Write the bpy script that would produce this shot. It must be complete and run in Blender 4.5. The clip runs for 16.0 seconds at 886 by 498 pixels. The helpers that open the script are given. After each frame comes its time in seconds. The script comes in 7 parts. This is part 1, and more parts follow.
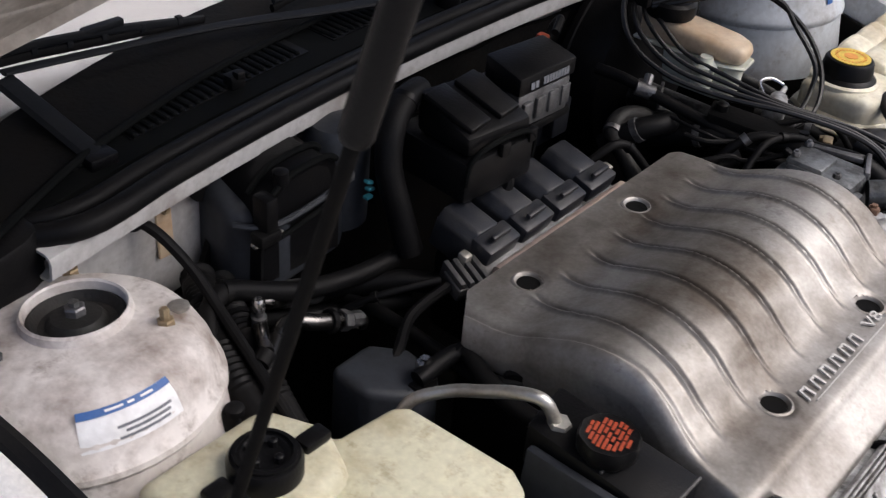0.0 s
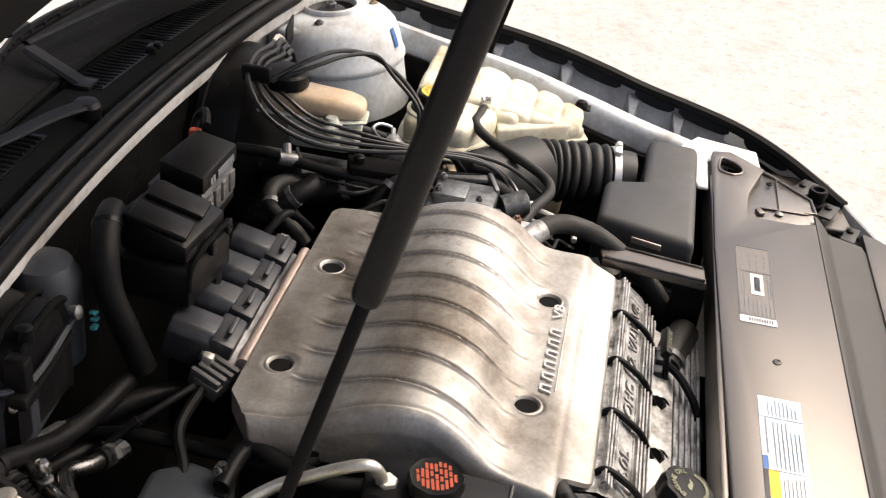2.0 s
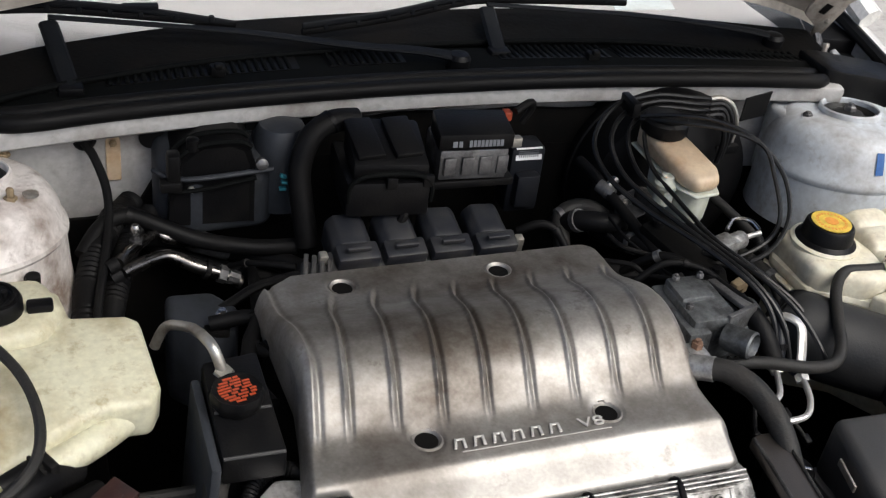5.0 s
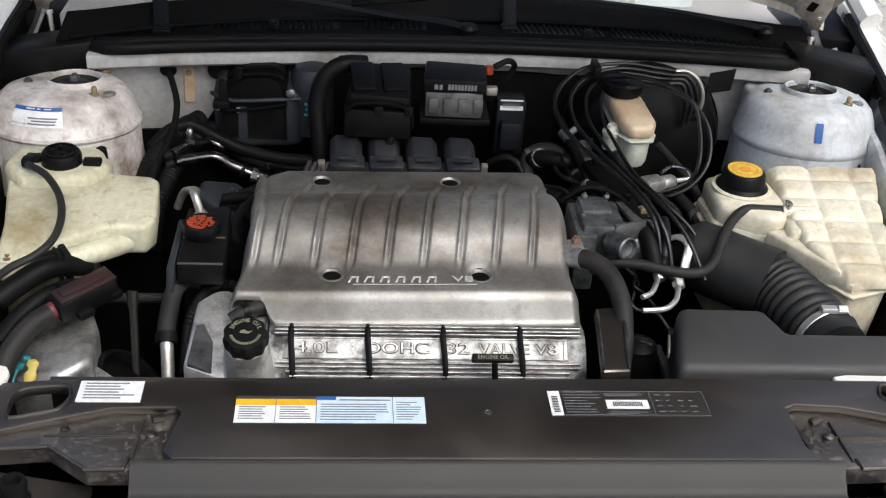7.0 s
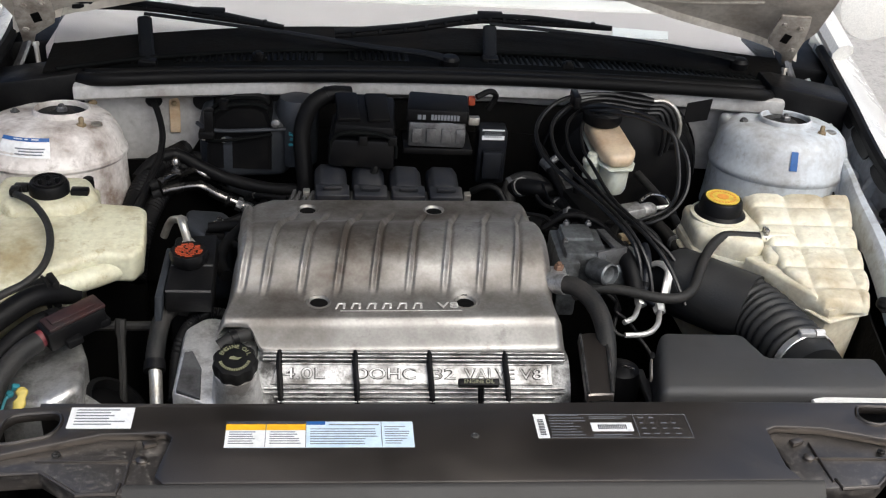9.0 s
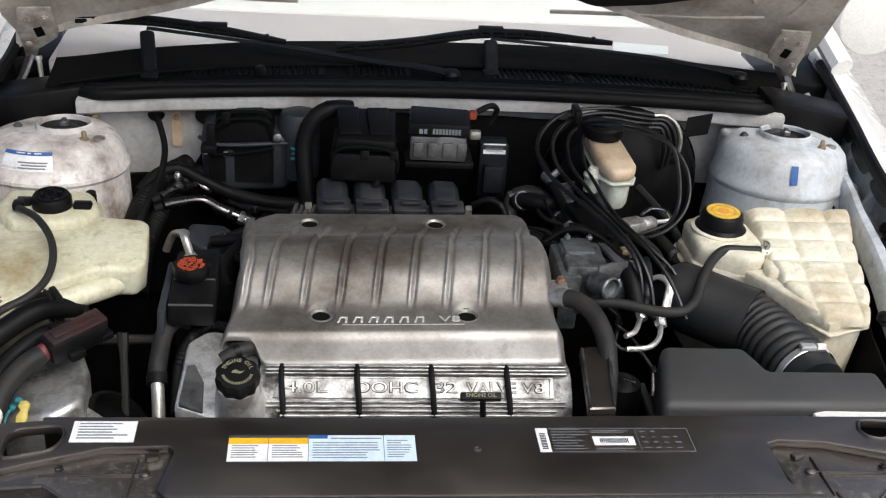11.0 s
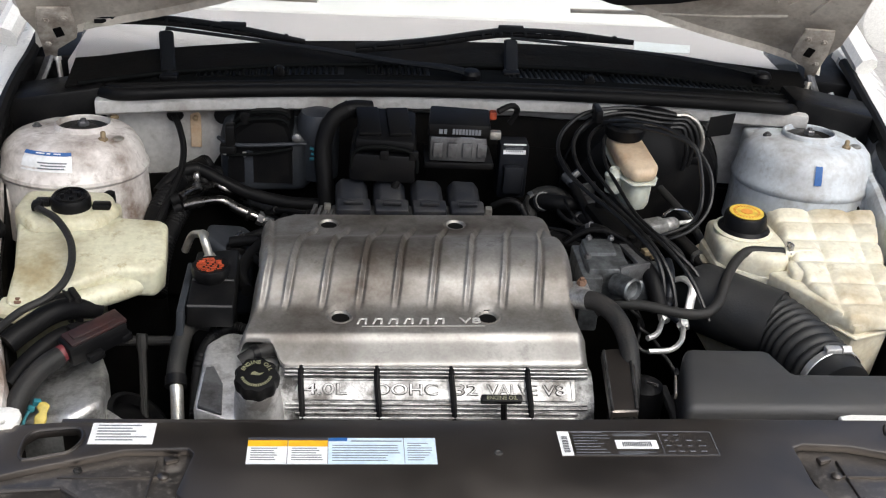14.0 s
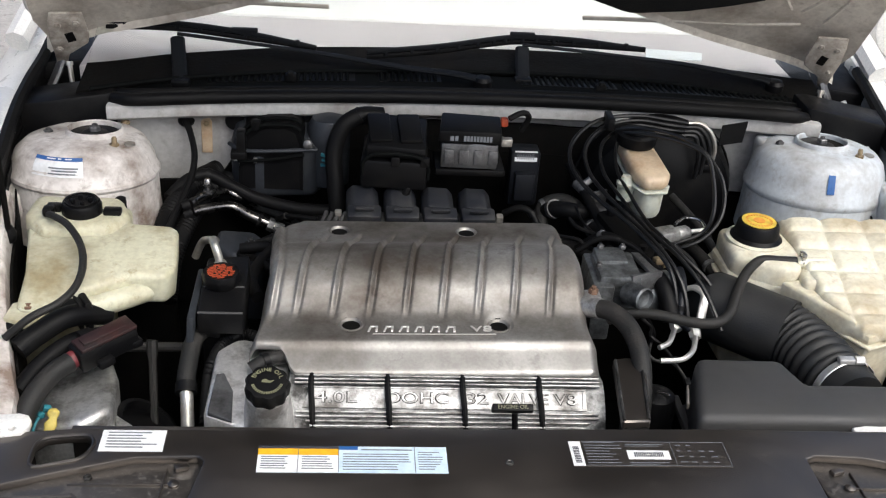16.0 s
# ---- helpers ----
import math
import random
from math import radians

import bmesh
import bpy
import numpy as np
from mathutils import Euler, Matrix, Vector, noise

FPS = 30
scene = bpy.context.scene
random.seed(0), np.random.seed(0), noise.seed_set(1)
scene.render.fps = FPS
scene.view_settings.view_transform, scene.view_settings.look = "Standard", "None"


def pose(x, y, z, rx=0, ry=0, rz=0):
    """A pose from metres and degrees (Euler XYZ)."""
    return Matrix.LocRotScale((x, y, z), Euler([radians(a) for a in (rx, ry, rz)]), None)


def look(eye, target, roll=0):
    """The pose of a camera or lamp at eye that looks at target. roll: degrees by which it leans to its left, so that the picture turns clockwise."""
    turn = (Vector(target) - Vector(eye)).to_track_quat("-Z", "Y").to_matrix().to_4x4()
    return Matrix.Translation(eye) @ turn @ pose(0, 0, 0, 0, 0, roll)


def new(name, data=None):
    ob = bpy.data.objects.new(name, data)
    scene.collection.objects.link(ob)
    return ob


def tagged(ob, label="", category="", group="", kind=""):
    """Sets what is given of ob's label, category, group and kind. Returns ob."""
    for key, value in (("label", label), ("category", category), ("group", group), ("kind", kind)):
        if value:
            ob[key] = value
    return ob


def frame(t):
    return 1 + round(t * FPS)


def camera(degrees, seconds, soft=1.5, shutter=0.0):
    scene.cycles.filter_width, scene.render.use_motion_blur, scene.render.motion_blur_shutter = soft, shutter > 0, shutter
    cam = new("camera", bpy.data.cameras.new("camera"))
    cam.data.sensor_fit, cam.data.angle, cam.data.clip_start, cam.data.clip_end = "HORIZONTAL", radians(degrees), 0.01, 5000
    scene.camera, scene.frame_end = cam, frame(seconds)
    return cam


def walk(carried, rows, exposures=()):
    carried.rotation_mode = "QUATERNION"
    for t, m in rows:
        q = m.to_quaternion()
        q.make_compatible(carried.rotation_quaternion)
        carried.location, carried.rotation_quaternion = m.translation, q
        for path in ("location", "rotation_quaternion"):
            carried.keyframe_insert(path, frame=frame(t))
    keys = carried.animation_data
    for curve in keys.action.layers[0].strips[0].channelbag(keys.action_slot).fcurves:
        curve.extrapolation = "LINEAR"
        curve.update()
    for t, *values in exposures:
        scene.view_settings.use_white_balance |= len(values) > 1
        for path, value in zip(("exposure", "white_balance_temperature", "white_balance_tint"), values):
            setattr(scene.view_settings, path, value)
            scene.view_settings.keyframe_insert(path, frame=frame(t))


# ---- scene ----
cam = camera(42.7, 16.0, soft=1.2, shutter=0.2)
PATH = [
    (0, (-0.972, -0.185, 1.482), (0.33, 0.814, 0.338), 5.3),
    (0.5, (-0.998, -0.056, 1.498), (0.327, 0.852, 0.306), 5.3),
    (1, (-1.07, 0.033, 1.515), (0.426, 0.664, 0.347), 5.7),
    (1.5, (-1.12, 0.059, 1.544), (0.517, 0.445, 0.462), 7.4),
    (2, (-1.121, 0.022, 1.553), (0.581, 0.237, 0.525), 7.0),
    (2.5, (-1.108, -0.046, 1.555), (0.6, 0.196, 0.543), 6.8),
    (3, (-1.077, -0.156, 1.547), (0.541, 0.332, 0.478), 6.2),
    (3.5, (-1.006, -0.304, 1.573), (0.413, 0.543, 0.447), 8.4),
    (3.7, (-0.957, -0.343, 1.572), (0.378, 0.595, 0.415), 7.9),
    (5.8, (-0.303, -0.984, 1.605), (0.002, 0.703, 0.575), 5.8),
    (6, (-0.262, -1.04, 1.607), (-0.002, 0.654, 0.578), 4.0),
    (6.5, (-0.181, -1.184, 1.637), (-0.018, 0.517, 0.597), 4.4),
    (7, (-0.178, -1.234, 1.636), (-0.001, 0.47, 0.605), 4.1),
    (7.5, (-0.19, -1.242, 1.639), (0.001, 0.472, 0.625), 4.2),
    (8, (-0.194, -1.251, 1.642), (0.008, 0.472, 0.648), 4.1),
    (8.5, (-0.194, -1.253, 1.641), (0.02, 0.475, 0.658), 4.3),
    (9, (-0.194, -1.256, 1.642), (0.026, 0.473, 0.661), 4.5),
    (9.5, (-0.195, -1.259, 1.645), (0.025, 0.474, 0.671), 4.6),
    (12, (-0.199, -1.258, 1.644), (0.023, 0.482, 0.685), 4.5),
    (12.5, (-0.199, -1.256, 1.642), (0.02, 0.484, 0.682), 4.4),
    (13, (-0.2, -1.255, 1.643), (0.009, 0.485, 0.68), 4.5),
    (13.5, (-0.201, -1.252, 1.639), (-0.004, 0.491, 0.679), 4.3),
    (14, (-0.201, -1.247, 1.639), (-0.01, 0.496, 0.677), 4.1),
    (14.5, (-0.201, -1.244, 1.638), (-0.016, 0.5, 0.677), 4.0),
    (15, (-0.201, -1.242, 1.638), (-0.02, 0.5, 0.672), 4.0),
    (15.5, (-0.203, -1.242, 1.639), (-0.031, 0.502, 0.674), 3.9),
    (16, (-0.206, -1.24, 1.64), (-0.028, 0.508, 0.684), 4.2),
]
walk(cam, [(t, look(eye, target, roll)) for t, eye, target, roll in PATH], [(0, 0.3, 6080, 10), (0.5, 0.5, 6280, 8), (1.0, 0.67, 6410, 9), (1.5, 0.9, 6560, 8), (2.0, 1.12, 6860, 8), (2.8, 0.85, 6540, 6), (3.5, 0.57, 6400, 6), (5.8, 0.36, 6000, 4), (12, 0.43, 6000, 4), (16, 0.47, 6000, 4)])

# ---- light ----
world = bpy.data.worlds.new("sky")
scene.world = world
world.use_nodes = True
wn, wl = world.node_tree.nodes, world.node_tree.links
SUN_EL, SUN_AZ = radians(54), radians(145)
sky = wn.new("ShaderNodeTexSky")
sky.sky_type, sky.sun_disc = "NISHITA", False
sky.sun_elevation, sky.sun_rotation = SUN_EL, SUN_AZ
sky.air_density, sky.dust_density, sky.ozone_density = 0.5, 7.0, 0.4
wl.new(sky.outputs[0], wn["Background"].inputs[0])
wn["Background"].inputs[1].default_value = 0.15
sun = new("sun", bpy.data.lights.new("sun", "SUN"))
sun.data.energy, sun.data.angle, sun.data.color = 0.66, radians(60), (1.0, 0.97, 0.93)
sun.matrix_world = look((math.sin(SUN_AZ) * math.cos(SUN_EL) * 20, math.cos(SUN_AZ) * math.cos(SUN_EL) * 20, math.sin(SUN_EL) * 20), (0, 0, 0))


# ---- materials ----
def mat(name, base, rough=0.5, metal=0.0, dirt=None, amount=0.5, scale=14.0, grain=180.0, bump=0.12, coat=0.0, sss=0.0, spec=0.5, lo=0.42, hi=0.68, rough2=None, stretch=None, spots=0.0, worn_y=None, ior=1.5, tint=(1.0, 1.0, 1.0)):
    """Base colour broken up by fine grain and, at a larger scale, by patches of dirt; bump from the grain."""
    m = bpy.data.materials.new(name)
    m.use_nodes = True
    n, l = m.node_tree.nodes, m.node_tree.links
    b = n["Principled BSDF"]
    tc, oi = n.new("ShaderNodeTexCoord"), n.new("ShaderNodeObjectInfo")
    add, mul = n.new("ShaderNodeVectorMath"), n.new("ShaderNodeVectorMath")
    mul.operation = "SCALE"
    mul.inputs[0].default_value, add.operation = (7, 5, 3), "ADD"
    l.new(oi.outputs["Random"], mul.inputs["Scale"])
    l.new(tc.outputs["Object"], add.inputs[0])
    l.new(mul.outputs[0], add.inputs[1])
    src = add.outputs[0]
    if stretch:
        st = n.new("ShaderNodeVectorMath")
        st.operation = "MULTIPLY"
        st.inputs[1].default_value = stretch
        l.new(src, st.inputs[0])
        gsrc = st.outputs[0]
    else:
        gsrc = src
    big, fine = n.new("ShaderNodeTexNoise"), n.new("ShaderNodeTexNoise")
    big.inputs["Scale"].default_value, big.inputs["Detail"].default_value, big.inputs["Roughness"].default_value = scale, 6, 0.65
    fine.inputs["Scale"].default_value, fine.inputs["Detail"].default_value = grain, 3
    l.new(src, big.inputs["Vector"])
    l.new(gsrc, fine.inputs["Vector"])
    ramp = n.new("ShaderNodeMapRange")
    ramp.inputs[1].default_value, ramp.inputs[2].default_value, ramp.inputs[4].default_value = lo, hi, amount
    l.new(big.outputs[0], ramp.inputs[0])
    factor = ramp.outputs[0]
    if spots:
        sp, sr, mx = n.new("ShaderNodeTexNoise"), n.new("ShaderNodeMapRange"), n.new("ShaderNodeMath")
        sp.inputs["Scale"].default_value, sp.inputs["Detail"].default_value, sp.inputs["Roughness"].default_value = scale * 4.3, 5, 0.7
        sr.inputs[1].default_value, sr.inputs[2].default_value, sr.inputs[4].default_value = 0.52, 0.72, spots
        mx.operation = "MAXIMUM"
        l.new(src, sp.inputs["Vector"])
        l.new(sp.outputs[0], sr.inputs[0])
        l.new(sr.outputs[0], mx.inputs[0])
        l.new(ramp.outputs[0], mx.inputs[1])
        factor = mx.outputs[0]
    if worn_y:
        # wiped nearly clean by use at one end of the piece
        sep, wr, wm = n.new("ShaderNodeSeparateXYZ"), n.new("ShaderNodeMapRange"), n.new("ShaderNodeMath")
        wr.inputs[1].default_value, wr.inputs[2].default_value, wr.inputs[3].default_value = worn_y[0], worn_y[1], 0.75
        wm.operation = "MULTIPLY"
        l.new(tc.outputs["Object"], sep.inputs[0])
        l.new(sep.outputs[1], wr.inputs[0])
        l.new(factor, wm.inputs[0])
        l.new(wr.outputs[0], wm.inputs[1])
        factor = wm.outputs[0]
    mix = n.new("ShaderNodeMix")
    mix.data_type = "RGBA"
    d = dirt or tuple(c * 0.55 for c in base)
    mix.inputs[6].default_value, mix.inputs[7].default_value = (*base, 1), (*d, 1)
    l.new(factor, mix.inputs[0])
    vary = n.new("ShaderNodeMix")
    vary.data_type, vary.blend_type = "RGBA", "MULTIPLY"
    vary.inputs[0].default_value = 0.35
    l.new(mix.outputs[2], vary.inputs[6])
    l.new(fine.outputs[0], vary.inputs[7])
    up = n.new("ShaderNodeMix")
    up.data_type, up.blend_type = "RGBA", "MULTIPLY"
    up.inputs[0].default_value, up.inputs[7].default_value = 1.0, (1.2, 1.2, 1.2, 1)
    l.new(vary.outputs[2], up.inputs[6])
    l.new(up.outputs[2], b.inputs["Base Color"])
    rr = n.new("ShaderNodeMapRange")
    rr.inputs[3].default_value, rr.inputs[4].default_value = rough, min(1, rough + 0.2 if rough2 is None else rough2)
    l.new(factor, rr.inputs[0])
    rr.inputs[2].default_value = max(amount, 0.01)
    l.new(rr.outputs[0], b.inputs["Roughness"])
    b.inputs["Metallic"].default_value = metal
    b.inputs["Specular IOR Level"].default_value = spec
    b.inputs["Coat Weight"].default_value = coat
    b.inputs["IOR"].default_value = ior
    b.inputs["Specular Tint"].default_value = (*tint, 1)
    if sss:
        b.inputs["Subsurface Weight"].default_value = sss
        b.inputs["Subsurface Radius"].default_value = (0.012, 0.010, 0.006)
        b.inputs["Subsurface Scale"].default_value = 1.0
    if bump:
        bp = n.new("ShaderNodeBump")
        bp.inputs["Strength"].default_value, bp.inputs["Distance"].default_value = bump, 0.002
        l.new(fine.outputs[0], bp.inputs["Height"])
        l.new(bp.outputs[0], b.inputs["Normal"])
    return m


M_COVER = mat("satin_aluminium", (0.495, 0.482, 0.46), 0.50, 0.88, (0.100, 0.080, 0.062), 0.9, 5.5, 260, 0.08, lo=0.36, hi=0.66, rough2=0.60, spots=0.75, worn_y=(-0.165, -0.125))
M_CAST = mat("cast_aluminium", (0.66, 0.66, 0.65), 0.38, 0.85, (0.07, 0.06, 0.05), 0.85, 26, 240, 0.35, rough2=0.6)
M_CASTD = mat("dull_cast_metal", (0.20, 0.20, 0.205), 0.42, 0.75, (0.03, 0.027, 0.024), 0.85, 22, 260, 0.4)
M_TUBE = mat("bare_tube", (0.52, 0.51, 0.50), 0.15, 0.98, (0.3, 0.27, 0.24), 0.4, 18, 200, 0.08)
M_RAIL = mat("warm_steel_tube", (0.68, 0.555, 0.49), 0.36, 0.55, (0.3, 0.22, 0.17), 0.5, 25, 200, 0.08)
M_ZINC = mat("zinc_steel", (0.55, 0.54, 0.5), 0.38, 0.85, (0.25, 0.17, 0.10), 0.6, 30, 200, 0.2)
M_RUST = mat("rusty_steel", (0.20, 0.12, 0.08), 0.75, 0.3, (0.09, 0.05, 0.035), 0.8, 40, 200, 0.4)
M_PAINTW = mat("white_body_paint", (0.80, 0.79, 0.76), 0.25, 0, (0.62, 0.59, 0.54), 0.5, 5, 300, 0.02, coat=0.6)
M_PAINTD = mat("grimy_white_paint", (0.69, 0.655, 0.625), 0.38, 0, (0.150, 0.100, 0.070), 0.92, 10, 90, 0.10, lo=0.45, hi=0.67, rough2=0.75, spots=0.66)
M_PAINTB = mat("dusty_bluish_paint", (0.56, 0.595, 0.63), 0.38, 0, (0.20, 0.160, 0.120), 0.8, 9, 120, 0.10, lo=0.50, hi=0.74, rough2=0.7, spots=0.55)
M_HOOD = mat("dusty_hood_underside", (0.58, 0.535, 0.465), 0.55, 0, (0.20, 0.155, 0.115), 0.8, 9, 120, 0.15, lo=0.44, hi=0.74, spots=0.55)
M_HINGE = mat("grimy_cream_paint", (0.46, 0.42, 0.365), 0.5, 0, (0.12, 0.09, 0.065), 0.85, 22, 120, 0.25, lo=0.42, hi=0.66, spots=0.6)
M_BLACK = mat("black_plastic", (0.0047, 0.0047, 0.0052), 0.38, 0, (0.0124, 0.0115, 0.0102), 0.65, 18, 350, 0.15, spec=0.15, lo=0.48, hi=0.72)
M_LEDGE = mat("dull_dusty_plastic", (0.0085, 0.0080, 0.0075), 0.50, 0, (0.026, 0.0228, 0.0196), 0.7, 5, 600, 0.10, rough2=0.6, spec=0.5, spots=0.35)
M_PANEL = mat("dusty_black_plastic", (0.0052, 0.0044, 0.0038), 0.34, 0, (0.021, 0.0170, 0.0138), 0.7, 5, 600, 0.10, rough2=0.48, spec=1.0, ior=1.78, tint=(1.0, 0.91, 0.83), spots=0.35)
M_GREY = mat("dark_grey_plastic", (0.040, 0.040, 0.041), 0.48, 0, (0.062, 0.058, 0.053), 0.5, 12, 700, 0.2, spec=0.5)
M_RUBBER = mat("black_rubber", (0.0045, 0.0045, 0.0050), 0.45, 0, (0.0116, 0.0110, 0.0103), 0.6, 20, 300, 0.15, spec=0.12)
M_HOSE = mat("worn_rubber_hose", (0.012, 0.012, 0.0115), 0.55, 0, (0.032, 0.028, 0.025), 0.6, 30, 260, 0.3, spec=0.35)
M_TANK = mat("yellowed_plastic", (0.72, 0.69, 0.56), 0.42, 0, (0.36, 0.28, 0.16), 0.75, 11, 150, 0.05, sss=0.15, spots=0.6)
M_WASH = mat("yellowed_washer_plastic", (0.58, 0.57, 0.43), 0.42, 0, (0.27, 0.21, 0.10), 0.85, 10, 150, 0.05, sss=0.15, spots=0.7)
M_AMBER = mat("amber_plastic", (0.58, 0.475, 0.345), 0.35, 0, (0.34, 0.21, 0.11), 0.75, 13, 150, 0.05, sss=0.2, spots=0.5)
M_MILK = mat("milky_plastic", (0.50, 0.52, 0.46), 0.35, 0, (0.36, 0.36, 0.28), 0.5, 20, 150, 0.05, sss=0.2)
M_LABEL = mat("white_label", (0.78, 0.79, 0.80), 0.4, 0, (0.66, 0.65, 0.62), 0.5, 30, 150, 0.0)
M_PALEB = mat("pale_blue_label", (0.60, 0.72, 0.84), 0.4, 0, (0.52, 0.64, 0.76), 0.5, 30, 150, 0.0)
M_BLUE = mat("blue_ink", (0.03, 0.11, 0.33), 0.4, bump=0)
M_YELL = mat("yellow_ink", (0.85, 0.46, 0.02), 0.4, bump=0)
M_CAPY = mat("yellow_cap_label", (0.74, 0.53, 0.07), 0.4, 0, (0.42, 0.28, 0.07), 0.6, 60, 300, 0.02)
M_OLIVE = mat("faded_yellow_ink", (0.19, 0.19, 0.11), 0.5, bump=0)
M_INK = mat("grey_ink", (0.17, 0.18, 0.20), 0.5, bump=0)
M_DARKINK = mat("dark_ink", (0.05, 0.05, 0.06), 0.5, bump=0)
M_ORANGE = mat("orange_ink", (0.34, 0.052, 0.016), 0.5, 0, (0.4, 0.07, 0.03), 0.5, 60, 300, 0.05)
M_YTAPE = mat("yellow_tape", (0.55, 0.44, 0.10), 0.5, 0, (0.25, 0.2, 0.05), 0.6, 40, 200, 0.1)
# near black: grime, plus the shade of deep places put into the colour
M_DEEP = mat("grime_and_shade_black", (0.0042, 0.0042, 0.0042), 0.65, 0.0, (0.0108, 0.0092, 0.0078), 0.6, 18, 150, 0.4, spec=0.07)
M_NAVY = mat("dark_blue_plastic", (0.008, 0.0095, 0.014), 0.38, 0, (0.017, 0.017, 0.017), 0.5, 18, 300, 0.1, spec=0.28)
M_TEAL = mat("teal_connector", (0.03, 0.18, 0.22), 0.45, bump=0)
M_GROUND = mat("pale_concrete", (0.45, 0.43, 0.405), 0.85, 0, (0.25, 0.235, 0.215), 0.7, 7.0, 90, 1.2, spots=0.85, lo=0.50, hi=0.74)

M_GLASS = bpy.data.materials.new("windshield_glass")
M_GLASS.use_nodes = True
_b = M_GLASS.node_tree.nodes["Principled BSDF"]
_b.inputs["Base Color"].default_value = (0.93, 0.96, 0.95, 1)
_b.inputs["Roughness"].default_value = 0.02
_b.inputs["Transmission Weight"].default_value = 1.0
_b.inputs["IOR"].default_value = 1.5


M_CASE = mat("blue_grey_moulding", (0.030, 0.0335, 0.041), 0.42, 0, (0.011, 0.013, 0.014), 0.7, 14, 200, 0.1, spec=0.4)
# dash vinyl with sunlight put into its colour
M_DASH = mat("sunlit_dash_vinyl", (0.78, 0.75, 0.73), 0.6, 0, (0.72, 0.69, 0.67), 0.4, 5, 300, 0.1)
M_PIPE = mat("bright_pipe", (0.24, 0.23, 0.22), 0.2, 1.0, (0.16, 0.14, 0.125), 0.5, 20, 200, 0.08)
M_EMBLEM = mat("pale_raised_metal", (0.62, 0.605, 0.58), 0.45, 0.4, (0.5, 0.475, 0.445), 0.4, 40, 300, 0.05)
# dark greasy metal, also used for the painted shade round raised letters
M_DARKCAST = mat("greasy_dark_cast_metal", (0.095, 0.093, 0.09), 0.45, 0.6, (0.014, 0.0125, 0.011), 0.9, 30, 260, 0.5, lo=0.38, hi=0.58)
M_BRASS = mat("yellowed_stud", (0.33, 0.26, 0.16), 0.45, 0.5, (0.2, 0.13, 0.07), 0.6, 60, 200, 0.2)
# dusty body paint, greyed for the shade down in the channel
M_PAINTG = mat("dusty_shaded_channel_paint", (0.27, 0.29, 0.32), 0.42, 0, (0.12, 0.108, 0.095), 0.8, 12, 120, 0.12, lo=0.42, hi=0.68, rough2=0.75, spots=0.6)
M_STEEL = mat("bright_plated_steel", (0.80, 0.79, 0.77), 0.34, 0.8, (0.55, 0.52, 0.48), 0.4, 40, 200, 0.08)
M_ALU = mat("bare_aluminium", (0.78, 0.77, 0.75), 0.42, 0.75, (0.22, 0.20, 0.18), 0.85, 13, 240, 0.3, lo=0.47, hi=0.6, rough2=0.6)
M_MAROON = mat("dark_maroon_plastic", (0.030, 0.010, 0.009), 0.45, 0, (0.012, 0.009, 0.009), 0.8, 40, 200, 0.15)
M_CASTM = mat("streaked_cast_plate", (0.53, 0.53, 0.525), 0.46, 0.8, (0.10, 0.09, 0.08), 0.9, 34, 240, 0.35, lo=0.40, hi=0.66, rough2=0.6, spots=0.6)
M_THROT = mat("blue_grey_casting", (0.20, 0.212, 0.22), 0.40, 0.7, (0.04, 0.04, 0.04), 0.9, 24, 240, 0.35, lo=0.38, hi=0.6, rough2=0.6)
M_FIREWALL = mat("dusty_white_sheet_metal", (0.47, 0.465, 0.455), 0.45, 0, (0.20, 0.17, 0.145), 0.85, 9, 120, 0.1, lo=0.45, hi=0.68, rough2=0.75, spots=0.45)
M_BOOT = mat("red_rubber_boot", (0.13, 0.018, 0.022), 0.5, 0, (0.07, 0.015, 0.018), 0.7, 50, 200, 0.15)
M_TRAY = mat("speckled_glossy_tray", (0.018, 0.0168, 0.0155), 0.34, 0, (0.20, 0.18, 0.16), 0.6, 42, 500, 0.15, rough2=0.6, spec=1.0, lo=0.55, hi=0.74, spots=0.55, ior=1.8, tint=(1.0, 0.93, 0.87))
# the same dash vinyl, coloured as it looks in shade
M_DASHF = mat("shaded_dash_vinyl", (0.52, 0.475, 0.47), 0.6, 0, (0.44, 0.40, 0.395), 0.4, 5, 300, 0.1)
M_DUCT = mat("satin_black_duct", (0.012, 0.013, 0.0142), 0.42, 0, (0.034, 0.032, 0.030), 0.6, 9, 350, 0.15, spec=0.35)
M_RINGO = mat("orange_cap_ring", (0.72, 0.30, 0.05), 0.45, bump=0)
M_COIL = mat("worn_coil_plastic", (0.0140, 0.0158, 0.0210), 0.36, 0, (0.050, 0.048, 0.046), 0.6, 40, 260, 0.15, spec=0.4, stretch=(3, 1, 0.3))
M_CAMC = mat("streaked_grey_casting", (0.38, 0.38, 0.375), 0.50, 0.6, (0.035, 0.032, 0.029), 0.9, 40, 240, 0.5, lo=0.42, hi=0.64, rough2=0.65, spots=0.7)
M_PAD = mat("hood_pad_and_pocket_black", (0.012, 0.012, 0.012), 0.95, 0, (0.025, 0.023, 0.02), 0.5, 8, 300, 0.6, spec=0.1)

M_COWL = mat("weathered_black_plastic", (0.0040, 0.0045, 0.0046), 0.6, 0, (0.0092, 0.0095, 0.0090), 0.6, 30, 300, 0.1, spec=0.035)
M_WIPER = mat("faded_black_wiper", (0.0075, 0.0085, 0.0105), 0.55, 0, (0.016, 0.0165, 0.017), 0.6, 40, 300, 0.1, spec=0.12)
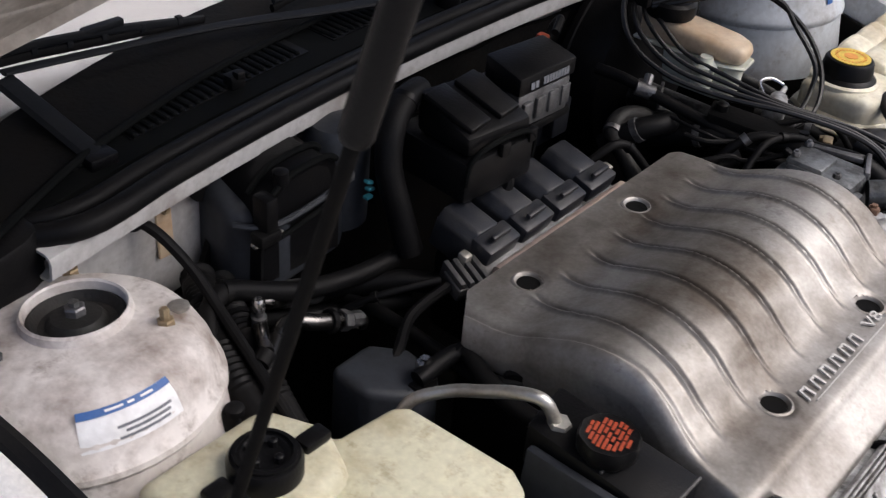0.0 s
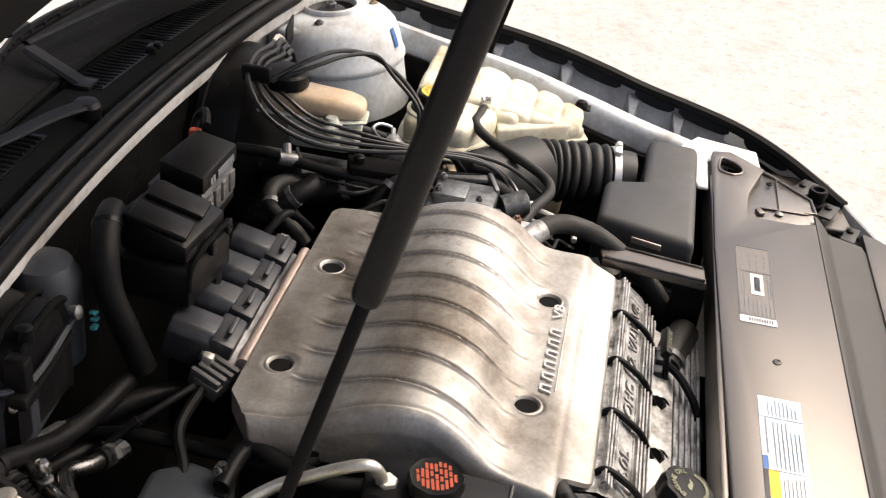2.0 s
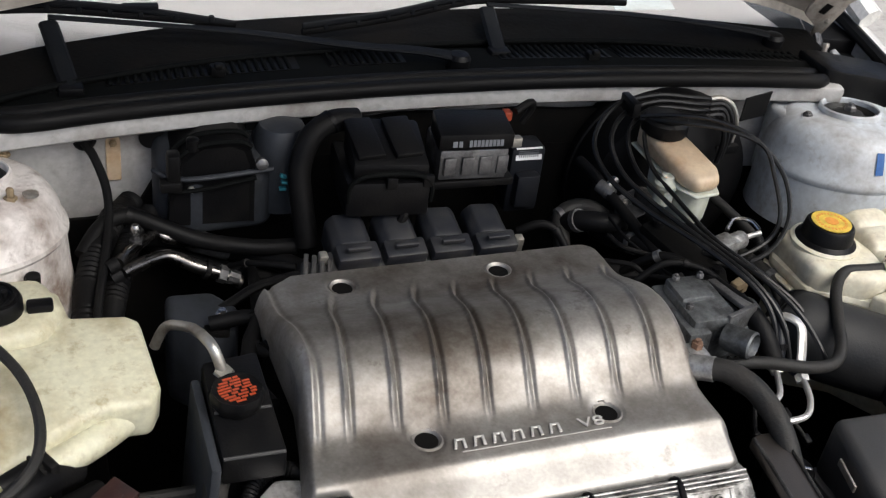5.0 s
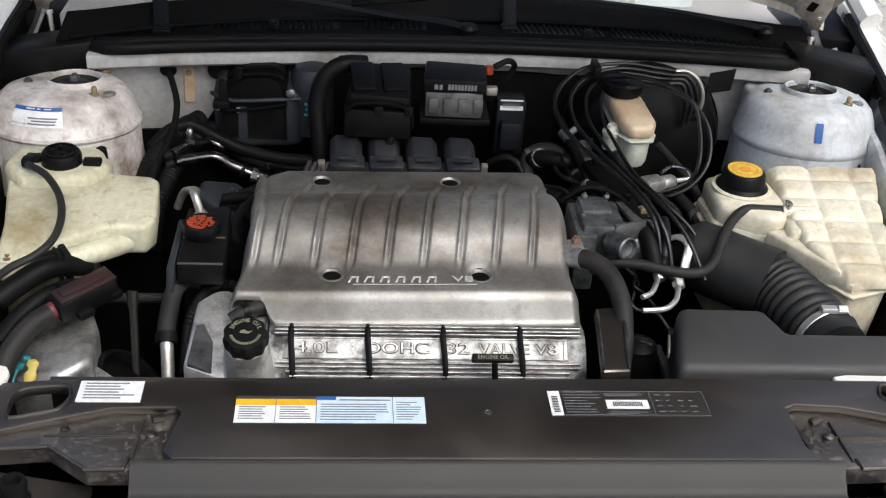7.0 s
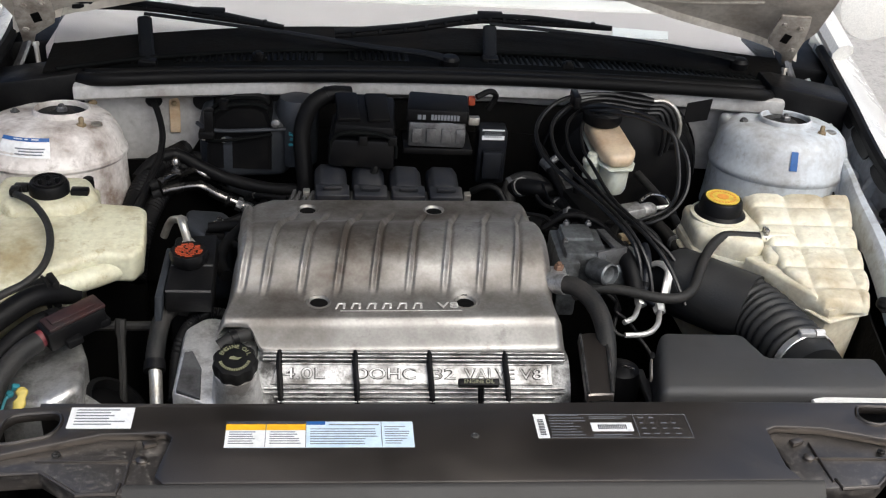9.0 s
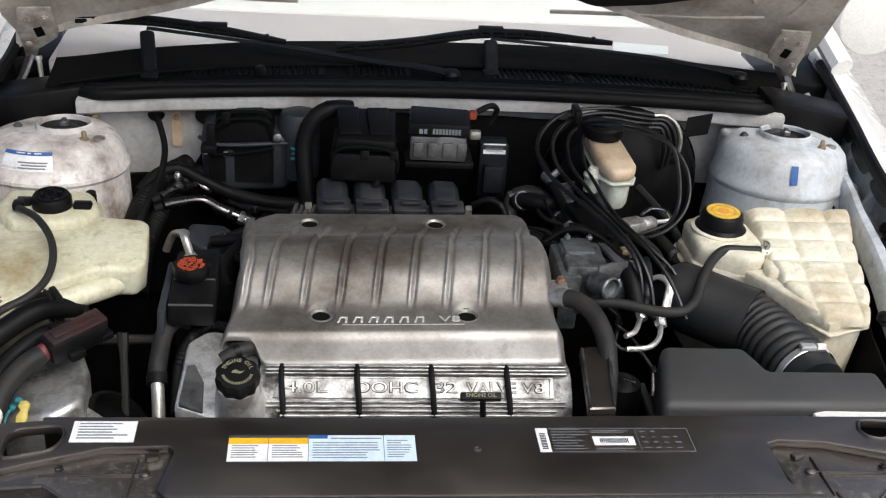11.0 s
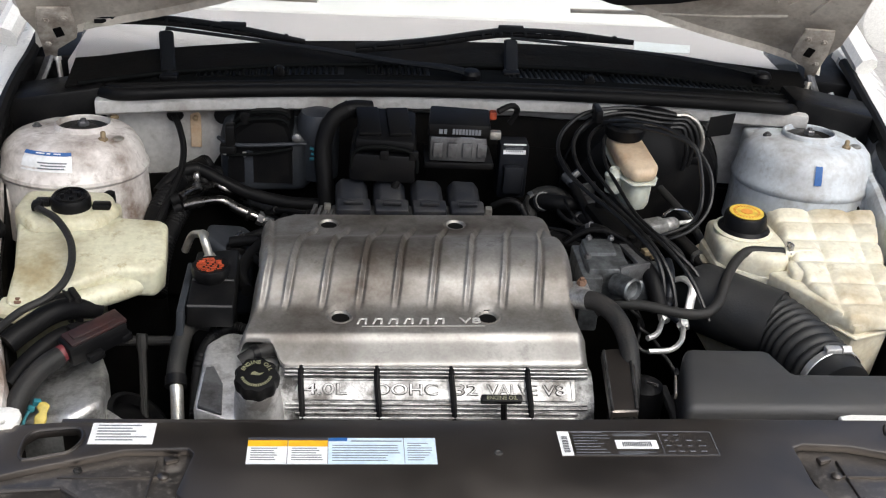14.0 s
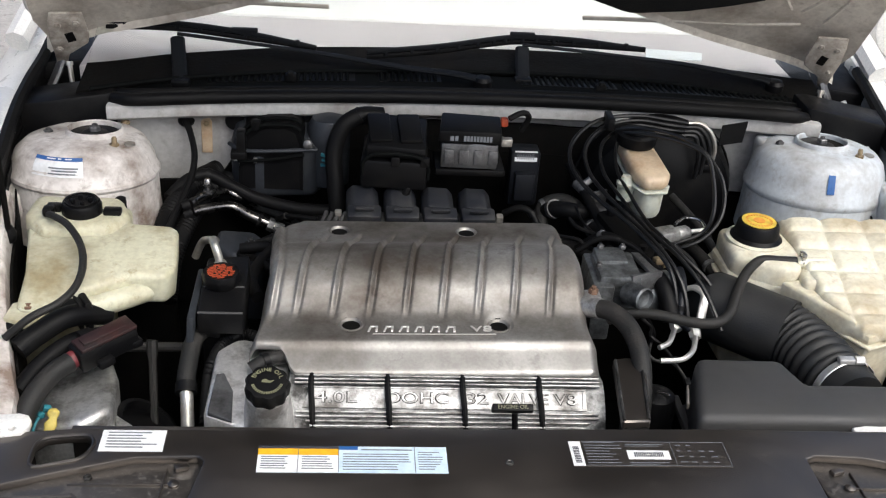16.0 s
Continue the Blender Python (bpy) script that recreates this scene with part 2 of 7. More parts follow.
M_CABLE = mat("glossy_black_sheath", (0.0050, 0.0050, 0.0055), 0.32, 0, (0.012, 0.0115, 0.011), 0.6, 40, 300, 0.08, spec=0.42)

# ---- mesh helpers ----
def join(*bms):
    """One bmesh out of several."""
    out = bmesh.new()
    for b in bms:
        me = bpy.data.meshes.new("tmp")
        b.to_mesh(me)
        b.free()
        out.from_mesh(me)
        bpy.data.meshes.remove(me)
    return out


def soften(bm, width, seg=2, angle=30):
    if width > 0:
        es = [e for e in bm.edges if len(e.link_faces) == 2 and e.calc_face_angle(0) > radians(angle)]
        bmesh.ops.bevel(bm, geom=es, offset=width, segments=seg, affect="EDGES", profile=0.5, clamp_overlap=True)
    return bm


def box(c, s, bev=0.003, rot=(0, 0, 0), seg=2):
    bm = bmesh.new()
    bmesh.ops.create_cube(bm, size=1)
    for v in bm.verts:
        v.co = Vector((v.co.x * s[0], v.co.y * s[1], v.co.z * s[2]))
    soften(bm, bev, seg)
    bm.transform(pose(*c, *rot))
    return bm


def prism(pts, z0, z1, bev=0.004, seg=2, m=None, taper=0.0):
    """A polygon in x, y drawn up from z0 to z1 (each a number or a function of x, y), its foot drawn in by taper, edges rounded."""
    bm = bmesh.new()
    cx, cy = sum(p[0] for p in pts) / len(pts), sum(p[1] for p in pts) / len(pts)
    f0 = z0 if callable(z0) else (lambda x, y: z0)
    f1 = z1 if callable(z1) else (lambda x, y: z1)
    lo = [bm.verts.new((x + (cx - x) * taper, y + (cy - y) * taper, f0(x, y))) for x, y in pts]
    hi = [bm.verts.new((x, y, f1(x, y))) for x, y in pts]
    k = len(pts)
    bm.faces.new(hi)
    bm.faces.new(lo[::-1])
    for i in range(k):
        bm.faces.new((lo[i], lo[(i + 1) % k], hi[(i + 1) % k], hi[i]))
    bmesh.ops.recalc_face_normals(bm, faces=bm.faces)
    soften(bm, bev, seg)
    if m is not None:
        bm.transform(m)
    return bm


def lathe(prof, at=(0, 0, 0), turn=(0, 0, 0), n=32, close=True, wave=None):
    """Profile of (radius, height) turned round the z axis, then posed. wave: a function of the angle that scales the radius."""
    bm = bmesh.new()
    rings = []
    for r, z in prof:
        rings.append([bm.verts.new((r * (wave(6.28318 * i / n) if wave else 1) * math.cos(6.28318 * i / n), r * (wave(6.28318 * i / n) if wave else 1) * math.sin(6.28318 * i / n), z)) for i in range(n)])
    for a, b in zip(rings, rings[1:]):
        for i in range(n):
            bm.faces.new((a[i], a[(i + 1) % n], b[(i + 1) % n], b[i]))
    if close:
        bm.faces.new(rings[0][::-1])
        bm.faces.new(rings[-1])
    bmesh.ops.recalc_face_normals(bm, faces=bm.faces)
    bm.transform(pose(*at, *turn))
    return bm


def glide(pts, res=6):
    """A smooth curve through the points."""
    ps = [Vector(p) for p in pts]
    out = []
    for i in range(len(ps) - 1):
        p0, p1, p2, p3 = ps[max(i - 1, 0)], ps[i], ps[i + 1], ps[min(i + 2, len(ps) - 1)]
        for k in range(res):
            t = k / res
            out.append(0.5 * ((2 * p1) + (p2 - p0) * t + (2 * p0 - 5 * p1 + 4 * p2 - p3) * t * t + (3 * p1 - p0 - 3 * p2 + p3) * t ** 3))
    out.append(ps[-1])
    return out


def tube(pts, r, n=10, res=6, smooth=True, squash=1.0):
    """A round hose through points; r a number or a function of the way along (0 to 1)."""
    line = glide(pts, res) if smooth else [Vector(p) for p in pts]
    bm = bmesh.new()
    rings, side = [], None
    for i, p in enumerate(line):
        d = (line[min(i + 1, len(line) - 1)] - line[max(i - 1, 0)]).normalized()
        if side is None:
            side = d.cross(Vector((0, 0, 1)))
            if side.length < 0.05:
                side = d.cross(Vector((1, 0, 0)))
        side = (side - d * side.dot(d)).normalized()
        up = side.cross(d)
        rad = r(i / (len(line) - 1)) if callable(r) else r
        rings.append([bm.verts.new(p + side * (rad * math.cos(6.28318 * k / n)) + up * (rad * squash * math.sin(6.28318 * k / n))) for k in range(n)])
    for a, b in zip(rings, rings[1:]):
        for k in range(n):
            bm.faces.new((a[k], a[(k + 1) % n], b[(k + 1) % n], b[k]))
    bm.faces.new(rings[0][::-1])
    bm.faces.new(rings[-1])
    bmesh.ops.recalc_face_normals(bm, faces=bm.faces)
    return bm


def ribbed(r, amp, count):
    """Radius of a corrugated hose."""
    return lambda s: r + amp * (0.5 - 0.5 * math.cos(6.28318 * count * s))


def sweep(line, closed=False):
    """A sheet bridged from row to row of points; closed: each row is a ring."""
    bm = bmesh.new()
    rows = [[bm.verts.new(p) for p in row] for row in line]
    for a, b in zip(rows, rows[1:]):
        for i in range(len(a) - 1 + (1 if closed else 0)):
            j = (i + 1) % len(a)
            bm.faces.new((a[i], a[j], b[j], b[i]))
    bmesh.ops.recalc_face_normals(bm, faces=bm.faces)
    return bm


def thicken(bm, t):
    """Gives a sheet a thickness."""
    bmesh.ops.recalc_face_normals(bm, faces=bm.faces)
    geom = bmesh.ops.solidify(bm, geom=list(bm.faces), thickness=t)
    bmesh.ops.recalc_face_normals(bm, faces=bm.faces)
    return bm


def hexnut(at, r=0.006, h=0.005, turn=(0, 0, 0)):
    return lathe([(r, 0), (r, h * 0.8), (r * 0.85, h), (r * 0.5, h), (r * 0.5, h * 1.5)], at, turn, 6)


def thing(name, at, label, category, group="", kind=""):
    ob = new(name)
    ob.location = at
    ob.empty_display_size = 0.02
    return tagged(ob, label, category, group, kind)


def base_of(ob):
    p = Vector(ob.location)
    while ob.parent:
        ob = ob.parent
        p += Vector(ob.location)
    return p


def part(name, bm, material, parent=None, label="", angle=35):
    """Links a bmesh, given in world places, as one mesh under a thing or a part."""
    me = bpy.data.meshes.new(name)
    at = base_of(parent) if parent else Vector()
    bm.transform(Matrix.Translation(-at))
    bm.normal_update()
    for f in bm.faces:
        f.smooth = True
    bm.to_mesh(me)
    bm.free()
    me.set_sharp_from_angle(angle=radians(angle))
    me.materials.append(material)
    ob = new(name, me)
    if parent:
        ob.parent = parent
    return tagged(ob, label)


def lettering(text, size, depth, m, bold=0.0):
    """Raised letters in the built-in font, as a bmesh."""
    cu = bpy.data.curves.new("letters", "FONT")
    cu.body, cu.size, cu.extrude, cu.align_x, cu.align_y, cu.offset = text, size, depth, "CENTER", "CENTER", bold
    ob = bpy.data.objects.new("letters", cu)
    me = bpy.data.meshes.new_from_object(ob)
    bm = bmesh.new()
    bm.from_mesh(me)
    bpy.data.objects.remove(ob)
    bpy.data.meshes.remove(me)
    bpy.data.curves.remove(cu)
    bm.transform(m)
    return bm


def bars(rows, m, h=0.0004):
    """Flat bars (x, y, width, height) on a plane, lifted a little: writing too small to read."""
    return join(*[prism([(x, y), (x + w, y), (x + w, y + q), (x, y + q)], 0, h, 0, m=m) for x, y, w, q in rows])


def lerp(x, pts):
    """Straight-line reading of a table of (x, value)."""
    if x <= pts[0][0]:
        return pts[0][1]
    for (a, u), (b, v) in zip(pts, pts[1:]):
        if x <= b:
            return u + (v - u) * (x - a) / (b - a)
    return pts[-1][1]


def smooth_lerp(x, pts):
    """Like lerp, eased through the points."""
    xs = [p[0] for p in pts]
    if x <= xs[0]:
        return pts[0][1]
    if x >= xs[-1]:
        return pts[-1][1]
    i = max(k for k in range(len(xs) - 1) if xs[k] <= x)
    v = [p[1] for p in pts]
    h = xs[i + 1] - xs[i]
    t = (x - xs[i]) / h

    def slope(k):
        if k == 0 or k == len(xs) - 1:
            return 0.0
        return (v[k + 1] - v[k - 1]) / (xs[k + 1] - xs[k - 1])
    return (2 * t ** 3 - 3 * t * t + 1) * v[i] + (t ** 3 - 2 * t * t + t) * h * slope(i) + (3 * t * t - 2 * t ** 3) * v[i + 1] + (t ** 3 - t * t) * h * slope(i + 1)


# ---- ground ----
gb = bmesh.new()
for gx in ((-400, -400), (400, -400), (400, 400), (-400, 400)):
    gb.verts.new((*gx, 0))
gb.faces.new(gb.verts)
ground = part("ground", gb, M_GROUND)
tagged(ground, "sunlit pale concrete parking ground", "ground", kind="structure")

# ---- the car's shell ----
EDGE_X = [(-0.46, 0.40), (-0.36, 0.55), (-0.28, 0.635), (-0.2, 0.685), (-0.06, 0.709), (0.04, 0.715), (0.15, 0.716), (0.33, 0.712), (0.55, 0.735), (0.8, 0.765), (1.0, 0.78)]
EDGE_Z = [(-0.46, 0.765), (-0.35, 0.785), (-0.2, 0.812), (-0.06, 0.838), (0.04, 0.865), (0.15, 0.890), (0.33, 0.915), (0.5, 0.94), (0.8, 0.97), (1.0, 0.98)]
car = thing("car", (0, 1.2, 0), "white sedan parked with its hood propped wide open", "car")


def edge(y, side=1):
    """The fender's inner edge; the left one stands a little further out."""
    wide = lerp(y, [(-0.08, 0.0), (0.17, 0.008), (0.45, 0.006), (0.56, -0.004), (0.66, -0.020), (0.82, -0.035)]) if side < 0 else 0.0
    return smooth_lerp(y, EDGE_X) + wide, smooth_lerp(y, EDGE_Z)


def fender(side):
    rows = []
    for i in range(45):
        y = -0.46 + 1.28 * i / 44
        x, z = edge(y, side)
        out = min(0.115, 0.05 + (y + 0.46) * 0.30)
        sec = [(-0.004, -0.035), (0.0, -0.003), (0.006, 0.0), (0.016, -0.001), (out * 0.4, -0.016), (out * 0.75, -0.045), (out, -0.095), (out + 0.012, -0.2), (out + 0.012, -0.45), (out - 0.02, -0.6)]
        rows.append([(side * (x + a), y, z + b) for a, b in sec])
    return thicken(sweep(rows), 0.004)


def right_k(y):
    return lerp(y, [(0.05, 1.0), (0.35, 0.5)])


def inner_rail(side, sec, back=0.78):
    rows = []
    for i in range(41):
        y = -0.20 + (back + 0.20) * i / 40
        x, z = edge(y, side)
        k = min(1, max(0.12, (0.42 - y) / 0.50)) if side < 0 else right_k(y)
        rows.append([(side * (x + a * k), y, z + b) for a, b in sec])
    return thicken(sweep(rows), 0.003)


CHANNEL = [(-0.002, -0.010), (-0.012, -0.045), (-0.016, -0.062), (-0.060, -0.066), (-0.064, -0.046)]
FLANGE = [(-0.064, -0.046), (-0.068, -0.034), (-0.074, -0.031), (-0.100, -0.035), (-0.108, -0.040), (-0.111, -0.050), (-0.113, -0.075)]
FLANGE_R = [(-0.064, -0.046), (-0.067, -0.034), (-0.072, -0.031), (-0.086, -0.034), (-0.092, -0.040), (-0.094, -0.050), (-0.096, -0.075)]
APRON = [(-0.1145, -0.073), (-0.120, -0.12), (-0.135, -0.52)]


for side in (-1, 1):
    f = part("fender", fender(side), M_PAINTW, car)
    # black on the left, grey on the right: the channel's shade as colour
    part("fender_channel", inner_rail(side, CHANNEL), M_BLACK if side < 0 else M_PAINTG, car, "grimy drip channel along the fender, its shade painted in")
    part("inner_fender", inner_rail(side, FLANGE if side < 0 else FLANGE_R, 0.30 if side < 0 else 0.78), M_PAINTD if side < 0 else M_PAINTB, car, "dusty painted inner fender flange")
    # wall below the flange blackened for grime and for the bay's shade
    part("fender_apron", inner_rail(side, APRON), M_DEEP, car, "inner fender wall, black with grime and painted shade")
    # rubber strip along the fender's inner edge
    part("rubber_strip", tube([(side * (edge(-0.38 + 0.08 * k, side)[0] - 0.004), -0.38 + 0.08 * k, edge(-0.38 + 0.08 * k, side)[1] - 0.004) for k in range(15)], 0.0105, 8), M_RUBBER, car, "black rubber edge strip")
    for x, y, z in ((0.607, 0.043, 0.822), (0.700, 0.262, 0.852)) if side > 0 else ():
        part("rubber_stop", join(lathe([(0.010, 0), (0.011, 0.006), (0.008, 0.012), (0.004, 0.014)], (x, y, z), n=14), box((x + 0.012, y - 0.004, z), (0.040, 0.022, 0.003), 0.001)), M_RUBBER, car, "black rubber stop on its tab")
    for y in (0.45, 0.33, 0.20, 0.08, -0.04, -0.12) if side > 0 else ():
        x, z = edge(y, side)
        part("fender_bracket", prism([(x - 0.056 * right_k(y), y), (x - 0.008, y - 0.012), (x - 0.008, y + 0.012)], z - 0.062, lambda px, py: z - 0.056 if px < x - 0.015 else z - 0.018, 0.001, 1, m=Matrix.Diagonal((side, 1, 1, 1))), M_PAINTG, car)
    # notched liner below the rubber strip, in short lengths
    for k in range(9) if side > 0 else ():
        y0, y1 = -0.30 + 0.095 * k, -0.30 + 0.095 * k + 0.07 + 0.018 * (k % 2)
        part("edge_liner", thicken(sweep([[(edge(y, side)[0] - 0.010, y, edge(y, side)[1] - 0.008), (edge(y, side)[0] - 0.0155, y, edge(y, side)[1] - 0.012 - 0.013 * (0.3 + 0.7 * math.sin(3.14159 * (y - y0) / (y1 - y0)) ** 0.3))] for y in [y0 + (y1 - y0) * q / 10 for q in range(11)]]), 0.002), M_BLACK, car, "notched black liner strip")
part("fender_end_plate", prism([(0.430, -0.150), (0.560, -0.120), (0.612, -0.150), (0.590, -0.245), (0.505, -0.250), (0.530, -0.166), (0.430, -0.166)][::-1], 0.800, 0.806, 0.002, 1), M_PAINTW, car, "white painted plate behind the panel's end")


# firewall with its rolled upper lip
def lip_y(x):
    return 0.552 - 0.15 * x * x


def lip_z(x):
    return 0.936 + 0.010 * x


rows = []
for i in range(41):
    x = -0.590 + 1.19 * i / 40
    y, z = lip_y(x), lip_z(x)
    rows.append([(x, y + a, z + b) for a, b in ((0.032, 0.003), (0.008, 0.005), (0.002, 0.003), (0.0, -0.002), (0.002, -0.018), (0.008, -0.023), (0.030, -0.027), (0.036, -0.040), (0.040, -0.15))])
part("firewall", thicken(sweep(rows), 0.003), M_FIREWALL, car, "grimy white painted firewall with a rolled lip")
# lower wall split off and coloured black: grime and shade together
part("lower_firewall", thicken(sweep([[(x, lip_y(x) + a, z) for a, z in ((0.046, 0.80), (0.046, 0.70), (0.03, 0.32))] for x in [-0.70 + 0.05 * k for k in range(29)]]), 0.003), M_DEEP, car, "lower firewall, black with grime and painted shade")
# two black sheets darken the firewall below its lip
part("firewall_mat", thicken(sweep([[(x, lip_y(x) + 0.030 - 0.004 * math.sin(x * 40), z) for z in (0.898, 0.88, 0.80, 0.70, 0.55)] for x in [-0.235 + 0.035 * k for k in range(19)]]), 0.008), M_DEEP, car, "black sheet over the firewall")
part("firewall_mat", thicken(sweep([[(x, lip_y(x) + 0.026 - 0.004 * math.sin(x * 40), z) for z in (0.845 - 0.055 * (x < -0.41 or x > 0.44), 0.83 - 0.055 * (x < -0.41 or x > 0.44), 0.74, 0.66, 0.55)] for x in [-0.56 + 0.035 * k for k in range(33)]]), 0.006), M_DEEP, car, "black sheet over the firewall")
part("rain_seal", join(tube([(-0.61, 0.560, 0.930)] + [(x / 20, lip_y(x / 20) + 0.002, lip_z(x / 20) + 0.014) for x in range(-11, 12, 2)] + [(0.61, 0.560, 0.930)], 0.011, 12), tube([(-0.61, 0.580, 0.930)] + [(x / 20, lip_y(x / 20) + 0.028, lip_z(x / 20) + 0.014) for x in range(-11, 12, 2)] + [(0.61, 0.580, 0.930)], 0.009, 12)), M_RUBBER, car, "black rubber rain seal")


# cowl with louvres
def glass_y(x):
    return 0.715 - 0.22 * x * x


GLASS_Z = 0.962
rows = []
for i in range(49):
    x = -0.61 + 1.22 * i / 48
    a, b = lip_y(x) + 0.052, glass_y(x)
    rows.append([(x, a - 0.01, lip_z(x) - 0.03), (x, a, lip_z(x) + 0.010), (x, a + (b - a) * 0.2, lip_z(x) + 0.014), (x, a + (b - a) * 0.62, 0.948), (x, a + (b - a) * 0.7, 0.940), (x, b, GLASS_Z - 0.012), (x, b + 0.03, GLASS_Z - 0.01)])
cowl = part("cowl_panel", thicken(sweep(rows), 0.003), M_COWL, car, "black plastic cowl panel with louvres")
slat_mesh = None
for x0, x1 in ((-0.58, -0.49), (-0.44, -0.19), (-0.15, -0.04), (0.10, 0.27), (0.285, 0.58)):
    k = int((x1 - x0) / 0.0105)
    part("louvre_well", thicken(sweep([[(x, lip_y(x) + 0.052 + (glass_y(x) - lip_y(x) - 0.052) * f, lerp(f, [(0.2, lip_z(x) + 0.014), (0.62, 0.948)]) + 0.0012) for f in (0.20, 0.42, 0.62)] for x in [x0 + (x1 - x0) * q / 6 for q in range(7)]]), 0.002), M_BLACK, cowl, "dark slotted recess")
    for i in range(k):
        x = x0 + (i + 0.5) * 0.0105
        y = lip_y(x) + 0.052 + (glass_y(x) - lip_y(x) - 0.052) * 0.42
        if slat_mesh is None:
            ob = part("slat", box(tuple(car.location), (0.0060, 0.044, 0.0055), 0.0016, (0, 12, 0), 1), M_COWL, cowl)
            slat_mesh = ob.data
        else:
            ob = new("slat", slat_mesh)
            ob.parent = cowl
        ob.location = Vector((x, y, lerp(0.42, [(0.2, lip_z(x) + 0.014), (0.62, 0.948)]) + 0.0012)) - Vector(car.location)

# windshield, its black border, the dash behind it
TILT = math.tan(radians(30))
BAND_Y = [(-0.66, 0.608), (-0.506, 0.672), (-0.313, 0.729), (-0.13, 0.754), (0.0, 0.764), (0.149, 0.768), (0.345, 0.752), (0.451, 0.718), (0.553, 0.688), (0.66, 0.662)]


def glass_rows(q0, q1, n, z0):
    """Lengths up the glass from the upper edge of its black border."""
    rows = []
    for i in range(33):
        x = -0.64 + 1.28 * i / 32
        qs = [q0 + (q1 - q0) * k / n for k in range(n + 1)]
        rows.append([(x * (1 - 0.13 * max(0, q)), smooth_lerp(x, BAND_Y) + q + 0.04 * q * x * x, z0 + q * (TILT if q > 0 else 0.16) - 0.05 * max(0, q) * x * x) for q in qs])
    return rows


ws = part("windshield", thicken(sweep(glass_rows(0.0, 0.74, 8, 0.963)), 0.005), M_GLASS, car, "sloping windshield reflecting the pale raised hood")
ws.visible_shadow = False
part("glass_border", thicken(sweep(glass_rows(-0.085, 0.004, 4, 0.9635)), 0.004), M_DEEP, ws, "black painted border along the glass's lower edge")
part("glass_lip", tube([(x, smooth_lerp(x, BAND_Y) - 0.086, 0.9525) for x in [-0.62 + 0.062 * k for k in range(21)]], 0.0042, 8, 2), M_COWL, car, "dark rubber lip at the foot of the glass")
# dash in two colours: painted shade in front, painted sunlight further back
part("dashboard", prism([(-0.66, 0.64), (-0.50, 0.70), (-0.30, 0.755), (0.0, 0.790), (0.15, 0.792), (0.345, 0.776), (0.45, 0.742), (0.553, 0.712), (0.62, 0.692), (0.62, 0.95), (-0.66, 0.95)], 0.62, 0.952, 0.004), M_DASHF, car, "dashboard front behind the glass, shade painted grey-pink")
part("dash_label", prism([(0.358, 0.784), (0.467, 0.783), (0.480, 0.829), (0.372, 0.842)], 0.952, 0.954, 0.0006, 1), M_LABEL, car, "pale rectangle on the dashboard")
part("dash_top", prism([(-0.62, 0.945), (0.62, 0.945), (0.62, 1.45), (-0.62, 1.45)], 0.62, lambda x, y: 0.958 + (y - 0.95) * 0.05, 0.006), M_DASH, car, "dashboard top with its sunlight painted pale")

# the rest of the shell: cabin, lower body, wheels
rows = []
for y, w, z0, z1 in ((0.80, 0.86, 0.22, 0.90), (1.0, 0.89, 0.22, 0.95), (1.4, 0.925, 0.2, 0.99), (2.6, 0.925, 0.2, 1.01), (3.3, 0.91, 0.22, 1.01), (3.9, 0.84, 0.28, 0.99), (4.05, 0.6, 0.4, 0.9)):
    rows.append([(-w + 0.06, y, z0), (-w, y, z0 + 0.12), (-w, y, z1 - 0.25), (-w + 0.05, y, z1 - 0.02), (-w + 0.12, y, z1), (w - 0.12, y, z1), (w - 0.05, y, z1 - 0.02), (w, y, z1 - 0.25), (w, y, z0 + 0.12), (w - 0.06, y, z0)])
part("body_shell", thicken(sweep([r for r in rows], True), 0.01), M_PAINTW, car)
part("roof", prism([(-0.56, 1.52), (0.56, 1.52), (0.56, 2.75), (-0.56, 2.75)], 1.385, lambda x, y: 1.42 - 0.05 * x * x, 0.012), M_PAINTW, car)
for side in (-1, 1):
    part("pillar", tube([(side * 0.77, 0.68, 0.975), (side * 0.62, 1.42, 1.34), (side * 0.56, 1.6, 1.40)], 0.022, 8), M_PAINTW, car)
    part("pillar", tube([(side * 0.55, 2.7, 1.40), (side * 0.66, 3.1, 1.2), (side * 0.76, 3.4, 1.0)], 0.04, 8), M_PAINTW, car)
    mir = part("side_mirror", lathe([(0.005, -0.075), (0.05, -0.07), (0.075, -0.03), (0.08, 0.03), (0.075, 0.06), (0.07, 0.062)], (side * 0.955, 1.02, 0.985), (90, 0, 0), 24), M_PAINTW, car, "white side mirror")
    part("mirror_arm", tube([(side * 0.87, 1.05, 0.95), (side * 0.92, 1.04, 0.965)], 0.02, 8), M_PAINTW, mir)
    for y in (0.42, 3.1):
        wheel = part("wheel", lathe([(0.20, -0.105), (0.30, -0.10), (0.325, -0.07), (0.33, 0), (0.325, 0.07), (0.30, 0.10), (0.20, 0.105)], (side * 0.765, y, 0.33), (0, 90, 0), 36), M_RUBBER, car, "black tyre")
        part("rim", lathe([(0.02, -0.06), (0.15, -0.07), (0.195, -0.10), (0.2, 0.10), (0.15, 0.07), (0.02, 0.06)], (side * 0.765, y, 0.33), (0, 90, 0), 28), M_CAST, wheel)
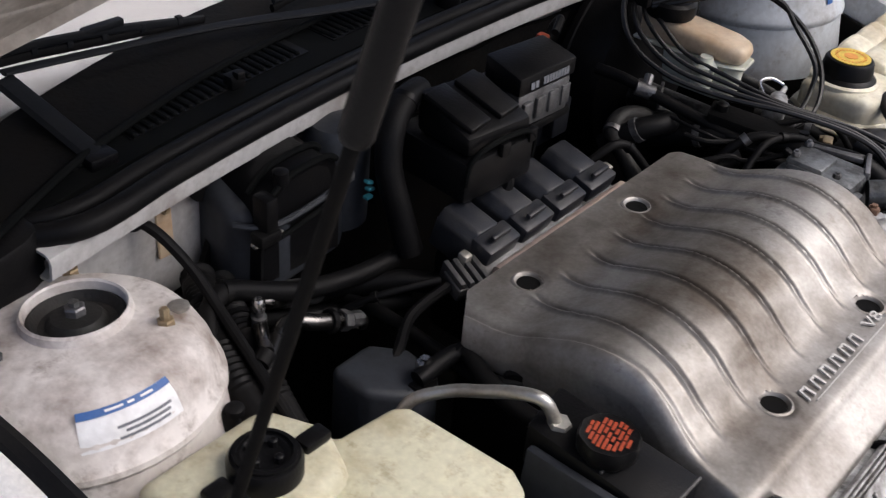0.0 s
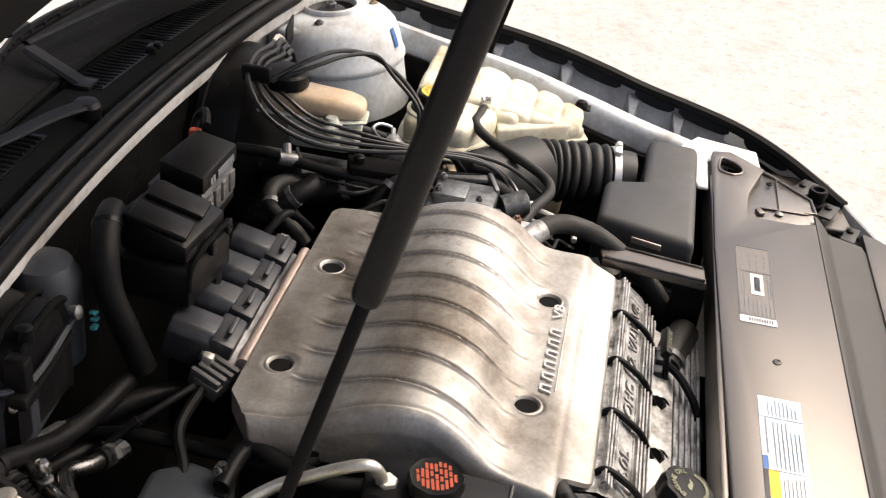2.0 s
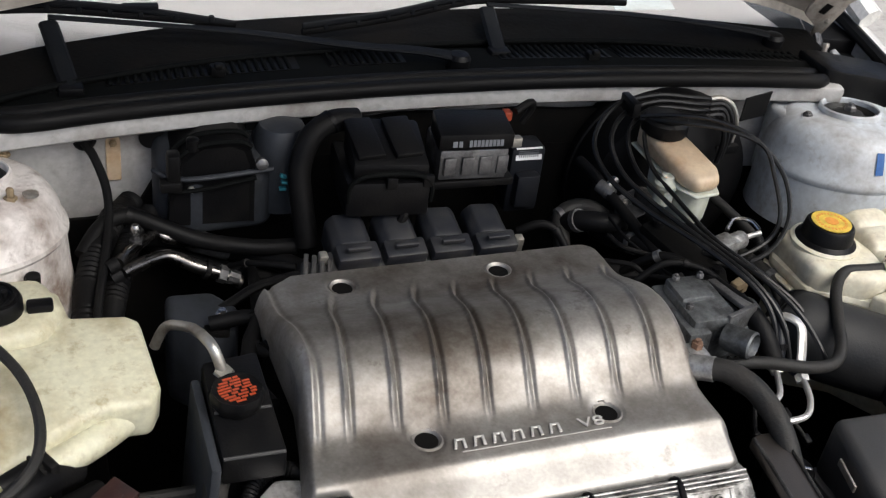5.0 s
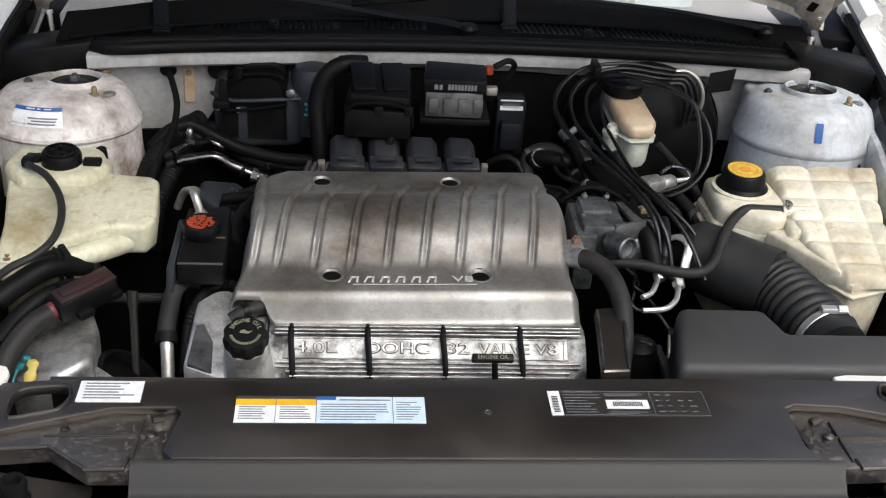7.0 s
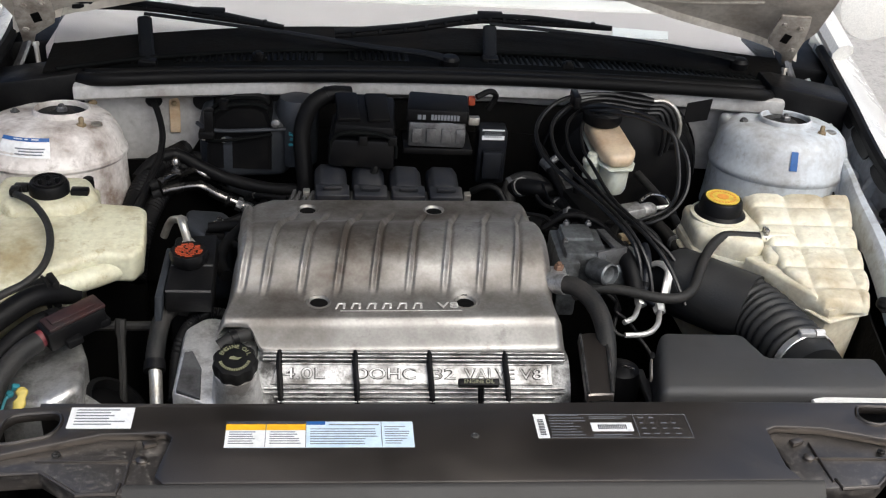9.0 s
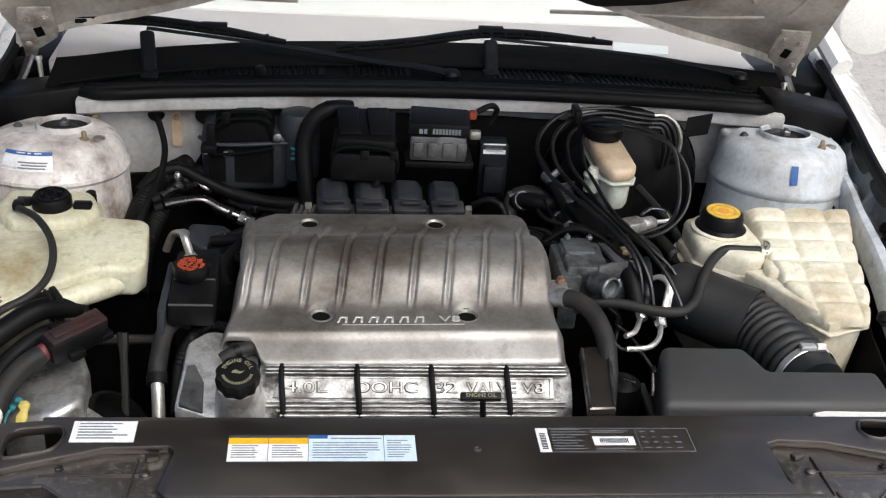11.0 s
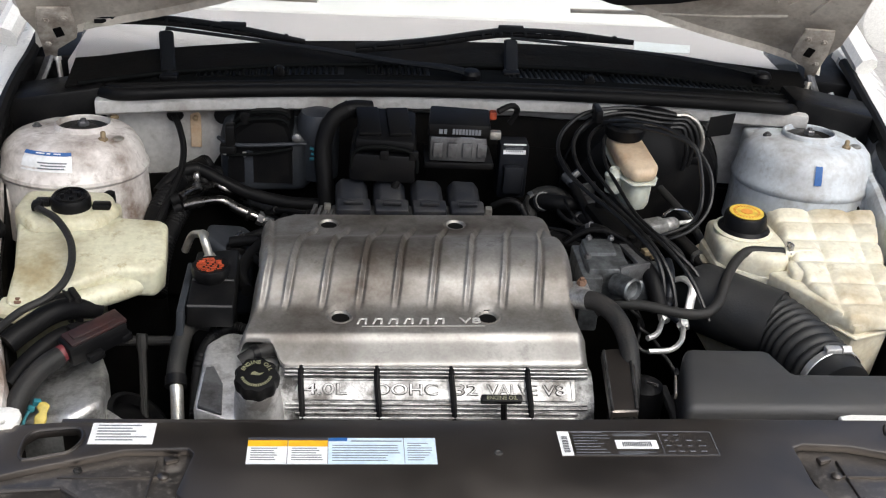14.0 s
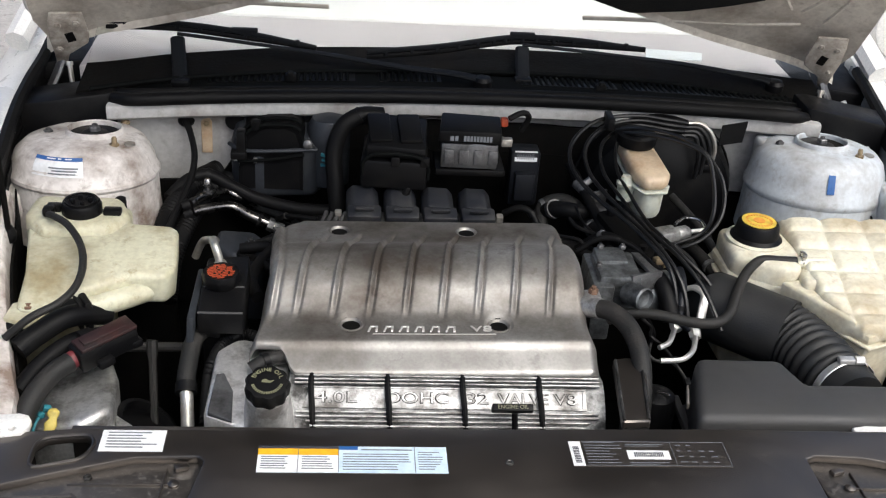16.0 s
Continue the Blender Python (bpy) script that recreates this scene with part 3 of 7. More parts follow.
part("front_bumper", thicken(sweep([[(x, -0.50 + 0.42 * abs(x) ** 2.4 + a, b) for a, b in ((0.06, 0.70), (0.0, 0.66), (-0.03, 0.56), (-0.03, 0.40), (0.02, 0.25), (0.08, 0.22))] for x in [-0.92 + 1.84 * i / 32 for i in range(33)]]), 0.006), M_PAINTW, car)
# floor colour holds the bay's shade as well as grime
part("underbody", join(box((0, 0.15, 0.30), (1.30, 0.92, 0.04), 0.01), box((0, -0.27, 0.5), (1.10, 0.03, 0.42), 0.01)), M_DEEP, car, "floor of the engine bay, dark with grime and painted shade")

# strut towers
TOWER = [(0.0395, 0.903), (0.0400, 0.9150), (0.0415, 0.9168), (0.0438, 0.915), (0.0450, 0.9085), (0.050, 0.9070), (0.075, 0.907), (0.092, 0.900), (0.103, 0.888), (0.110, 0.868), (0.1145, 0.845), (0.118, 0.839), (0.118, 0.833), (0.115, 0.828), (0.118, 0.79), (0.122, 0.755)]
TOWER_L = TOWER[:9] + [(0.1085, 0.877), (0.1120, 0.860), (0.1165, 0.855), (0.1170, 0.850), (0.1135, 0.845), (0.116, 0.80), (0.122, 0.755)]
TOWER_FOOT = [(0.1215, 0.757), (0.135, 0.62), (0.15, 0.36)]


def lean(bm, x, y, dz):
    """The towers lean back a little."""
    bm.transform(Matrix.Translation((x, y, 0.9 + dz)) @ pose(0, 0, 0, -6, 0, 0) @ Matrix.Translation((-x, -y, -0.9 - dz)))
    return bm


def skew(bm, x, y):
    """The left tower's shoulder sits further out and forward than its opening."""
    for v in bm.verts:
        k = min(1, max(0, (math.hypot(v.co.x - x, v.co.y - y) - 0.05) / 0.05))
        v.co.x -= 0.016 * k
        v.co.y -= 0.012 * k
    return bm


for side, x, y, dz in ((-1, -0.6, 0.455, 0.0), (1, 0.592, 0.465, 0.017)):
    tw = part("strut_tower", join(lean(skew(lathe([(0.0395, 0.88)] + TOWER_L, (x, y, dz), n=56, close=False), x, y) if side < 0 else lathe([(0.0395, 0.88)] + TOWER, (x, y, dz), n=56, close=False), x, y, dz), box((x + side * 0.085, y, 0.79 + dz), (0.13, 0.21, 0.12), 0.03)), M_PAINTD if side < 0 else M_PAINTB, car, "grimy strut tower with a round opening")
    # foot split off from the white tower, blackened for dirt and shade
    part("tower_foot", join(lean(skew(lathe(TOWER_FOOT, (x, y, dz), n=40, close=False), x, y) if side < 0 else lathe(TOWER_FOOT, (x, y, dz), n=40, close=False), x, y, dz), box((x + side * 0.085, y, 0.55 + dz), (0.12, 0.20, 0.36), 0.03)), M_DEEP, tw, "foot of the tower, black with grease and painted shade")
    part("strut_mount", lean(lathe([(0.0393, 0.885), (0.0390, 0.908), (0.036, 0.9095), (0.031, 0.9015), (0.025, 0.902), (0.020, 0.909), (0.012, 0.911)], (x, y, dz), n=32), x, y, dz), M_HOSE, tw, "dusty black rubber strut mount")
    part("nut", lean(hexnut((x, y, 0.910 + dz), 0.009, 0.008), x, y, dz), M_CASTD, tw)
    for a in (60, 180, 305):
        px, py = x + 0.072 * math.cos(radians(a)), y + 0.072 * math.sin(radians(a))
        part("stud_nut", lean(join(hexnut((px, py, 0.905 + dz), 0.0075, 0.005), lathe([(0.0042, 0), (0.0042, 0.006 if a == 180 else 0.012), (0.003, 0.007 if a == 180 else 0.014)], (px, py, 0.906 + dz), n=8)), x, y, dz), M_CASTD if a == 180 else M_BRASS, tw)
    part("tower_dimple", lean(lathe([(0.009, 0.9045), (0.009, 0.9075), (0.006, 0.909), (0.003, 0.909)], (x + 0.062, y - 0.048, dz), n=14), x, y, dz), M_ZINC, tw)
    if side > 0:
        part("tower_shelf", prism([(0.497, 0.440), (0.522, 0.395), (0.575, 0.400), (0.640, 0.520), (0.600, 0.545), (0.512, 0.548), (0.497, 0.525)], 0.80, lambda px, py: 0.916 - 0.05 * (py - 0.46), 0.010, 3), M_PAINTB, tw, "flat dusty shelf behind the opening")
    if side < 0:
        part("clip", join(box((x + 0.056, y - 0.114, 0.838), (0.016, 0.014, 0.022), 0.004, (0, 0, 30)), lathe([(0.008, 0), (0.008, 0.006), (0.005, 0.008)], (x + 0.057, y - 0.118, 0.846), n=12)), M_RUBBER, tw, "black rubber clip on the flank")
    o = 0.020 if side < 0 else 0.0
    part("hinge_cover", prism([(side * 0.580, 0.525), (side * 0.60, 0.515), (side * (0.715 + o), 0.500), (side * (0.730 + o), 0.575), (side * 0.60, 0.590), (side * 0.580, 0.60)][::side], 0.86, lambda px, py: 0.932 + dz + 0.018 * (abs(px) < 0.61), 0.006), M_BLACK, car, "black plastic cover below the hood hinge")
    # solid block coloured dark to give the hinge pocket its shade
    part("hinge_pocket", prism([(side * 0.588, 0.588), (side * (0.728 + o), 0.572), (side * 0.755, 0.72), (side * 0.588, 0.70)][::side], 0.86, 0.905 + dz, 0.004), M_PAD, car, "dark block round the hood hinge, its pocket's shade painted")
    # added block that closes the gap between glass and pillar with black
    part("pillar_trim", prism([(side * 0.615, 0.70), (side * 0.76, 0.66), (side * 0.82, 0.86), (side * 0.64, 0.86)][::side], 0.86, 0.945, 0.006), M_BLACK, car, "black filler block at the foot of the pillar")

# hood, its hinges and gas struts
HING_Y, HING_Z, OPEN = 0.69, 0.945, radians(46)


def hood_pt(x, s, d):
    """A place on the hood: across, along from the hinge line, and out of its plane."""
    crown = (0.064 + 0.011 * min(1, max(0, s) / 0.4)) * (1 - (abs(x) / 0.72) ** 8) + 0.02 * math.sin(min(1, s / 1.1) * 3.14159) + 0.03 * min(1, max(0, s) / 0.4)
    n = crown + d
    return (x - 0.018, HING_Y - s * math.cos(OPEN) + n * math.sin(OPEN) * 0.35, HING_Z + s * math.sin(OPEN) + n * math.cos(OPEN) + n * 0.25)


def hood_half(s):
    return lerp(s, [(0, 0.700), (0.1, 0.722), (0.5, 0.70), (0.9, 0.62), (1.15, 0.50), (1.28, 0.36)])


def rear_cut(u):
    """The hood's rear edge: an arc that lies furthest forward in the middle."""
    return 0.18 * max(0.0, 1 - u * u) ** 3.2


def hood_sheet(d, s0, s1, inset=0.0):
    return [[hood_pt((-1 + 2 * i / 40) * (hood_half(s0 + (s1 - s0) * k / 16) - inset), s0 + rear_cut(-1 + 2 * i / 40) * (1 - k / 16) + (s1 - s0) * k / 16, d) for i in range(41)] for k in range(17)]


hb = thicken(sweep(hood_sheet(0.030, 0.012, 1.28)), 0.003)
hb2 = sweep(hood_sheet(0.0, 0.012, 1.26, 0.012))
rim = sweep([[hood_pt((-1 + 2 * i / 40) * hood_half(0.012), 0.012 + rear_cut(-1 + 2 * i / 40), d) for i in range(41)] for d in (0.028, 0.012, -0.012)])
hb3 = join(hb2, thicken(rim, 0.002))
hood = part("hood", hb3, M_HOOD, car, "raised hood with a dusty cream underside")
part("hood_skin", hb, M_PAINTW, hood, "white painted outer skin")
PAD_HALF = [(0.14, 0.30), (0.15, 0.38), (0.17, 0.45), (0.19, 0.50), (0.22, 0.535), (0.27, 0.565), (0.33, 0.585), (0.5, 0.58), (0.9, 0.49), (1.15, 0.37)]
pad_rows = []
for s in [0.14, 0.145, 0.15, 0.16, 0.17, 0.18, 0.19, 0.205, 0.22, 0.245, 0.27, 0.30, 0.33] + [0.33 + 0.82 * k / 12 for k in range(1, 13)]:
    row = []
    for i in range(41):
        x = (-1 + 2 * i / 40) * lerp(s, PAD_HALF)
        row.append(hood_pt(x, s + max(0.0, rear_cut(x / 0.70) - 0.103) * (1.15 - s) / 1.01, -0.026))
    pad_rows.append(row)
part("insulation_pad", thicken(sweep(pad_rows), 0.010), M_PAD, hood, "black insulation pad")
for side in (-1, 1):
    for pts in ([(0.60, 0.10), (0.50, 0.075), (0.38, 0.070), (0.22, 0.068)], [(0.635, 0.12), (0.650, 0.18), (0.655, 0.26), (0.640, 0.40)], [(0.57, 0.13), (0.545, 0.17), (0.56, 0.22), (0.60, 0.23), (0.615, 0.18), (0.59, 0.13)]):
        part("hood_bead", tube([hood_pt(side * a, b, 0.001) for a, b in pts], 0.0038, 8), M_HOOD, hood, "stamped bead in the hood frame")
    hx = -0.668 if side < 0 else 0.634
    hm = pose(hx, 0.632, 1.010 if side < 0 else 1.022, 122, 0, side * -6) @ Matrix.Diagonal((side, 1, 1, 1))
    hinge = part("hood_hinge", prism([(0.014, -0.078), (0.030, -0.074), (0.031, -0.045), (0.034, -0.010), (0.031, 0.030), (0.026, 0.055), (-0.026, 0.055), (-0.032, 0.0), (-0.028, -0.020), (0.006, -0.050)][::side], 0, 0.005, 0.0015, 2, m=hm), M_HINGE, car, "grimy cream painted hood hinge plate")
    # no real opening: a near-black patch carries the hole's shade
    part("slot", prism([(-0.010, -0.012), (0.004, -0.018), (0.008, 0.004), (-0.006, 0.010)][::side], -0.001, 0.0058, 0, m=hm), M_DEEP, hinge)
    for q in ((0.016, 0.026), (-0.014, 0.032), (0.020, -0.034)):
        hb4 = hexnut((q[0], q[1], 0.004), 0.006, 0.004)
        hb4.transform(hm)
        part("hinge_bolt", hb4, M_HINGE, hinge)
    tip = hm @ Vector((0.022, -0.070, 0.0))
    part("hinge_arm", tube([tip, tip + Vector((side * 0.010, -0.012, -0.026)), tip + Vector((side * 0.026, -0.040, -0.060))], 0.010, 8, 4, True, 0.6), M_CASTD, hinge, "grey steel hinge arm")
    part("hinge_peg", join(tube([(hx - side * 0.006, 0.595, 0.935), (hx - side * 0.002, 0.604, 0.966)], 0.0042, 8, 1), tube([(hx - side * 0.002, 0.604, 0.964), (hx - side * 0.001, 0.606, 0.970)], 0.0062, 8, 1)), M_ZINC, hinge)


def gas_strut(side):
    top = Vector((side * 0.6222, 0.021, 1.61))
    foot = Vector((side * 0.676, 0.2145, 0.85))
    mid = foot.lerp(top, 0.504)
    s = thing("gas_strut", foot, "black gas strut propping up the raised hood", "gas strut", "hood struts")
    part("rod", tube([foot, mid], 0.0042, 12, 1, False), M_DEEP, s, "thin dark steel rod")
    d = (top - mid).normalized()
    part("cylinder", tube([mid - d * 0.004, mid, mid + d * 0.003, mid + d * 0.02, mid.lerp(top, 0.97), top], lambda q: 0.0075 if q == 0 else 0.0088, 16, 1, False), M_BLACK, s, "satin black cylinder")
    part("ball_socket", lathe([(0.005, -0.012), (0.010, -0.006), (0.011, 0.004), (0.006, 0.014)], foot, n=14), M_RUBBER, s)
    part("ball_socket", lathe([(0.005, -0.012), (0.010, -0.006), (0.011, 0.004), (0.006, 0.014)], top, n=14), M_RUBBER, s)
    return s


gas_strut(-1)
gas_strut(1)

# ---- front: the panel over the radiator ----
PZ = 0.816
panel = thing("radiator_cover_panel", (0, -0.25, 0.70), "dusty black plastic panel over the radiator support", "panel")


def sheet_with_holes(outline, holes, z0, z1, bev):
    """A flat sheet with openings cut through it, edges rounded."""
    bm = bmesh.new()
    for loop in [outline] + holes:
        vs = [bm.verts.new((x, y, z1)) for x, y in loop]
        for a, b in zip(vs, vs[1:] + vs[:1]):
            bm.edges.new((a, b))
    bmesh.ops.triangle_fill(bm, use_beauty=True, use_dissolve=False, edges=list(bm.edges))
    bmesh.ops.recalc_face_normals(bm, faces=bm.faces)
    got = bmesh.ops.extrude_face_region(bm, geom=list(bm.faces))
    for g in got["geom"]:
        if isinstance(g, bmesh.types.BMVert):
            g.co.z = z0
    bmesh.ops.recalc_face_normals(bm, faces=bm.faces)
    return soften(bm, bev, 2, 40)


HOLE_L = [(-0.541, -0.232), (-0.540, -0.211), (-0.531, -0.199), (-0.510, -0.195), (-0.489, -0.193), (-0.480, -0.200), (-0.478, -0.215), (-0.487, -0.234), (-0.505, -0.241), (-0.535, -0.249)]
HOLE_R = [(0.468, -0.200), (0.472, -0.187), (0.482, -0.180), (0.517, -0.183), (0.521, -0.190), (0.512, -0.205), (0.493, -0.216), (0.475, -0.212)]


def panel_mesh():
    """Flat sheet with an opening at each end and a recess at each front corner."""
    out = [(-0.354, -0.314), (-0.364, -0.302), (-0.353, -0.237), (-0.360, -0.228), (-0.429, -0.231), (-0.506, -0.257), (-0.580, -0.284), (-0.588, -0.19), (-0.50, -0.180), (-0.40, -0.180), (0.24, -0.169), (0.545, -0.171), (0.553, -0.20), (0.508, -0.250), (0.461, -0.236), (0.413, -0.222), (0.358, -0.218), (0.344, -0.224), (0.345, -0.290), (0.356, -0.314)]
    return sheet_with_holes(out, [HOLE_L, HOLE_R], PZ - 0.012, PZ, 0.0028)


part("top_sheet", panel_mesh(), M_PANEL, panel)
part("rear_flange", box((-0.02, -0.172, PZ - 0.035), (0.98, 0.008, 0.06), 0.002), M_PANEL, panel)
part("front_lip", thicken(sweep([[(x, -0.3145, PZ - 0.001), (x, -0.318, PZ - 0.002), (x, -0.321, PZ - 0.004), (x, -0.336, PZ - 0.020), (x, -0.340, PZ - 0.025), (x, -0.346, PZ - 0.027), (x, -0.390, PZ - 0.036), (x, -0.400, PZ - 0.046), (x, -0.405, PZ - 0.08)] for x in [-0.395 + 0.775 * i / 20 for i in range(21)]]), 0.003), M_LEDGE, panel, "stepped front lip")
for side in (-1, 1):
    tray = [(-0.345, -0.200), (-0.43, -0.206), (-0.462, -0.226), (-0.505, -0.254), (-0.578, -0.281), (-0.578, -0.292), (-0.487, -0.284), (-0.442, -0.320), (-0.356, -0.320)][::-1] if side < 0 else [(0.345, -0.200), (0.43, -0.206), (0.462, -0.226), (0.515, -0.238), (0.520, -0.246), (0.445, -0.316), (0.356, -0.320)]
    rec = part("corner_recess", prism(tray, PZ - 0.034, lambda x, y: PZ - 0.009 - 0.003 * (y > -0.25), 0.003), M_TRAY, panel, "speckled glossy corner tray")
    rim = [(-0.580, -0.292), (-0.487, -0.285), (-0.442, -0.321), (-0.402, -0.320), (-0.400, -0.304)] if side < 0 else [(0.521, -0.247), (0.445, -0.317), (0.402, -0.320), (0.400, -0.304)]
    part("tray_edge", tube([(x, y, PZ - 0.009) for x, y in rim], 0.0026, 8, 1, False), M_PANEL, rec)
    part("tray_rib", box((side * 0.440, -0.268, PZ - 0.009), (0.110, 0.0026, 0.004), 0.001, (0, 0, side * -1)), M_PANEL, rec)
    part("tray_rib", box((side * 0.394, -0.274, PZ - 0.009), (0.0026, 0.070, 0.004), 0.001, (0, 0, side * 3)), M_PANEL, rec)
    part("tray_screw", hexnut((side * 0.475, -0.257, PZ - 0.009), 0.0050, 0.003), M_DARKCAST, rec)
    part("tray_lug", join(box((side * 0.377, -0.238, PZ - 0.008), (0.016, 0.010, 0.006), 0.002, (0, 0, 20)), lathe([(0.006, 0), (0.0065, 0.004), (0.003, 0.006)], (side * 0.382, -0.266, PZ - 0.011), n=12)), M_PANEL, rec)
    part("support_plate", prism([(side * 0.44, -0.305), (side * 0.60, -0.27), (side * 0.60, -0.37), (side * 0.44, -0.39)][::side], PZ - 0.055, PZ - 0.046, 0.002, 1), M_PANEL, panel, "dusty support plate")
    part("headlamp_back", prism([(side * 0.40, -0.33), (side * 0.60, -0.25), (side * 0.68, -0.215), (side * 0.63, -0.36), (side * 0.46, -0.45), (side * 0.40, -0.42)][::side], 0.58, lambda x, y: 0.762 - 0.25 * max(0, -0.36 - y), 0.01), M_BLACK, panel, "black back of the headlamp")
    part("support_bolt", hexnut((side * 0.468, -0.345, PZ - 0.046), 0.006, 0.006), M_ZINC, panel)
    # what shows through the end openings
    ox = -0.51 if side < 0 else 0.495
    part("under_strut", join(tube([(ox - 0.05, -0.222, PZ - 0.045), (ox, -0.216, PZ - 0.040), (ox + 0.05, -0.218, PZ - 0.045)], 0.0045, 8), hexnut((ox + 0.004, -0.226, PZ - 0.040), 0.007, 0.006)), M_DARKCAST, panel, "grimy strut below the opening")
    part("opening_rim", tube([(x, y, PZ + 0.0002) for x, y in (HOLE_L + HOLE_L[:1] if side < 0 else HOLE_R + HOLE_R[:1])], 0.0022, 8, 3), M_PANEL, panel)
for hx in (-0.512, 0.497):
    part("hood_bumper", lathe([(0.016, 0), (0.016, 0.010), (0.013, 0.014), (0.0145, 0.030), (0.0135, 0.034), (0.009, 0.034), (0.007, 0.026)], (hx, -0.335, PZ - 0.046), n=24), M_RUBBER, panel, "black rubber hood bumper")
part("grille_panel", prism([(-0.44, -0.398), (0.44, -0.398), (0.40, -0.50), (0.0, -0.53), (-0.40, -0.50)][::-1], 0.735, lambda x, y: 0.776 + 0.12 * (y + 0.398), 0.008), M_PANEL, panel, "dusty black grille top")
part("push_pin", lathe([(0.0052, 0), (0.0052, 0.0012), (0.0028, 0.0020), (0.0020, 0.0012)], (-0.010, -0.236, PZ), n=14), M_DARKCAST, panel)
part("side_plate", sheet_with_holes([(-0.600, -0.162), (-0.570, -0.159), (-0.559, -0.163), (-0.554, -0.172), (-0.554, -0.184), (-0.560, -0.195), (-0.600, -0.203)][::-1], [[(-0.572 + 0.0042 * math.cos(k * 0.7854), -0.187 + 0.0042 * math.sin(k * 0.7854)) for k in range(8)]], PZ - 0.004, PZ + 0.004, 0.001), M_PAINTW, panel, "white metal corner plate")

# torn edge plates and clips along the fascia beside the panel's ends
for k, (x, y, w, d, rz) in enumerate(((0.530, -0.318, 0.060, 0.026, -32), (0.470, -0.352, 0.050, 0.022, -24), (0.410, -0.378, 0.055, 0.020, -18))):
    plate = part("fascia_tab", box((x, y, 0.784 - 0.002 * k), (w, d, 0.004), 0.0012, (0, 4 * (k - 1), rz)), M_LEDGE, panel, "dusty fascia tab")
    part("tab_clip", lathe([(0.0055, 0), (0.006, 0.003), (0.003, 0.005)], (x + 0.008, y, 0.786 - 0.002 * k), n=12), M_BLACK, plate)

# stickers on the panel
LZ = PZ + 0.0006


def sticker(name, label, x0, y0, x1, y1, material, z=LZ):
    s = thing(name, (x0, y0, z - 0.0006), label, "label")
    part("sheet", prism([(x0, y0), (x1, y0), (x1, y1), (x0, y1)], z - 0.0004, z, 0), material, s)
    return s


def print_on(s, rows, material, z=LZ + 0.0004, label=""):
    part("print", bars(rows, Matrix.Translation((0, 0, z)), 0.0003), material, s, label)


random.seed(4)
s1 = sticker("caution_label", "yellow, white and pale blue caution sticker on the black panel", -0.294, -0.256, -0.081, -0.210, M_PALEB)
part("white_field", bars([(-0.294, -0.256, 0.090, 0.030)], Matrix.Translation((0, 0, LZ)), 0.0003), M_LABEL, s1)
print_on(s1, [(-0.294, -0.226, 0.0445, 0.011), (-0.2485, -0.226, 0.0445, 0.011)], M_YELL, LZ, "yellow header bars")
print_on(s1, [(-0.294, -0.215, 0.090, 0.005)], M_DARKINK, LZ, "black header")
print_on(s1, [(-0.204, -0.216, 0.022, 0.006)], M_BLUE, LZ, "blue header")
print_on(s1, [(-0.290 + 0.0455 * c, -0.250 + 0.004 * r, 0.036 * random.uniform(0.7, 1), 0.0013) for c in (0, 1) for r in range(6)] + [(-0.2495, -0.256, 0.0008, 0.041), (-0.2042, -0.256, 0.0008, 0.046)], M_INK)
print_on(s1, [(-0.199, -0.251 + 0.0044 * r, 0.078 * random.uniform(0.75, 1), 0.0012) for r in range(7)] + [(-0.114, -0.250 + 0.0042 * r, 0.03 * random.uniform(0.5, 1), 0.0011) for r in range(8)] + [(-0.118, -0.256, 0.0007, 0.046), (-0.178, -0.217, 0.058, 0.0016)], M_INK)
s2 = sticker("emission_label", "black and white emission sticker with a white bar code box", 0.0635, -0.241, 0.250, -0.196, M_PANEL)
part("white_tab", bars([(0.0635, -0.241, 0.014, 0.044)], Matrix.Translation((0, 0, LZ)), 0.0003), M_LABEL, s2)
part("code_box", bars([(0.130, -0.229, 0.050, 0.016)], Matrix.Translation((0, 0, LZ + 0.0003)), 0.0003), M_LABEL, s2)
for row in [(0.138 + 0.0022 * i, -0.225, 0.0012, 0.008) for i in range(16)] + [(0.067, -0.236 + 0.003 * i, 0.007, 0.0015) for i in range(10)]:
    print_on(s2, [row], M_DARKINK, LZ + 0.0008)
for row in [(0.081, -0.236 + 0.0052 * r, 0.045 * random.uniform(0.6, 1), 0.0012) for r in range(8)] + [(0.130, -0.2385 + 0.003 * r, 0.048 * random.uniform(0.6, 1), 0.001) for r in (0, 1, 11, 12)] + [(0.190 + 0.013 * (i % 4), -0.234 + 0.010 * (i // 4), 0.009 * random.uniform(0.4, 1), 0.0016) for i in range(14)]:
    print_on(s2, [row], M_INK)
for row in ((0.1845, -0.240, 0.0006, 0.043), (0.079, -0.2405, 0.170, 0.0006), (0.079, -0.1975, 0.170, 0.0006), (0.2490, -0.2405, 0.0006, 0.043)):
    print_on(s2, [row], M_INK)
s3 = sticker("notice_label", "small white printed sticker on the black panel", -0.471, -0.222, -0.400, -0.184, M_LABEL)
print_on(s3, [(-0.464, -0.216 + 0.0052 * r, 0.056 * random.uniform(0.6, 1), 0.0018) for r in range(6)], M_INK)

# ---- the engine ----
COVER_PROFILE = [(-0.0455, 0.8000), (-0.042, 0.8030), (-0.012, 0.8178), (-0.006, 0.8235), (0.004, 0.8255), (0.033, 0.827), (0.052, 0.831), (0.070, 0.842), (0.090, 0.857), (0.115, 0.868), (0.145, 0.872), (0.180, 0.866), (0.215, 0.851), (0.240, 0.839), (0.262, 0.833), (0.290, 0.831), (0.325, 0.828)]
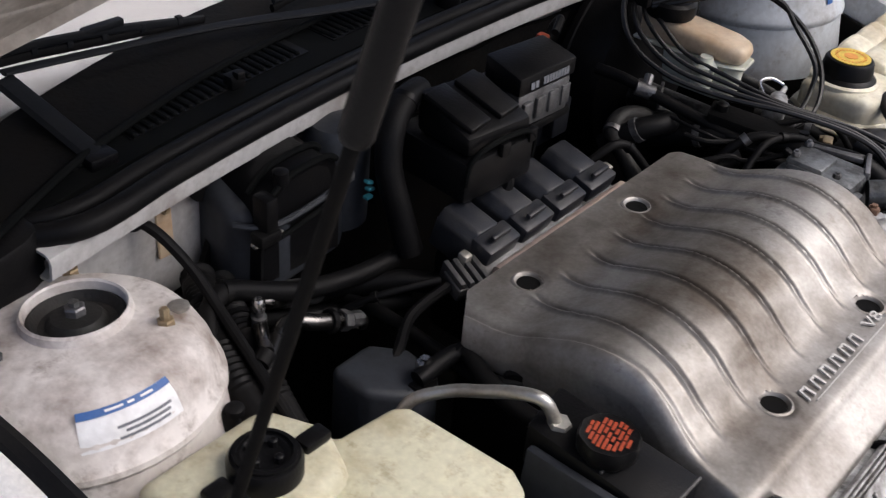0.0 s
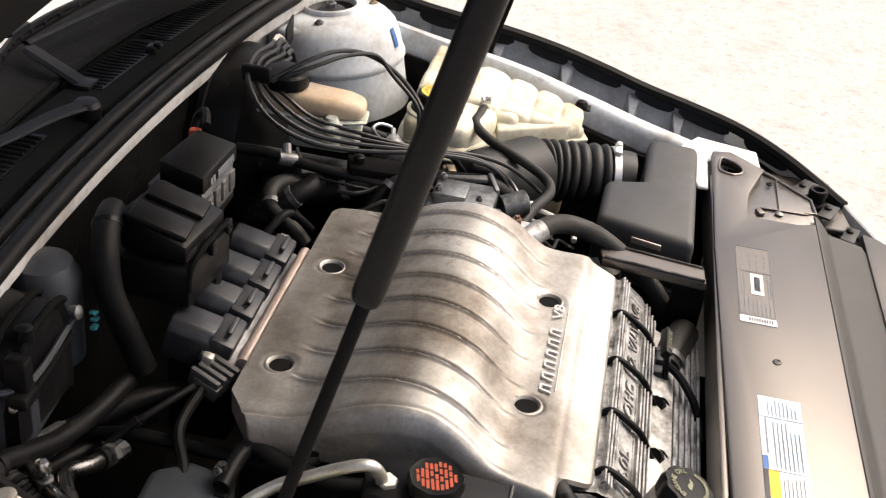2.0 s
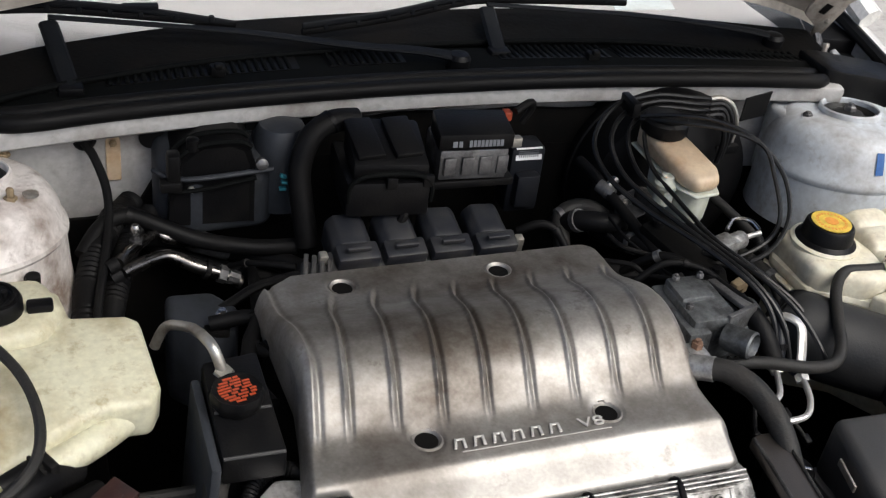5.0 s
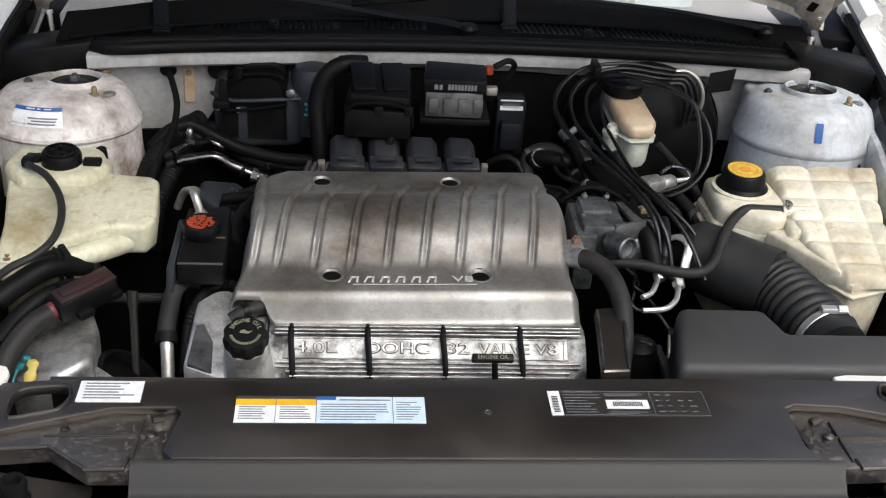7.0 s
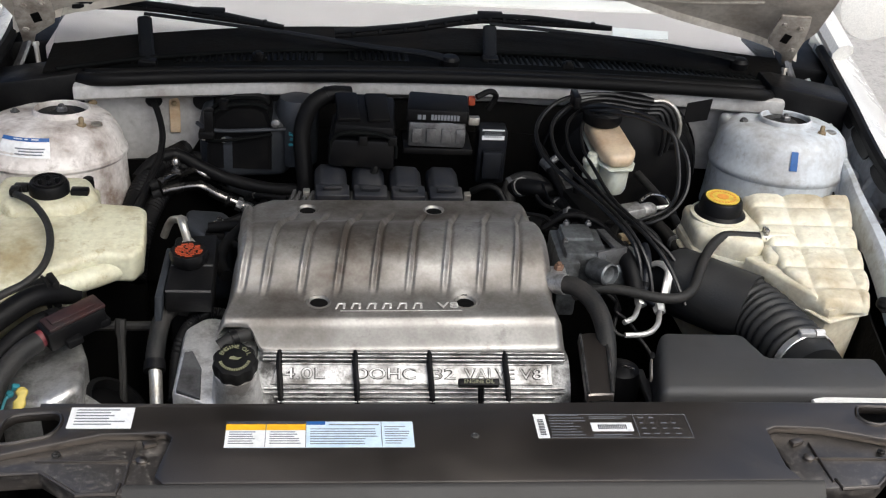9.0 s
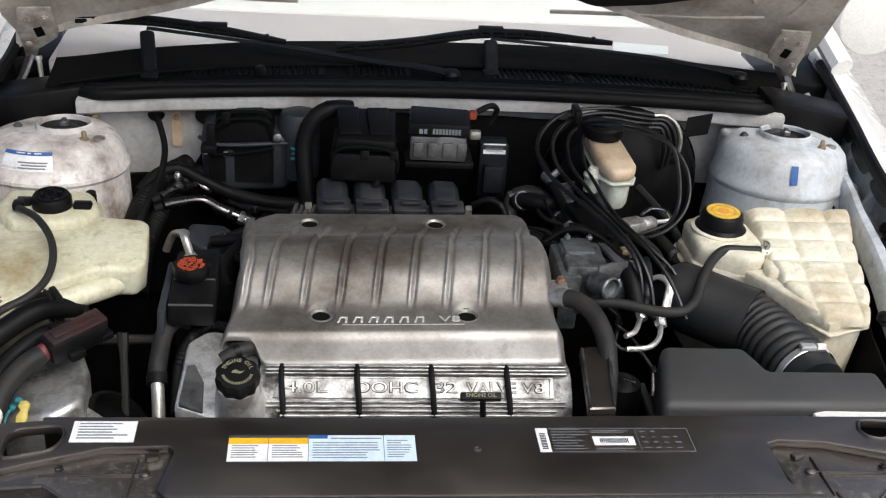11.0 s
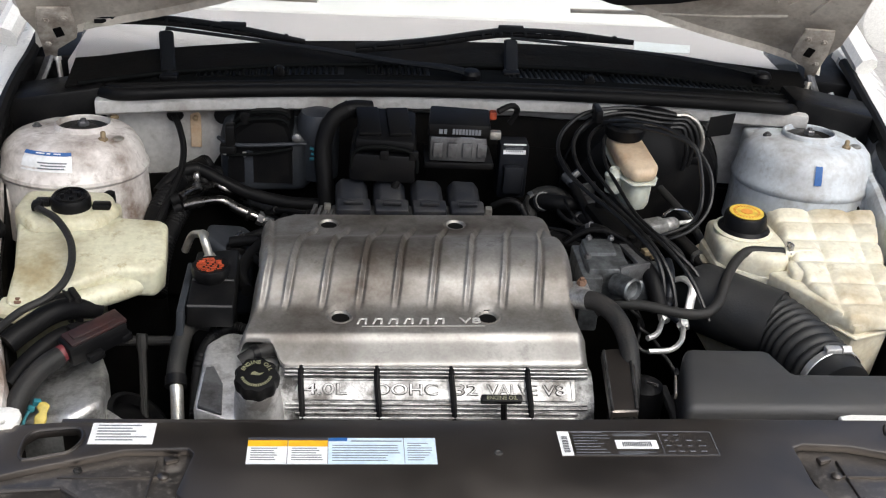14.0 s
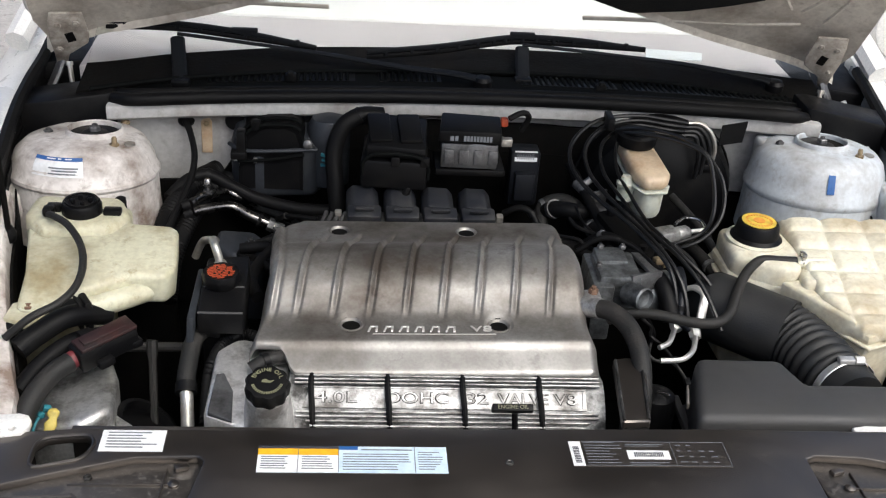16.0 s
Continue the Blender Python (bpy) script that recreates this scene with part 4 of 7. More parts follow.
RIBS = [(-0.268 + 0.0488 * i, -0.240 + 0.0488 * i) for i in range(8)]


def cover_left(y):
    return lerp(y, [(-0.05, -0.322), (0.0, -0.322), (0.06, -0.312), (0.12, -0.304), (0.325, -0.314)])


def cover_right(y):
    return lerp(y, [(-0.05, 0.134), (0.0, 0.134), (0.05, 0.130), (0.12, 0.131), (0.325, 0.134)])


def cover_lift(x):
    """The cover sits a little higher towards its right end."""
    return 0.001 + 0.018 * (x + 0.19)


BOLTS = ((-0.191, 0.034), (0.006, 0.032), (-0.210, 0.291), (-0.016, 0.290))


def cover_z(x, y):
    z = smooth_lerp(y, COVER_PROFILE) + cover_lift(x)
    # the ribs: narrow raised creases that run back over the hump, each with a groove and a shallow step beside it
    t = (y - 0.050) / 0.205
    if -0.05 < t < 1.12:
        fade = min(1, max(0, (t + 0.05) / 0.22), max(0, (1.12 - t) / 0.12))
        hook = 0.006 * max(0, t - 0.75) ** 2 / 0.09
        for a, b in RIBS:
            d = x - (a + (b - a) * t) - hook
            if -0.014 < d < 0.040:
                z += fade * (0.0034 * math.exp(-(d / 0.0028) ** 2) - 0.0046 * math.exp(-((d - 0.0060) / 0.0025) ** 2))
                if d > 0:
                    z -= fade * 0.0016 * math.exp(-d / 0.012)
    for bx, by in BOLTS:
        q = math.hypot(x - bx, y - by)
        z -= 0.003 * max(0, 1 - (q / 0.020) ** 4) if q < 0.020 else 0
    e, f = x - cover_left(y), cover_right(y) - x
    # a creased border along the left end, and the turned-down rim
    if 0.03 < y:
        k = min(1, (y - 0.03) / 0.04)
        z += k * (0.0026 * math.exp(-((e - 0.0135) / 0.0028) ** 2) - 0.0030 * math.exp(-((e - 0.0200) / 0.0032) ** 2))
    if e < 0.011:
        z -= 0.022 * (1 - max(e, 0) / 0.011) ** 2
    if f < 0.014:
        z -= 0.016 * (1 - max(f, 0) / 0.014) ** 2
    return z


def engine_cover():
    bm = bmesh.new()
    nx, ny = 420, 104
    rows = []
    for j in range(ny + 1):
        row = []
        for i in range(nx + 1):
            v = j / ny
            u = i / nx
            xg = -0.322 + 0.456 * u
            notch = 1 / (1 + math.exp((xg + 0.272) / 0.004))
            front = -0.0455 + 0.036 * notch + 0.010 * (max(0, (xg - 0.115) / 0.019) ** 2)
            rear = 0.325 - 0.03 * max(0, (xg - 0.105) / 0.029) ** 2 - 0.035 * max(0, (-0.27 - xg) / 0.052)
            y = front + (rear - front) * v
            x = cover_left(y) + (cover_right(y) - cover_left(y)) * u
            row.append(bm.verts.new((x, y, cover_z(x, y))))
        rows.append(row)
    for a, b in zip(rows, rows[1:]):
        for i in range(nx):
            bm.faces.new((a[i], a[i + 1], b[i + 1], b[i]))
    rim = [e for e in bm.edges if e.is_boundary]
    got = bmesh.ops.extrude_edge_only(bm, edges=rim)
    low = [g for g in got["geom"] if isinstance(g, bmesh.types.BMVert)]
    for v in low:
        v.co.z = min(v.co.z - 0.008, 0.800 if v.co.y > 0.01 else 0.80) if v.co.y > 0.0 else v.co.z - 0.006
    gone = [f for f in bm.faces if any(math.hypot(f.calc_center_median().x - bx, f.calc_center_median().y - by) < 0.0138 for bx, by in BOLTS)]
    bmesh.ops.delete(bm, geom=gone, context="FACES")
    bmesh.ops.recalc_face_normals(bm, faces=bm.faces)
    return bm


cov = thing("engine_cover", (-0.09, 0.14, 0.79), "satin silver ribbed engine cover with brownish grime", "engine cover")
part("cover_shell", engine_cover(), M_COVER, cov, angle=60)
for bx, by in BOLTS:
    z = smooth_lerp(by, COVER_PROFILE) + cover_lift(bx) - 0.003
    g = part("grommet", lathe([(0.0178, z - 0.0015), (0.0172, z + 0.0012), (0.0150, z + 0.0020), (0.0130, z + 0.0006), (0.0120, z - 0.002)], (bx, by, 0), n=32, close=False), M_COVER, cov, "silver bolt recess rim")
    # hole lined near black, the shade of its depth put into the colour
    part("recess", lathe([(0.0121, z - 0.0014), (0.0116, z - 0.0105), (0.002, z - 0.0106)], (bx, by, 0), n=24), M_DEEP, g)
    part("bolt", hexnut((bx, by, z - 0.0105), 0.0065, 0.004), M_DARKCAST, g)
# the maker's script between the bolts, as slanted raised strokes, and what follows it
m0 = pose(-0.093, 0.018, 0.8302, 3, -1, 0)
for k in range(6):
    x, w, h = -0.077 + 0.0205 * k, 0.0135, 0.0066
    part("emblem_stroke", join(prism([(x, -h), (x + 0.0028, -h), (x + 0.0068, h), (x + 0.0040, h)], 0, 0.0016, 0.0004, 1, m0), prism([(x + 0.0045, h - 0.0026), (x + w, h - 0.0026), (x + w + 0.001, h), (x + 0.0052, h)], 0, 0.0015, 0.0004, 1, m0),
                               prism([(x + w - 0.0032, -h), (x + w, -h), (x + w + 0.001, h - 0.001), (x + w - 0.0022, h - 0.001)], 0, 0.0017, 0.0004, 1, m0)), M_EMBLEM, cov, "raised bright emblem stroke")
part("letters", lettering("V8", 0.017, 0.0008, m0 @ pose(0.074, 0, 0.0012) @ Matrix.Diagonal((1.55, 1, 1, 1))), M_EMBLEM, cov, "raised letters V8")
part("emblem_line", prism([(-0.070, -0.0112), (0.092, -0.0112), (0.092, -0.0102), (-0.070, -0.0102)], 0, 0.0009, 0, m=m0), M_EMBLEM, cov, "thin raised line")

engine = thing("engine", (-0.09, 0.12, 0.30), "grimy aluminium V8 engine under its cover", "engine")
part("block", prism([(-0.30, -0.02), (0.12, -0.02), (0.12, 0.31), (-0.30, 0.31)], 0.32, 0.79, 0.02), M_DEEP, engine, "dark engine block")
# front cam cover: a long barrel, leaning forward
CAMX0, CAMX1 = -0.268, 0.136
cam_sec = [(0.02, 0.790), (-0.030, 0.794), (-0.050, 0.7975), (-0.064, 0.792), (-0.083, 0.777), (-0.096, 0.758), (-0.104, 0.735), (-0.104, 0.70), (-0.02, 0.66)]
cc = sweep([[(x, y, z) for y, z in cam_sec] for x in (CAMX0, CAMX0 + 0.01, CAMX1 - 0.01, CAMX1)])
for v in cc.verts:
    if v.co.x in (CAMX0, CAMX1):
        v.co.y += 0.006
        v.co.z -= 0.004
cc2 = bmesh.new()
cap_l = [cc2.verts.new((CAMX0, y + 0.006, z - 0.004)) for y, z in cam_sec]
cap_r = [cc2.verts.new((CAMX1, y + 0.006, z - 0.004)) for y, z in cam_sec]
cc2.faces.new(cap_l)
cc2.faces.new(cap_r[::-1])
camc = part("cam_cover", join(cc, cc2), M_CAMC, engine, "weathered cast aluminium cam cover")
# fins and the framed lettering on the leaning face: local x along, local y up the slope
mf = pose(-0.066, -0.0745, 0.7855, 42, 0, 0)
for yy, w in ((0.0280, 0.39), (0.0232, 0.39), (0.0186, 0.39), (-0.0185, 0.385), (-0.0240, 0.385), (-0.0300, 0.36), (-0.0360, 0.35)):
    fin = box((0, yy, 0.001), (w, 0.0026, 0.0065), 0.0008, seg=1)
    fin.transform(mf)
    part("fin", fin, M_CASTM, camc)
part("letter_frame", join(prism([(-0.185, -0.0135), (0.178, -0.0135), (0.178, 0.0145), (-0.175, 0.0145)], -0.003, 0.0008, 0.0006, 1, mf), *[prism(p, 0.0, 0.0022, 0.0005, 1, mf) for p in ([(-0.183, 0.0120), (0.176, 0.0120), (0.178, 0.0145), (-0.175, 0.0145)], [(-0.185, -0.0135), (0.178, -0.0135), (0.176, -0.0115), (-0.183, -0.0115)], [(0.172, -0.0115), (0.177, -0.0115), (0.177, 0.0120), (0.172, 0.0120)])]), M_CASTM, camc)
# raised letters, each word a worn bright face over a dark outline painted for shade
for word, wx, ww in (("4.0L", -0.2085, 0.054), ("DOHC", -0.106, 0.080), ("32", -0.030, 0.030), ("VALVE", 0.030, 0.066), ("V8", 0.084, 0.030)):
    for bold, dep, lift, mt, lab in ((0.0007, 0.0004, 0.0012, M_DARKCAST, "letter edges darkened for shade"), (-0.0002, 0.0009, 0.0020, M_CASTM, "raised letters " + word)):
        bl = lettering(word, 0.022, dep, Matrix.Identity(4), bold)
        wide = max(v.co.x for v in bl.verts) - min(v.co.x for v in bl.verts)
        bl.transform(mf @ pose(wx + 0.066, 0, lift) @ Matrix.Diagonal((ww / wide, 0.90, 1, 1)))
        part("letters", bl, mt, camc, lab)
for x in (-0.240, -0.144, -0.0485, 0.050):
    lead = part("spark_lead", tube([(x, -0.040, 0.788), (x, -0.050, 0.802), (x, -0.058, 0.8045), (x, -0.070, 0.798), (x + 0.002, -0.090, 0.781), (x + 0.004, -0.104, 0.757), (x + 0.010, -0.118, 0.725)], 0.0038, 8), M_RUBBER, engine, "black spark plug lead")
    part("plug_boot", tube([(x + 0.008, -0.110, 0.746), (x + 0.018, -0.118, 0.733), (x + 0.030, -0.128, 0.715)], 0.0115, 10), M_RUBBER, lead)
    part("boot_collar", tube([(x + 0.015, -0.116, 0.737), (x + 0.020, -0.120, 0.730)], 0.0140, 12, 1), M_BLACK, lead)
# in front of it: manifold heat shield and a grooved rail
part("heat_shield", thicken(sweep([[(x, -0.100, 0.752), (x, -0.116 - 0.003 * math.sin(i * 1.5708), 0.746), (x, -0.132, 0.742), (x, -0.150, 0.66), (x, -0.155, 0.58)] for i, x in enumerate([-0.25 + 0.02 * k for k in range(19)])]), 0.003), M_CASTM, engine, "dull grey manifold shield")
rail_b = part("grooved_rail", box((-0.050, -0.149, 0.722), (0.37, 0.034, 0.030), 0.003), M_CASTM, engine, "grooved dull metal rail")
for k in range(5):
    part("ridge", box((-0.050, -0.1350 - 0.0068 * k, 0.7385), (0.368, 0.0036, 0.006), 0.0012), M_CASTM, rail_b)
coolp = part("coolant_stub", tube([(0.052, -0.122, 0.735), (0.090, -0.132, 0.742), (0.128, -0.144, 0.742)], 0.020, 16), M_HOSE, engine, "dull dark hose stub")
part("stub_clamp", tube([(0.060, -0.1243, 0.7365), (0.068, -0.1265, 0.738)], 0.0222, 18, 1), M_CASTD, coolp)
part("sensor_plug", join(box((0.040, -0.116, 0.750), (0.020, 0.018, 0.022), 0.003), box((0.020, -0.110, 0.748), (0.016, 0.014, 0.014), 0.002)), M_CASE, engine, "blue-grey sensor plug")
part("strap", tube([(0.035, -0.122, 0.752), (0.005, -0.138, 0.757), (-0.030, -0.158, 0.745), (-0.060, -0.168, 0.72)], 0.0050, 8), M_RUBBER, engine)
# oil filler
def lean_out(bm):
    bm.transform(Matrix.Translation((-0.290, -0.112, 0.79)) @ pose(0, 0, 0, 17, 0, 0) @ Matrix.Translation((0.290, 0.112, -0.79)))
    return bm


def slimmer(bm):
    bm.transform(Matrix.Translation((-0.290, -0.112, 0)) @ Matrix.Diagonal((0.92, 0.92, 1, 1)) @ Matrix.Translation((0.290, 0.112, 0)))
    return bm


part("filler_neck", join(lean_out(lathe([(0.034, 0.70), (0.030, 0.79), (0.026, 0.83)], (-0.290, -0.112, 0), n=28)), prism([(-0.372, -0.10), (-0.315, -0.125), (-0.27, -0.10), (-0.268, 0.03), (-0.34, 0.045), (-0.368, 0.02)], 0.66, lambda x, y: 0.775 + 0.02 * (y + 0.1) / 0.13, 0.010)), M_ALU, engine, "bright cast filler neck and timing cover")
part("timing_patch", prism([(-0.366, -0.098), (-0.335, -0.112), (-0.338, -0.06), (-0.352, -0.028), (-0.362, -0.030)], 0.772, lambda x, y: 0.7775 + 0.02 * (y + 0.1) / 0.13, 0.001, 1), M_CASTD, engine, "dark grey patch on the timing cover")
oc = part("oil_cap", lean_out(slimmer(lathe([(0.022, 0.828), (0.0275, 0.831), (0.0290, 0.845), (0.0265, 0.850), (0.015, 0.8515)], (-0.290, -0.112, 0), n=72, wave=lambda a: 1 + 0.045 * math.cos(9 * a)))), M_BLACK, engine, "black ribbed oil filler cap")
oil_rows = []
for k, ch in enumerate("ENGINE OIL"):
    a = 158 - 15.1 * k
    if ch != " ":
        oil_rows.append(lettering(ch, 0.0078, 0.0002, pose(-0.290 + 0.0185 * math.cos(radians(a)), -0.112 + 0.0185 * math.sin(radians(a)), 0.8520, 0, 0, a - 90), 0.0002))
for a in range(200, 345, 9):
    oil_rows.append(prism([(-0.0010, -0.0019), (0.0010, -0.0019), (0.0010, 0.0019), (-0.0010, 0.0019)], 0, 0.0004, 0, m=pose(-0.290 + 0.0190 * math.cos(radians(a)), -0.112 + 0.0190 * math.sin(radians(a)), 0.8517, 0, 0, a - 90)))
oil_rows.append(prism([(-0.0075, -0.0015), (0.004, -0.003), (0.009, 0.0015), (0.003, 0.0005), (-0.002, 0.0035), (-0.006, 0.0020)], 0, 0.0005, 0, m=pose(-0.290, -0.112, 0.8517)))
part("print", lean_out(slimmer(join(*oil_rows))), M_OLIVE, oc, "faded yellow print")
dip = part("dipstick", tube([(0.020, -0.128, 0.70), (0.013, -0.114, 0.795)], 0.004, 8), M_BLACK, engine)
part("dipstick_handle", box((0.010, -0.112, 0.800), (0.052, 0.010, 0.012), 0.002, (35, 0, 0)), M_BLACK, dip, "black dipstick handle with faded yellow print")
part("letters", lettering("ENGINE OIL", 0.0072, 0.0002, pose(0.010, -0.1158, 0.8052, 35, 0, 0)), M_OLIVE, dip, "faded yellow letters ENGINE OIL")
# tubes at the rear of the cover
rail = thing("fuel_rail", (-0.085, 0.338, 0.78), "copper-tinted steel rail behind the engine cover", "fuel rail")
part("rail_tube", tube([(-0.198, 0.336, 0.809), (0.032, 0.336, 0.815)], 0.0075, 14, 1), M_RAIL, rail)

# coil pack
coil = thing("ignition_coil_pack", (-0.08, 0.37, 0.70), "row of four black ignition coils on a dark plate", "ignition coils")
part("coil_plate", box((-0.083, 0.362, 0.805), (0.245, 0.05, 0.012), 0.003, (20, 0, 1.5)), M_CASTD, coil, "dark metal mounting plate")
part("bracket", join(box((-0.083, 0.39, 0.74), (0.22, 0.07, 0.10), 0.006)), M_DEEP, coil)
for k in range(4):
    x = -0.175 + 0.0605 * k
    cm = pose(x, 0.398, 0.820, 90 + 14, 0, 1.5)
    c = part("coil", join(prism([(-0.0255, -0.025), (0.0255, -0.025), (0.0265, 0.008), (0.017, 0.0215), (-0.016, 0.0235), (-0.0255, 0.012)], -0.026, 0.024, 0.0035, 2, cm), *[prism([(-0.018 + 0.009 * q, -0.02), (-0.014 + 0.009 * q, -0.02), (-0.013 + 0.008 * q, 0.020), (-0.016 + 0.008 * q, 0.020)], 0.0235, 0.0262, 0.0008, 1, cm) for q in range(5)]), M_COIL, coil, "worn dark grey moulded coil")
    part("coil_tower", join(box((x + 0.003, 0.364, 0.818), (0.054, 0.028, 0.027), 0.004, (18, 0, 1.5)), box((x + 0.003, 0.356, 0.836), (0.030, 0.006, 0.006), 0.0015, (18, 0, 1.5))), M_COIL, c)
for x in (-0.213, 0.045):
    part("bolt_tab", box((x, 0.37, 0.812), (0.011, 0.012, 0.026), 0.002, (10, 0, 0)), M_ZINC, coil)
con = thing("wiring_connector", (-0.225, 0.36, 0.78), "black ribbed wiring connector beside the coils", "connector")
part("body", join(*[box((-0.235 + 0.009 * k, 0.365 - 0.004 * k, 0.805), (0.006, 0.035, 0.022), 0.001, (15, 0, -15)) for k in range(4)] + [box((-0.222, 0.358, 0.800), (0.04, 0.03, 0.016), 0.002, (15, 0, -15))]), M_GREY, con)
part("lead", tube([(-0.24, 0.365, 0.80), (-0.29, 0.37, 0.785), (-0.34, 0.345, 0.775), (-0.40, 0.33, 0.76)], 0.006, 8), M_RUBBER, con)

# ---- right side of the bay: tank, air box, brake reservoir ----
tank = thing("coolant_tank", (0.52, 0.19, 0.66), "yellowed quilted plastic coolant tank with a black cap", "coolant tank")
TP = [(0.385, 0.308), (0.470, 0.312), (0.600, 0.306), (0.650, 0.300), (0.630, 0.210), (0.612, 0.120), (0.592, 0.048), (0.523, 0.022), (0.430, 0.165), (0.366, 0.196), (0.362, 0.280)]


def shrink(pts, k):
    cx, cy = sum(p[0] for p in pts) / len(pts), sum(p[1] for p in pts) / len(pts)
    return [(cx + (x - cx) * k, cy + (y - cy) * k) for x, y in pts]


tb = [prism(shrink(TP, 1.0), 0.803, 0.809, 0.002, 1), prism(shrink(TP, 0.955), 0.66, 0.804, 0.012, 2, taper=0.08), prism(shrink(TP, 0.965), 0.806, 0.824, 0.008, 2)]
PAD_X, PAD_Y = (0.468, 0.523, 0.588, 0.655), (0.030, 0.072, 0.116, 0.163, 0.214, 0.258, 0.300)


def pad(q, cuts):
    """One across a soft pad, nought in the grooves between pads."""
    for a, b in zip(cuts, cuts[1:]):
        if a <= q <= b:
            return 1 - abs(2 * (q - a) / (b - a) - 1) ** 4
    return 0.0


def quilt(u, v):
    """The quilted top of the tank: soft pads three across and six along, sloping down to the front."""
    y = 0.293 + (0.036 - 0.293) * v
    py = pad(y, PAD_Y)
    xl = lerp(y, [(0.036, 0.518), (0.06, 0.500), (0.11, 0.480), (0.19, 0.473), (0.293, 0.472)])
    xr = lerp(y, [(0.036, 0.580), (0.085, 0.598), (0.15, 0.610), (0.21, 0.620), (0.265, 0.637), (0.293, 0.640)]) + 0.005 * py
    x = xl + (xr - xl) * u
    row = y + 0.012 * (x - 0.55)
    edge_in = min(1, 1000 * min(x - xl, xr - x, 0.293 - y, y - 0.036) / 11)
    return (x, y, 0.838 + 0.178 * (y - 0.06) - 0.0060 * (1 - pad(x + 0.10 * (0.17 - y), PAD_X) * pad(row, PAD_Y)) - 0.012 * (1 - math.sqrt(max(0, 1 - (1 - edge_in) ** 2))))


qb = sweep([[quilt(i / 60, j / 110) for j in range(111)] for i in range(61)])
skirt = bmesh.ops.extrude_edge_only(qb, edges=[e for e in qb.edges if e.is_boundary])
for g in skirt["geom"]:
    if isinstance(g, bmesh.types.BMVert):
        g.co.z = 0.815
bmesh.ops.recalc_face_normals(qb, faces=qb.faces)
tb.append(qb)
tb.append(prism([(0.376, 0.292), (0.470, 0.300), (0.486, 0.225), (0.470, 0.165), (0.445, 0.162), (0.376, 0.200)], 0.80, 0.856, 0.014, 3))
tb.append(prism([(0.437, 0.158), (0.488, 0.170), (0.503, 0.085), (0.512, 0.048), (0.500, 0.058)], 0.80, 0.836, 0.010, 3))
tb.append(prism([(0.470, 0.180), (0.500, 0.176), (0.496, 0.128), (0.462, 0.136)], 0.80, 0.849, 0.010, 3))
tank_body = part("tank_body", join(*tb), M_TANK, tank)
part("filler_neck", lathe([(0.044, 0.845), (0.045, 0.858), (0.042, 0.860)], (0.424, 0.252, 0), n=32), M_TANK, tank)
cap = part("tank_cap", lathe([(0.040, 0.852), (0.0415, 0.857), (0.039, 0.861), (0.034, 0.865), (0.0315, 0.882), (0.029, 0.885), (0.010, 0.886)], (0.424, 0.252, 0), n=40), M_BLACK, tank, "black cap with a yellow warning disc")
part("cap_disc", lathe([(0.0258, 0.8855), (0.0258, 0.8868), (0.002, 0.8870)], (0.424, 0.252, 0), n=36), M_CAPY, cap, "yellow disc")
part("cap_print", join(lathe([(0.0090, 0.8869), (0.0090, 0.8875), (0.002, 0.8876)], (0.424, 0.252, 0), n=20), *[prism([(-0.0012, -0.002), (0.0012, -0.002), (0.0012, 0.002), (-0.0012, 0.002)], 0, 0.0004, 0, m=pose(0.424 + 0.0185 * math.cos(radians(a)), 0.252 + 0.0185 * math.sin(radians(a)), 0.8869, 0, 0, a - 90)) for a in range(0, 360, 14)]), M_RINGO, cap)
part("nipple", tube([(0.512, 0.186, 0.852), (0.466, 0.185, 0.853)], 0.009, 12, 1), M_TANK, tank)
hs = thing("overflow_hose", (0.33, 0.12, 0.80), "thin black rubber hose from the coolant tank", "hose")
part("hose", tube([(0.484, 0.186, 0.853), (0.445, 0.188, 0.853), (0.412, 0.190, 0.851), (0.385, 0.165, 0.843), (0.362, 0.125, 0.836), (0.340, 0.083, 0.826), (0.318, 0.064, 0.821), (0.285, 0.062, 0.821), (0.233, 0.078, 0.823), (0.196, 0.088, 0.818), (0.172, 0.098, 0.80)], 0.0074, 12), M_HOSE, hs)
part("hose_clamp", lathe([(0.0092, -0.004), (0.0098, 0), (0.0092, 0.004)], (0.474, 0.186, 0.853), (0, 90, 0), 16, close=False), M_TUBE, hs, "bright spring clamp")
part("clamp_ear", join(box((0.474, 0.182, 0.865), (0.006, 0.010, 0.010), 0.001), box((0.474, 0.192, 0.863), (0.006, 0.004, 0.010), 0.001)), M_TUBE, hs)

abox = thing("air_filter_box", (0.42, -0.09, 0.52), "dark grey plastic air filter box", "air filter box")
AB = [(0.268, -0.010), (0.383, -0.014), (0.400, -0.068), (0.548, -0.072), (0.545, -0.150), (0.236, -0.144)]
part("lid", prism(AB, 0.735, lambda x, y: 0.814 + 0.004 * (x - 0.26) / 0.3, 0.012, 3, taper=-0.015), M_GREY, abox)
part("lid_rim", prism(shrink(AB, 1.035), 0.725, 0.736, 0.003, 1), M_GREY, abox)
part("box_base", prism(shrink(AB, 0.98), 0.52, 0.726, 0.012, 2, taper=0.08), M_BLACK, abox)
part("clip", box((0.241, -0.080, 0.798), (0.042, 0.003, 0.009), 0.001, (0, 0, 76)), M_ZINC, abox, "bright steel clip")
part("side_rib", box((0.25, -0.07, 0.745), (0.010, 0.12, 0.012), 0.002), M_GREY, abox)
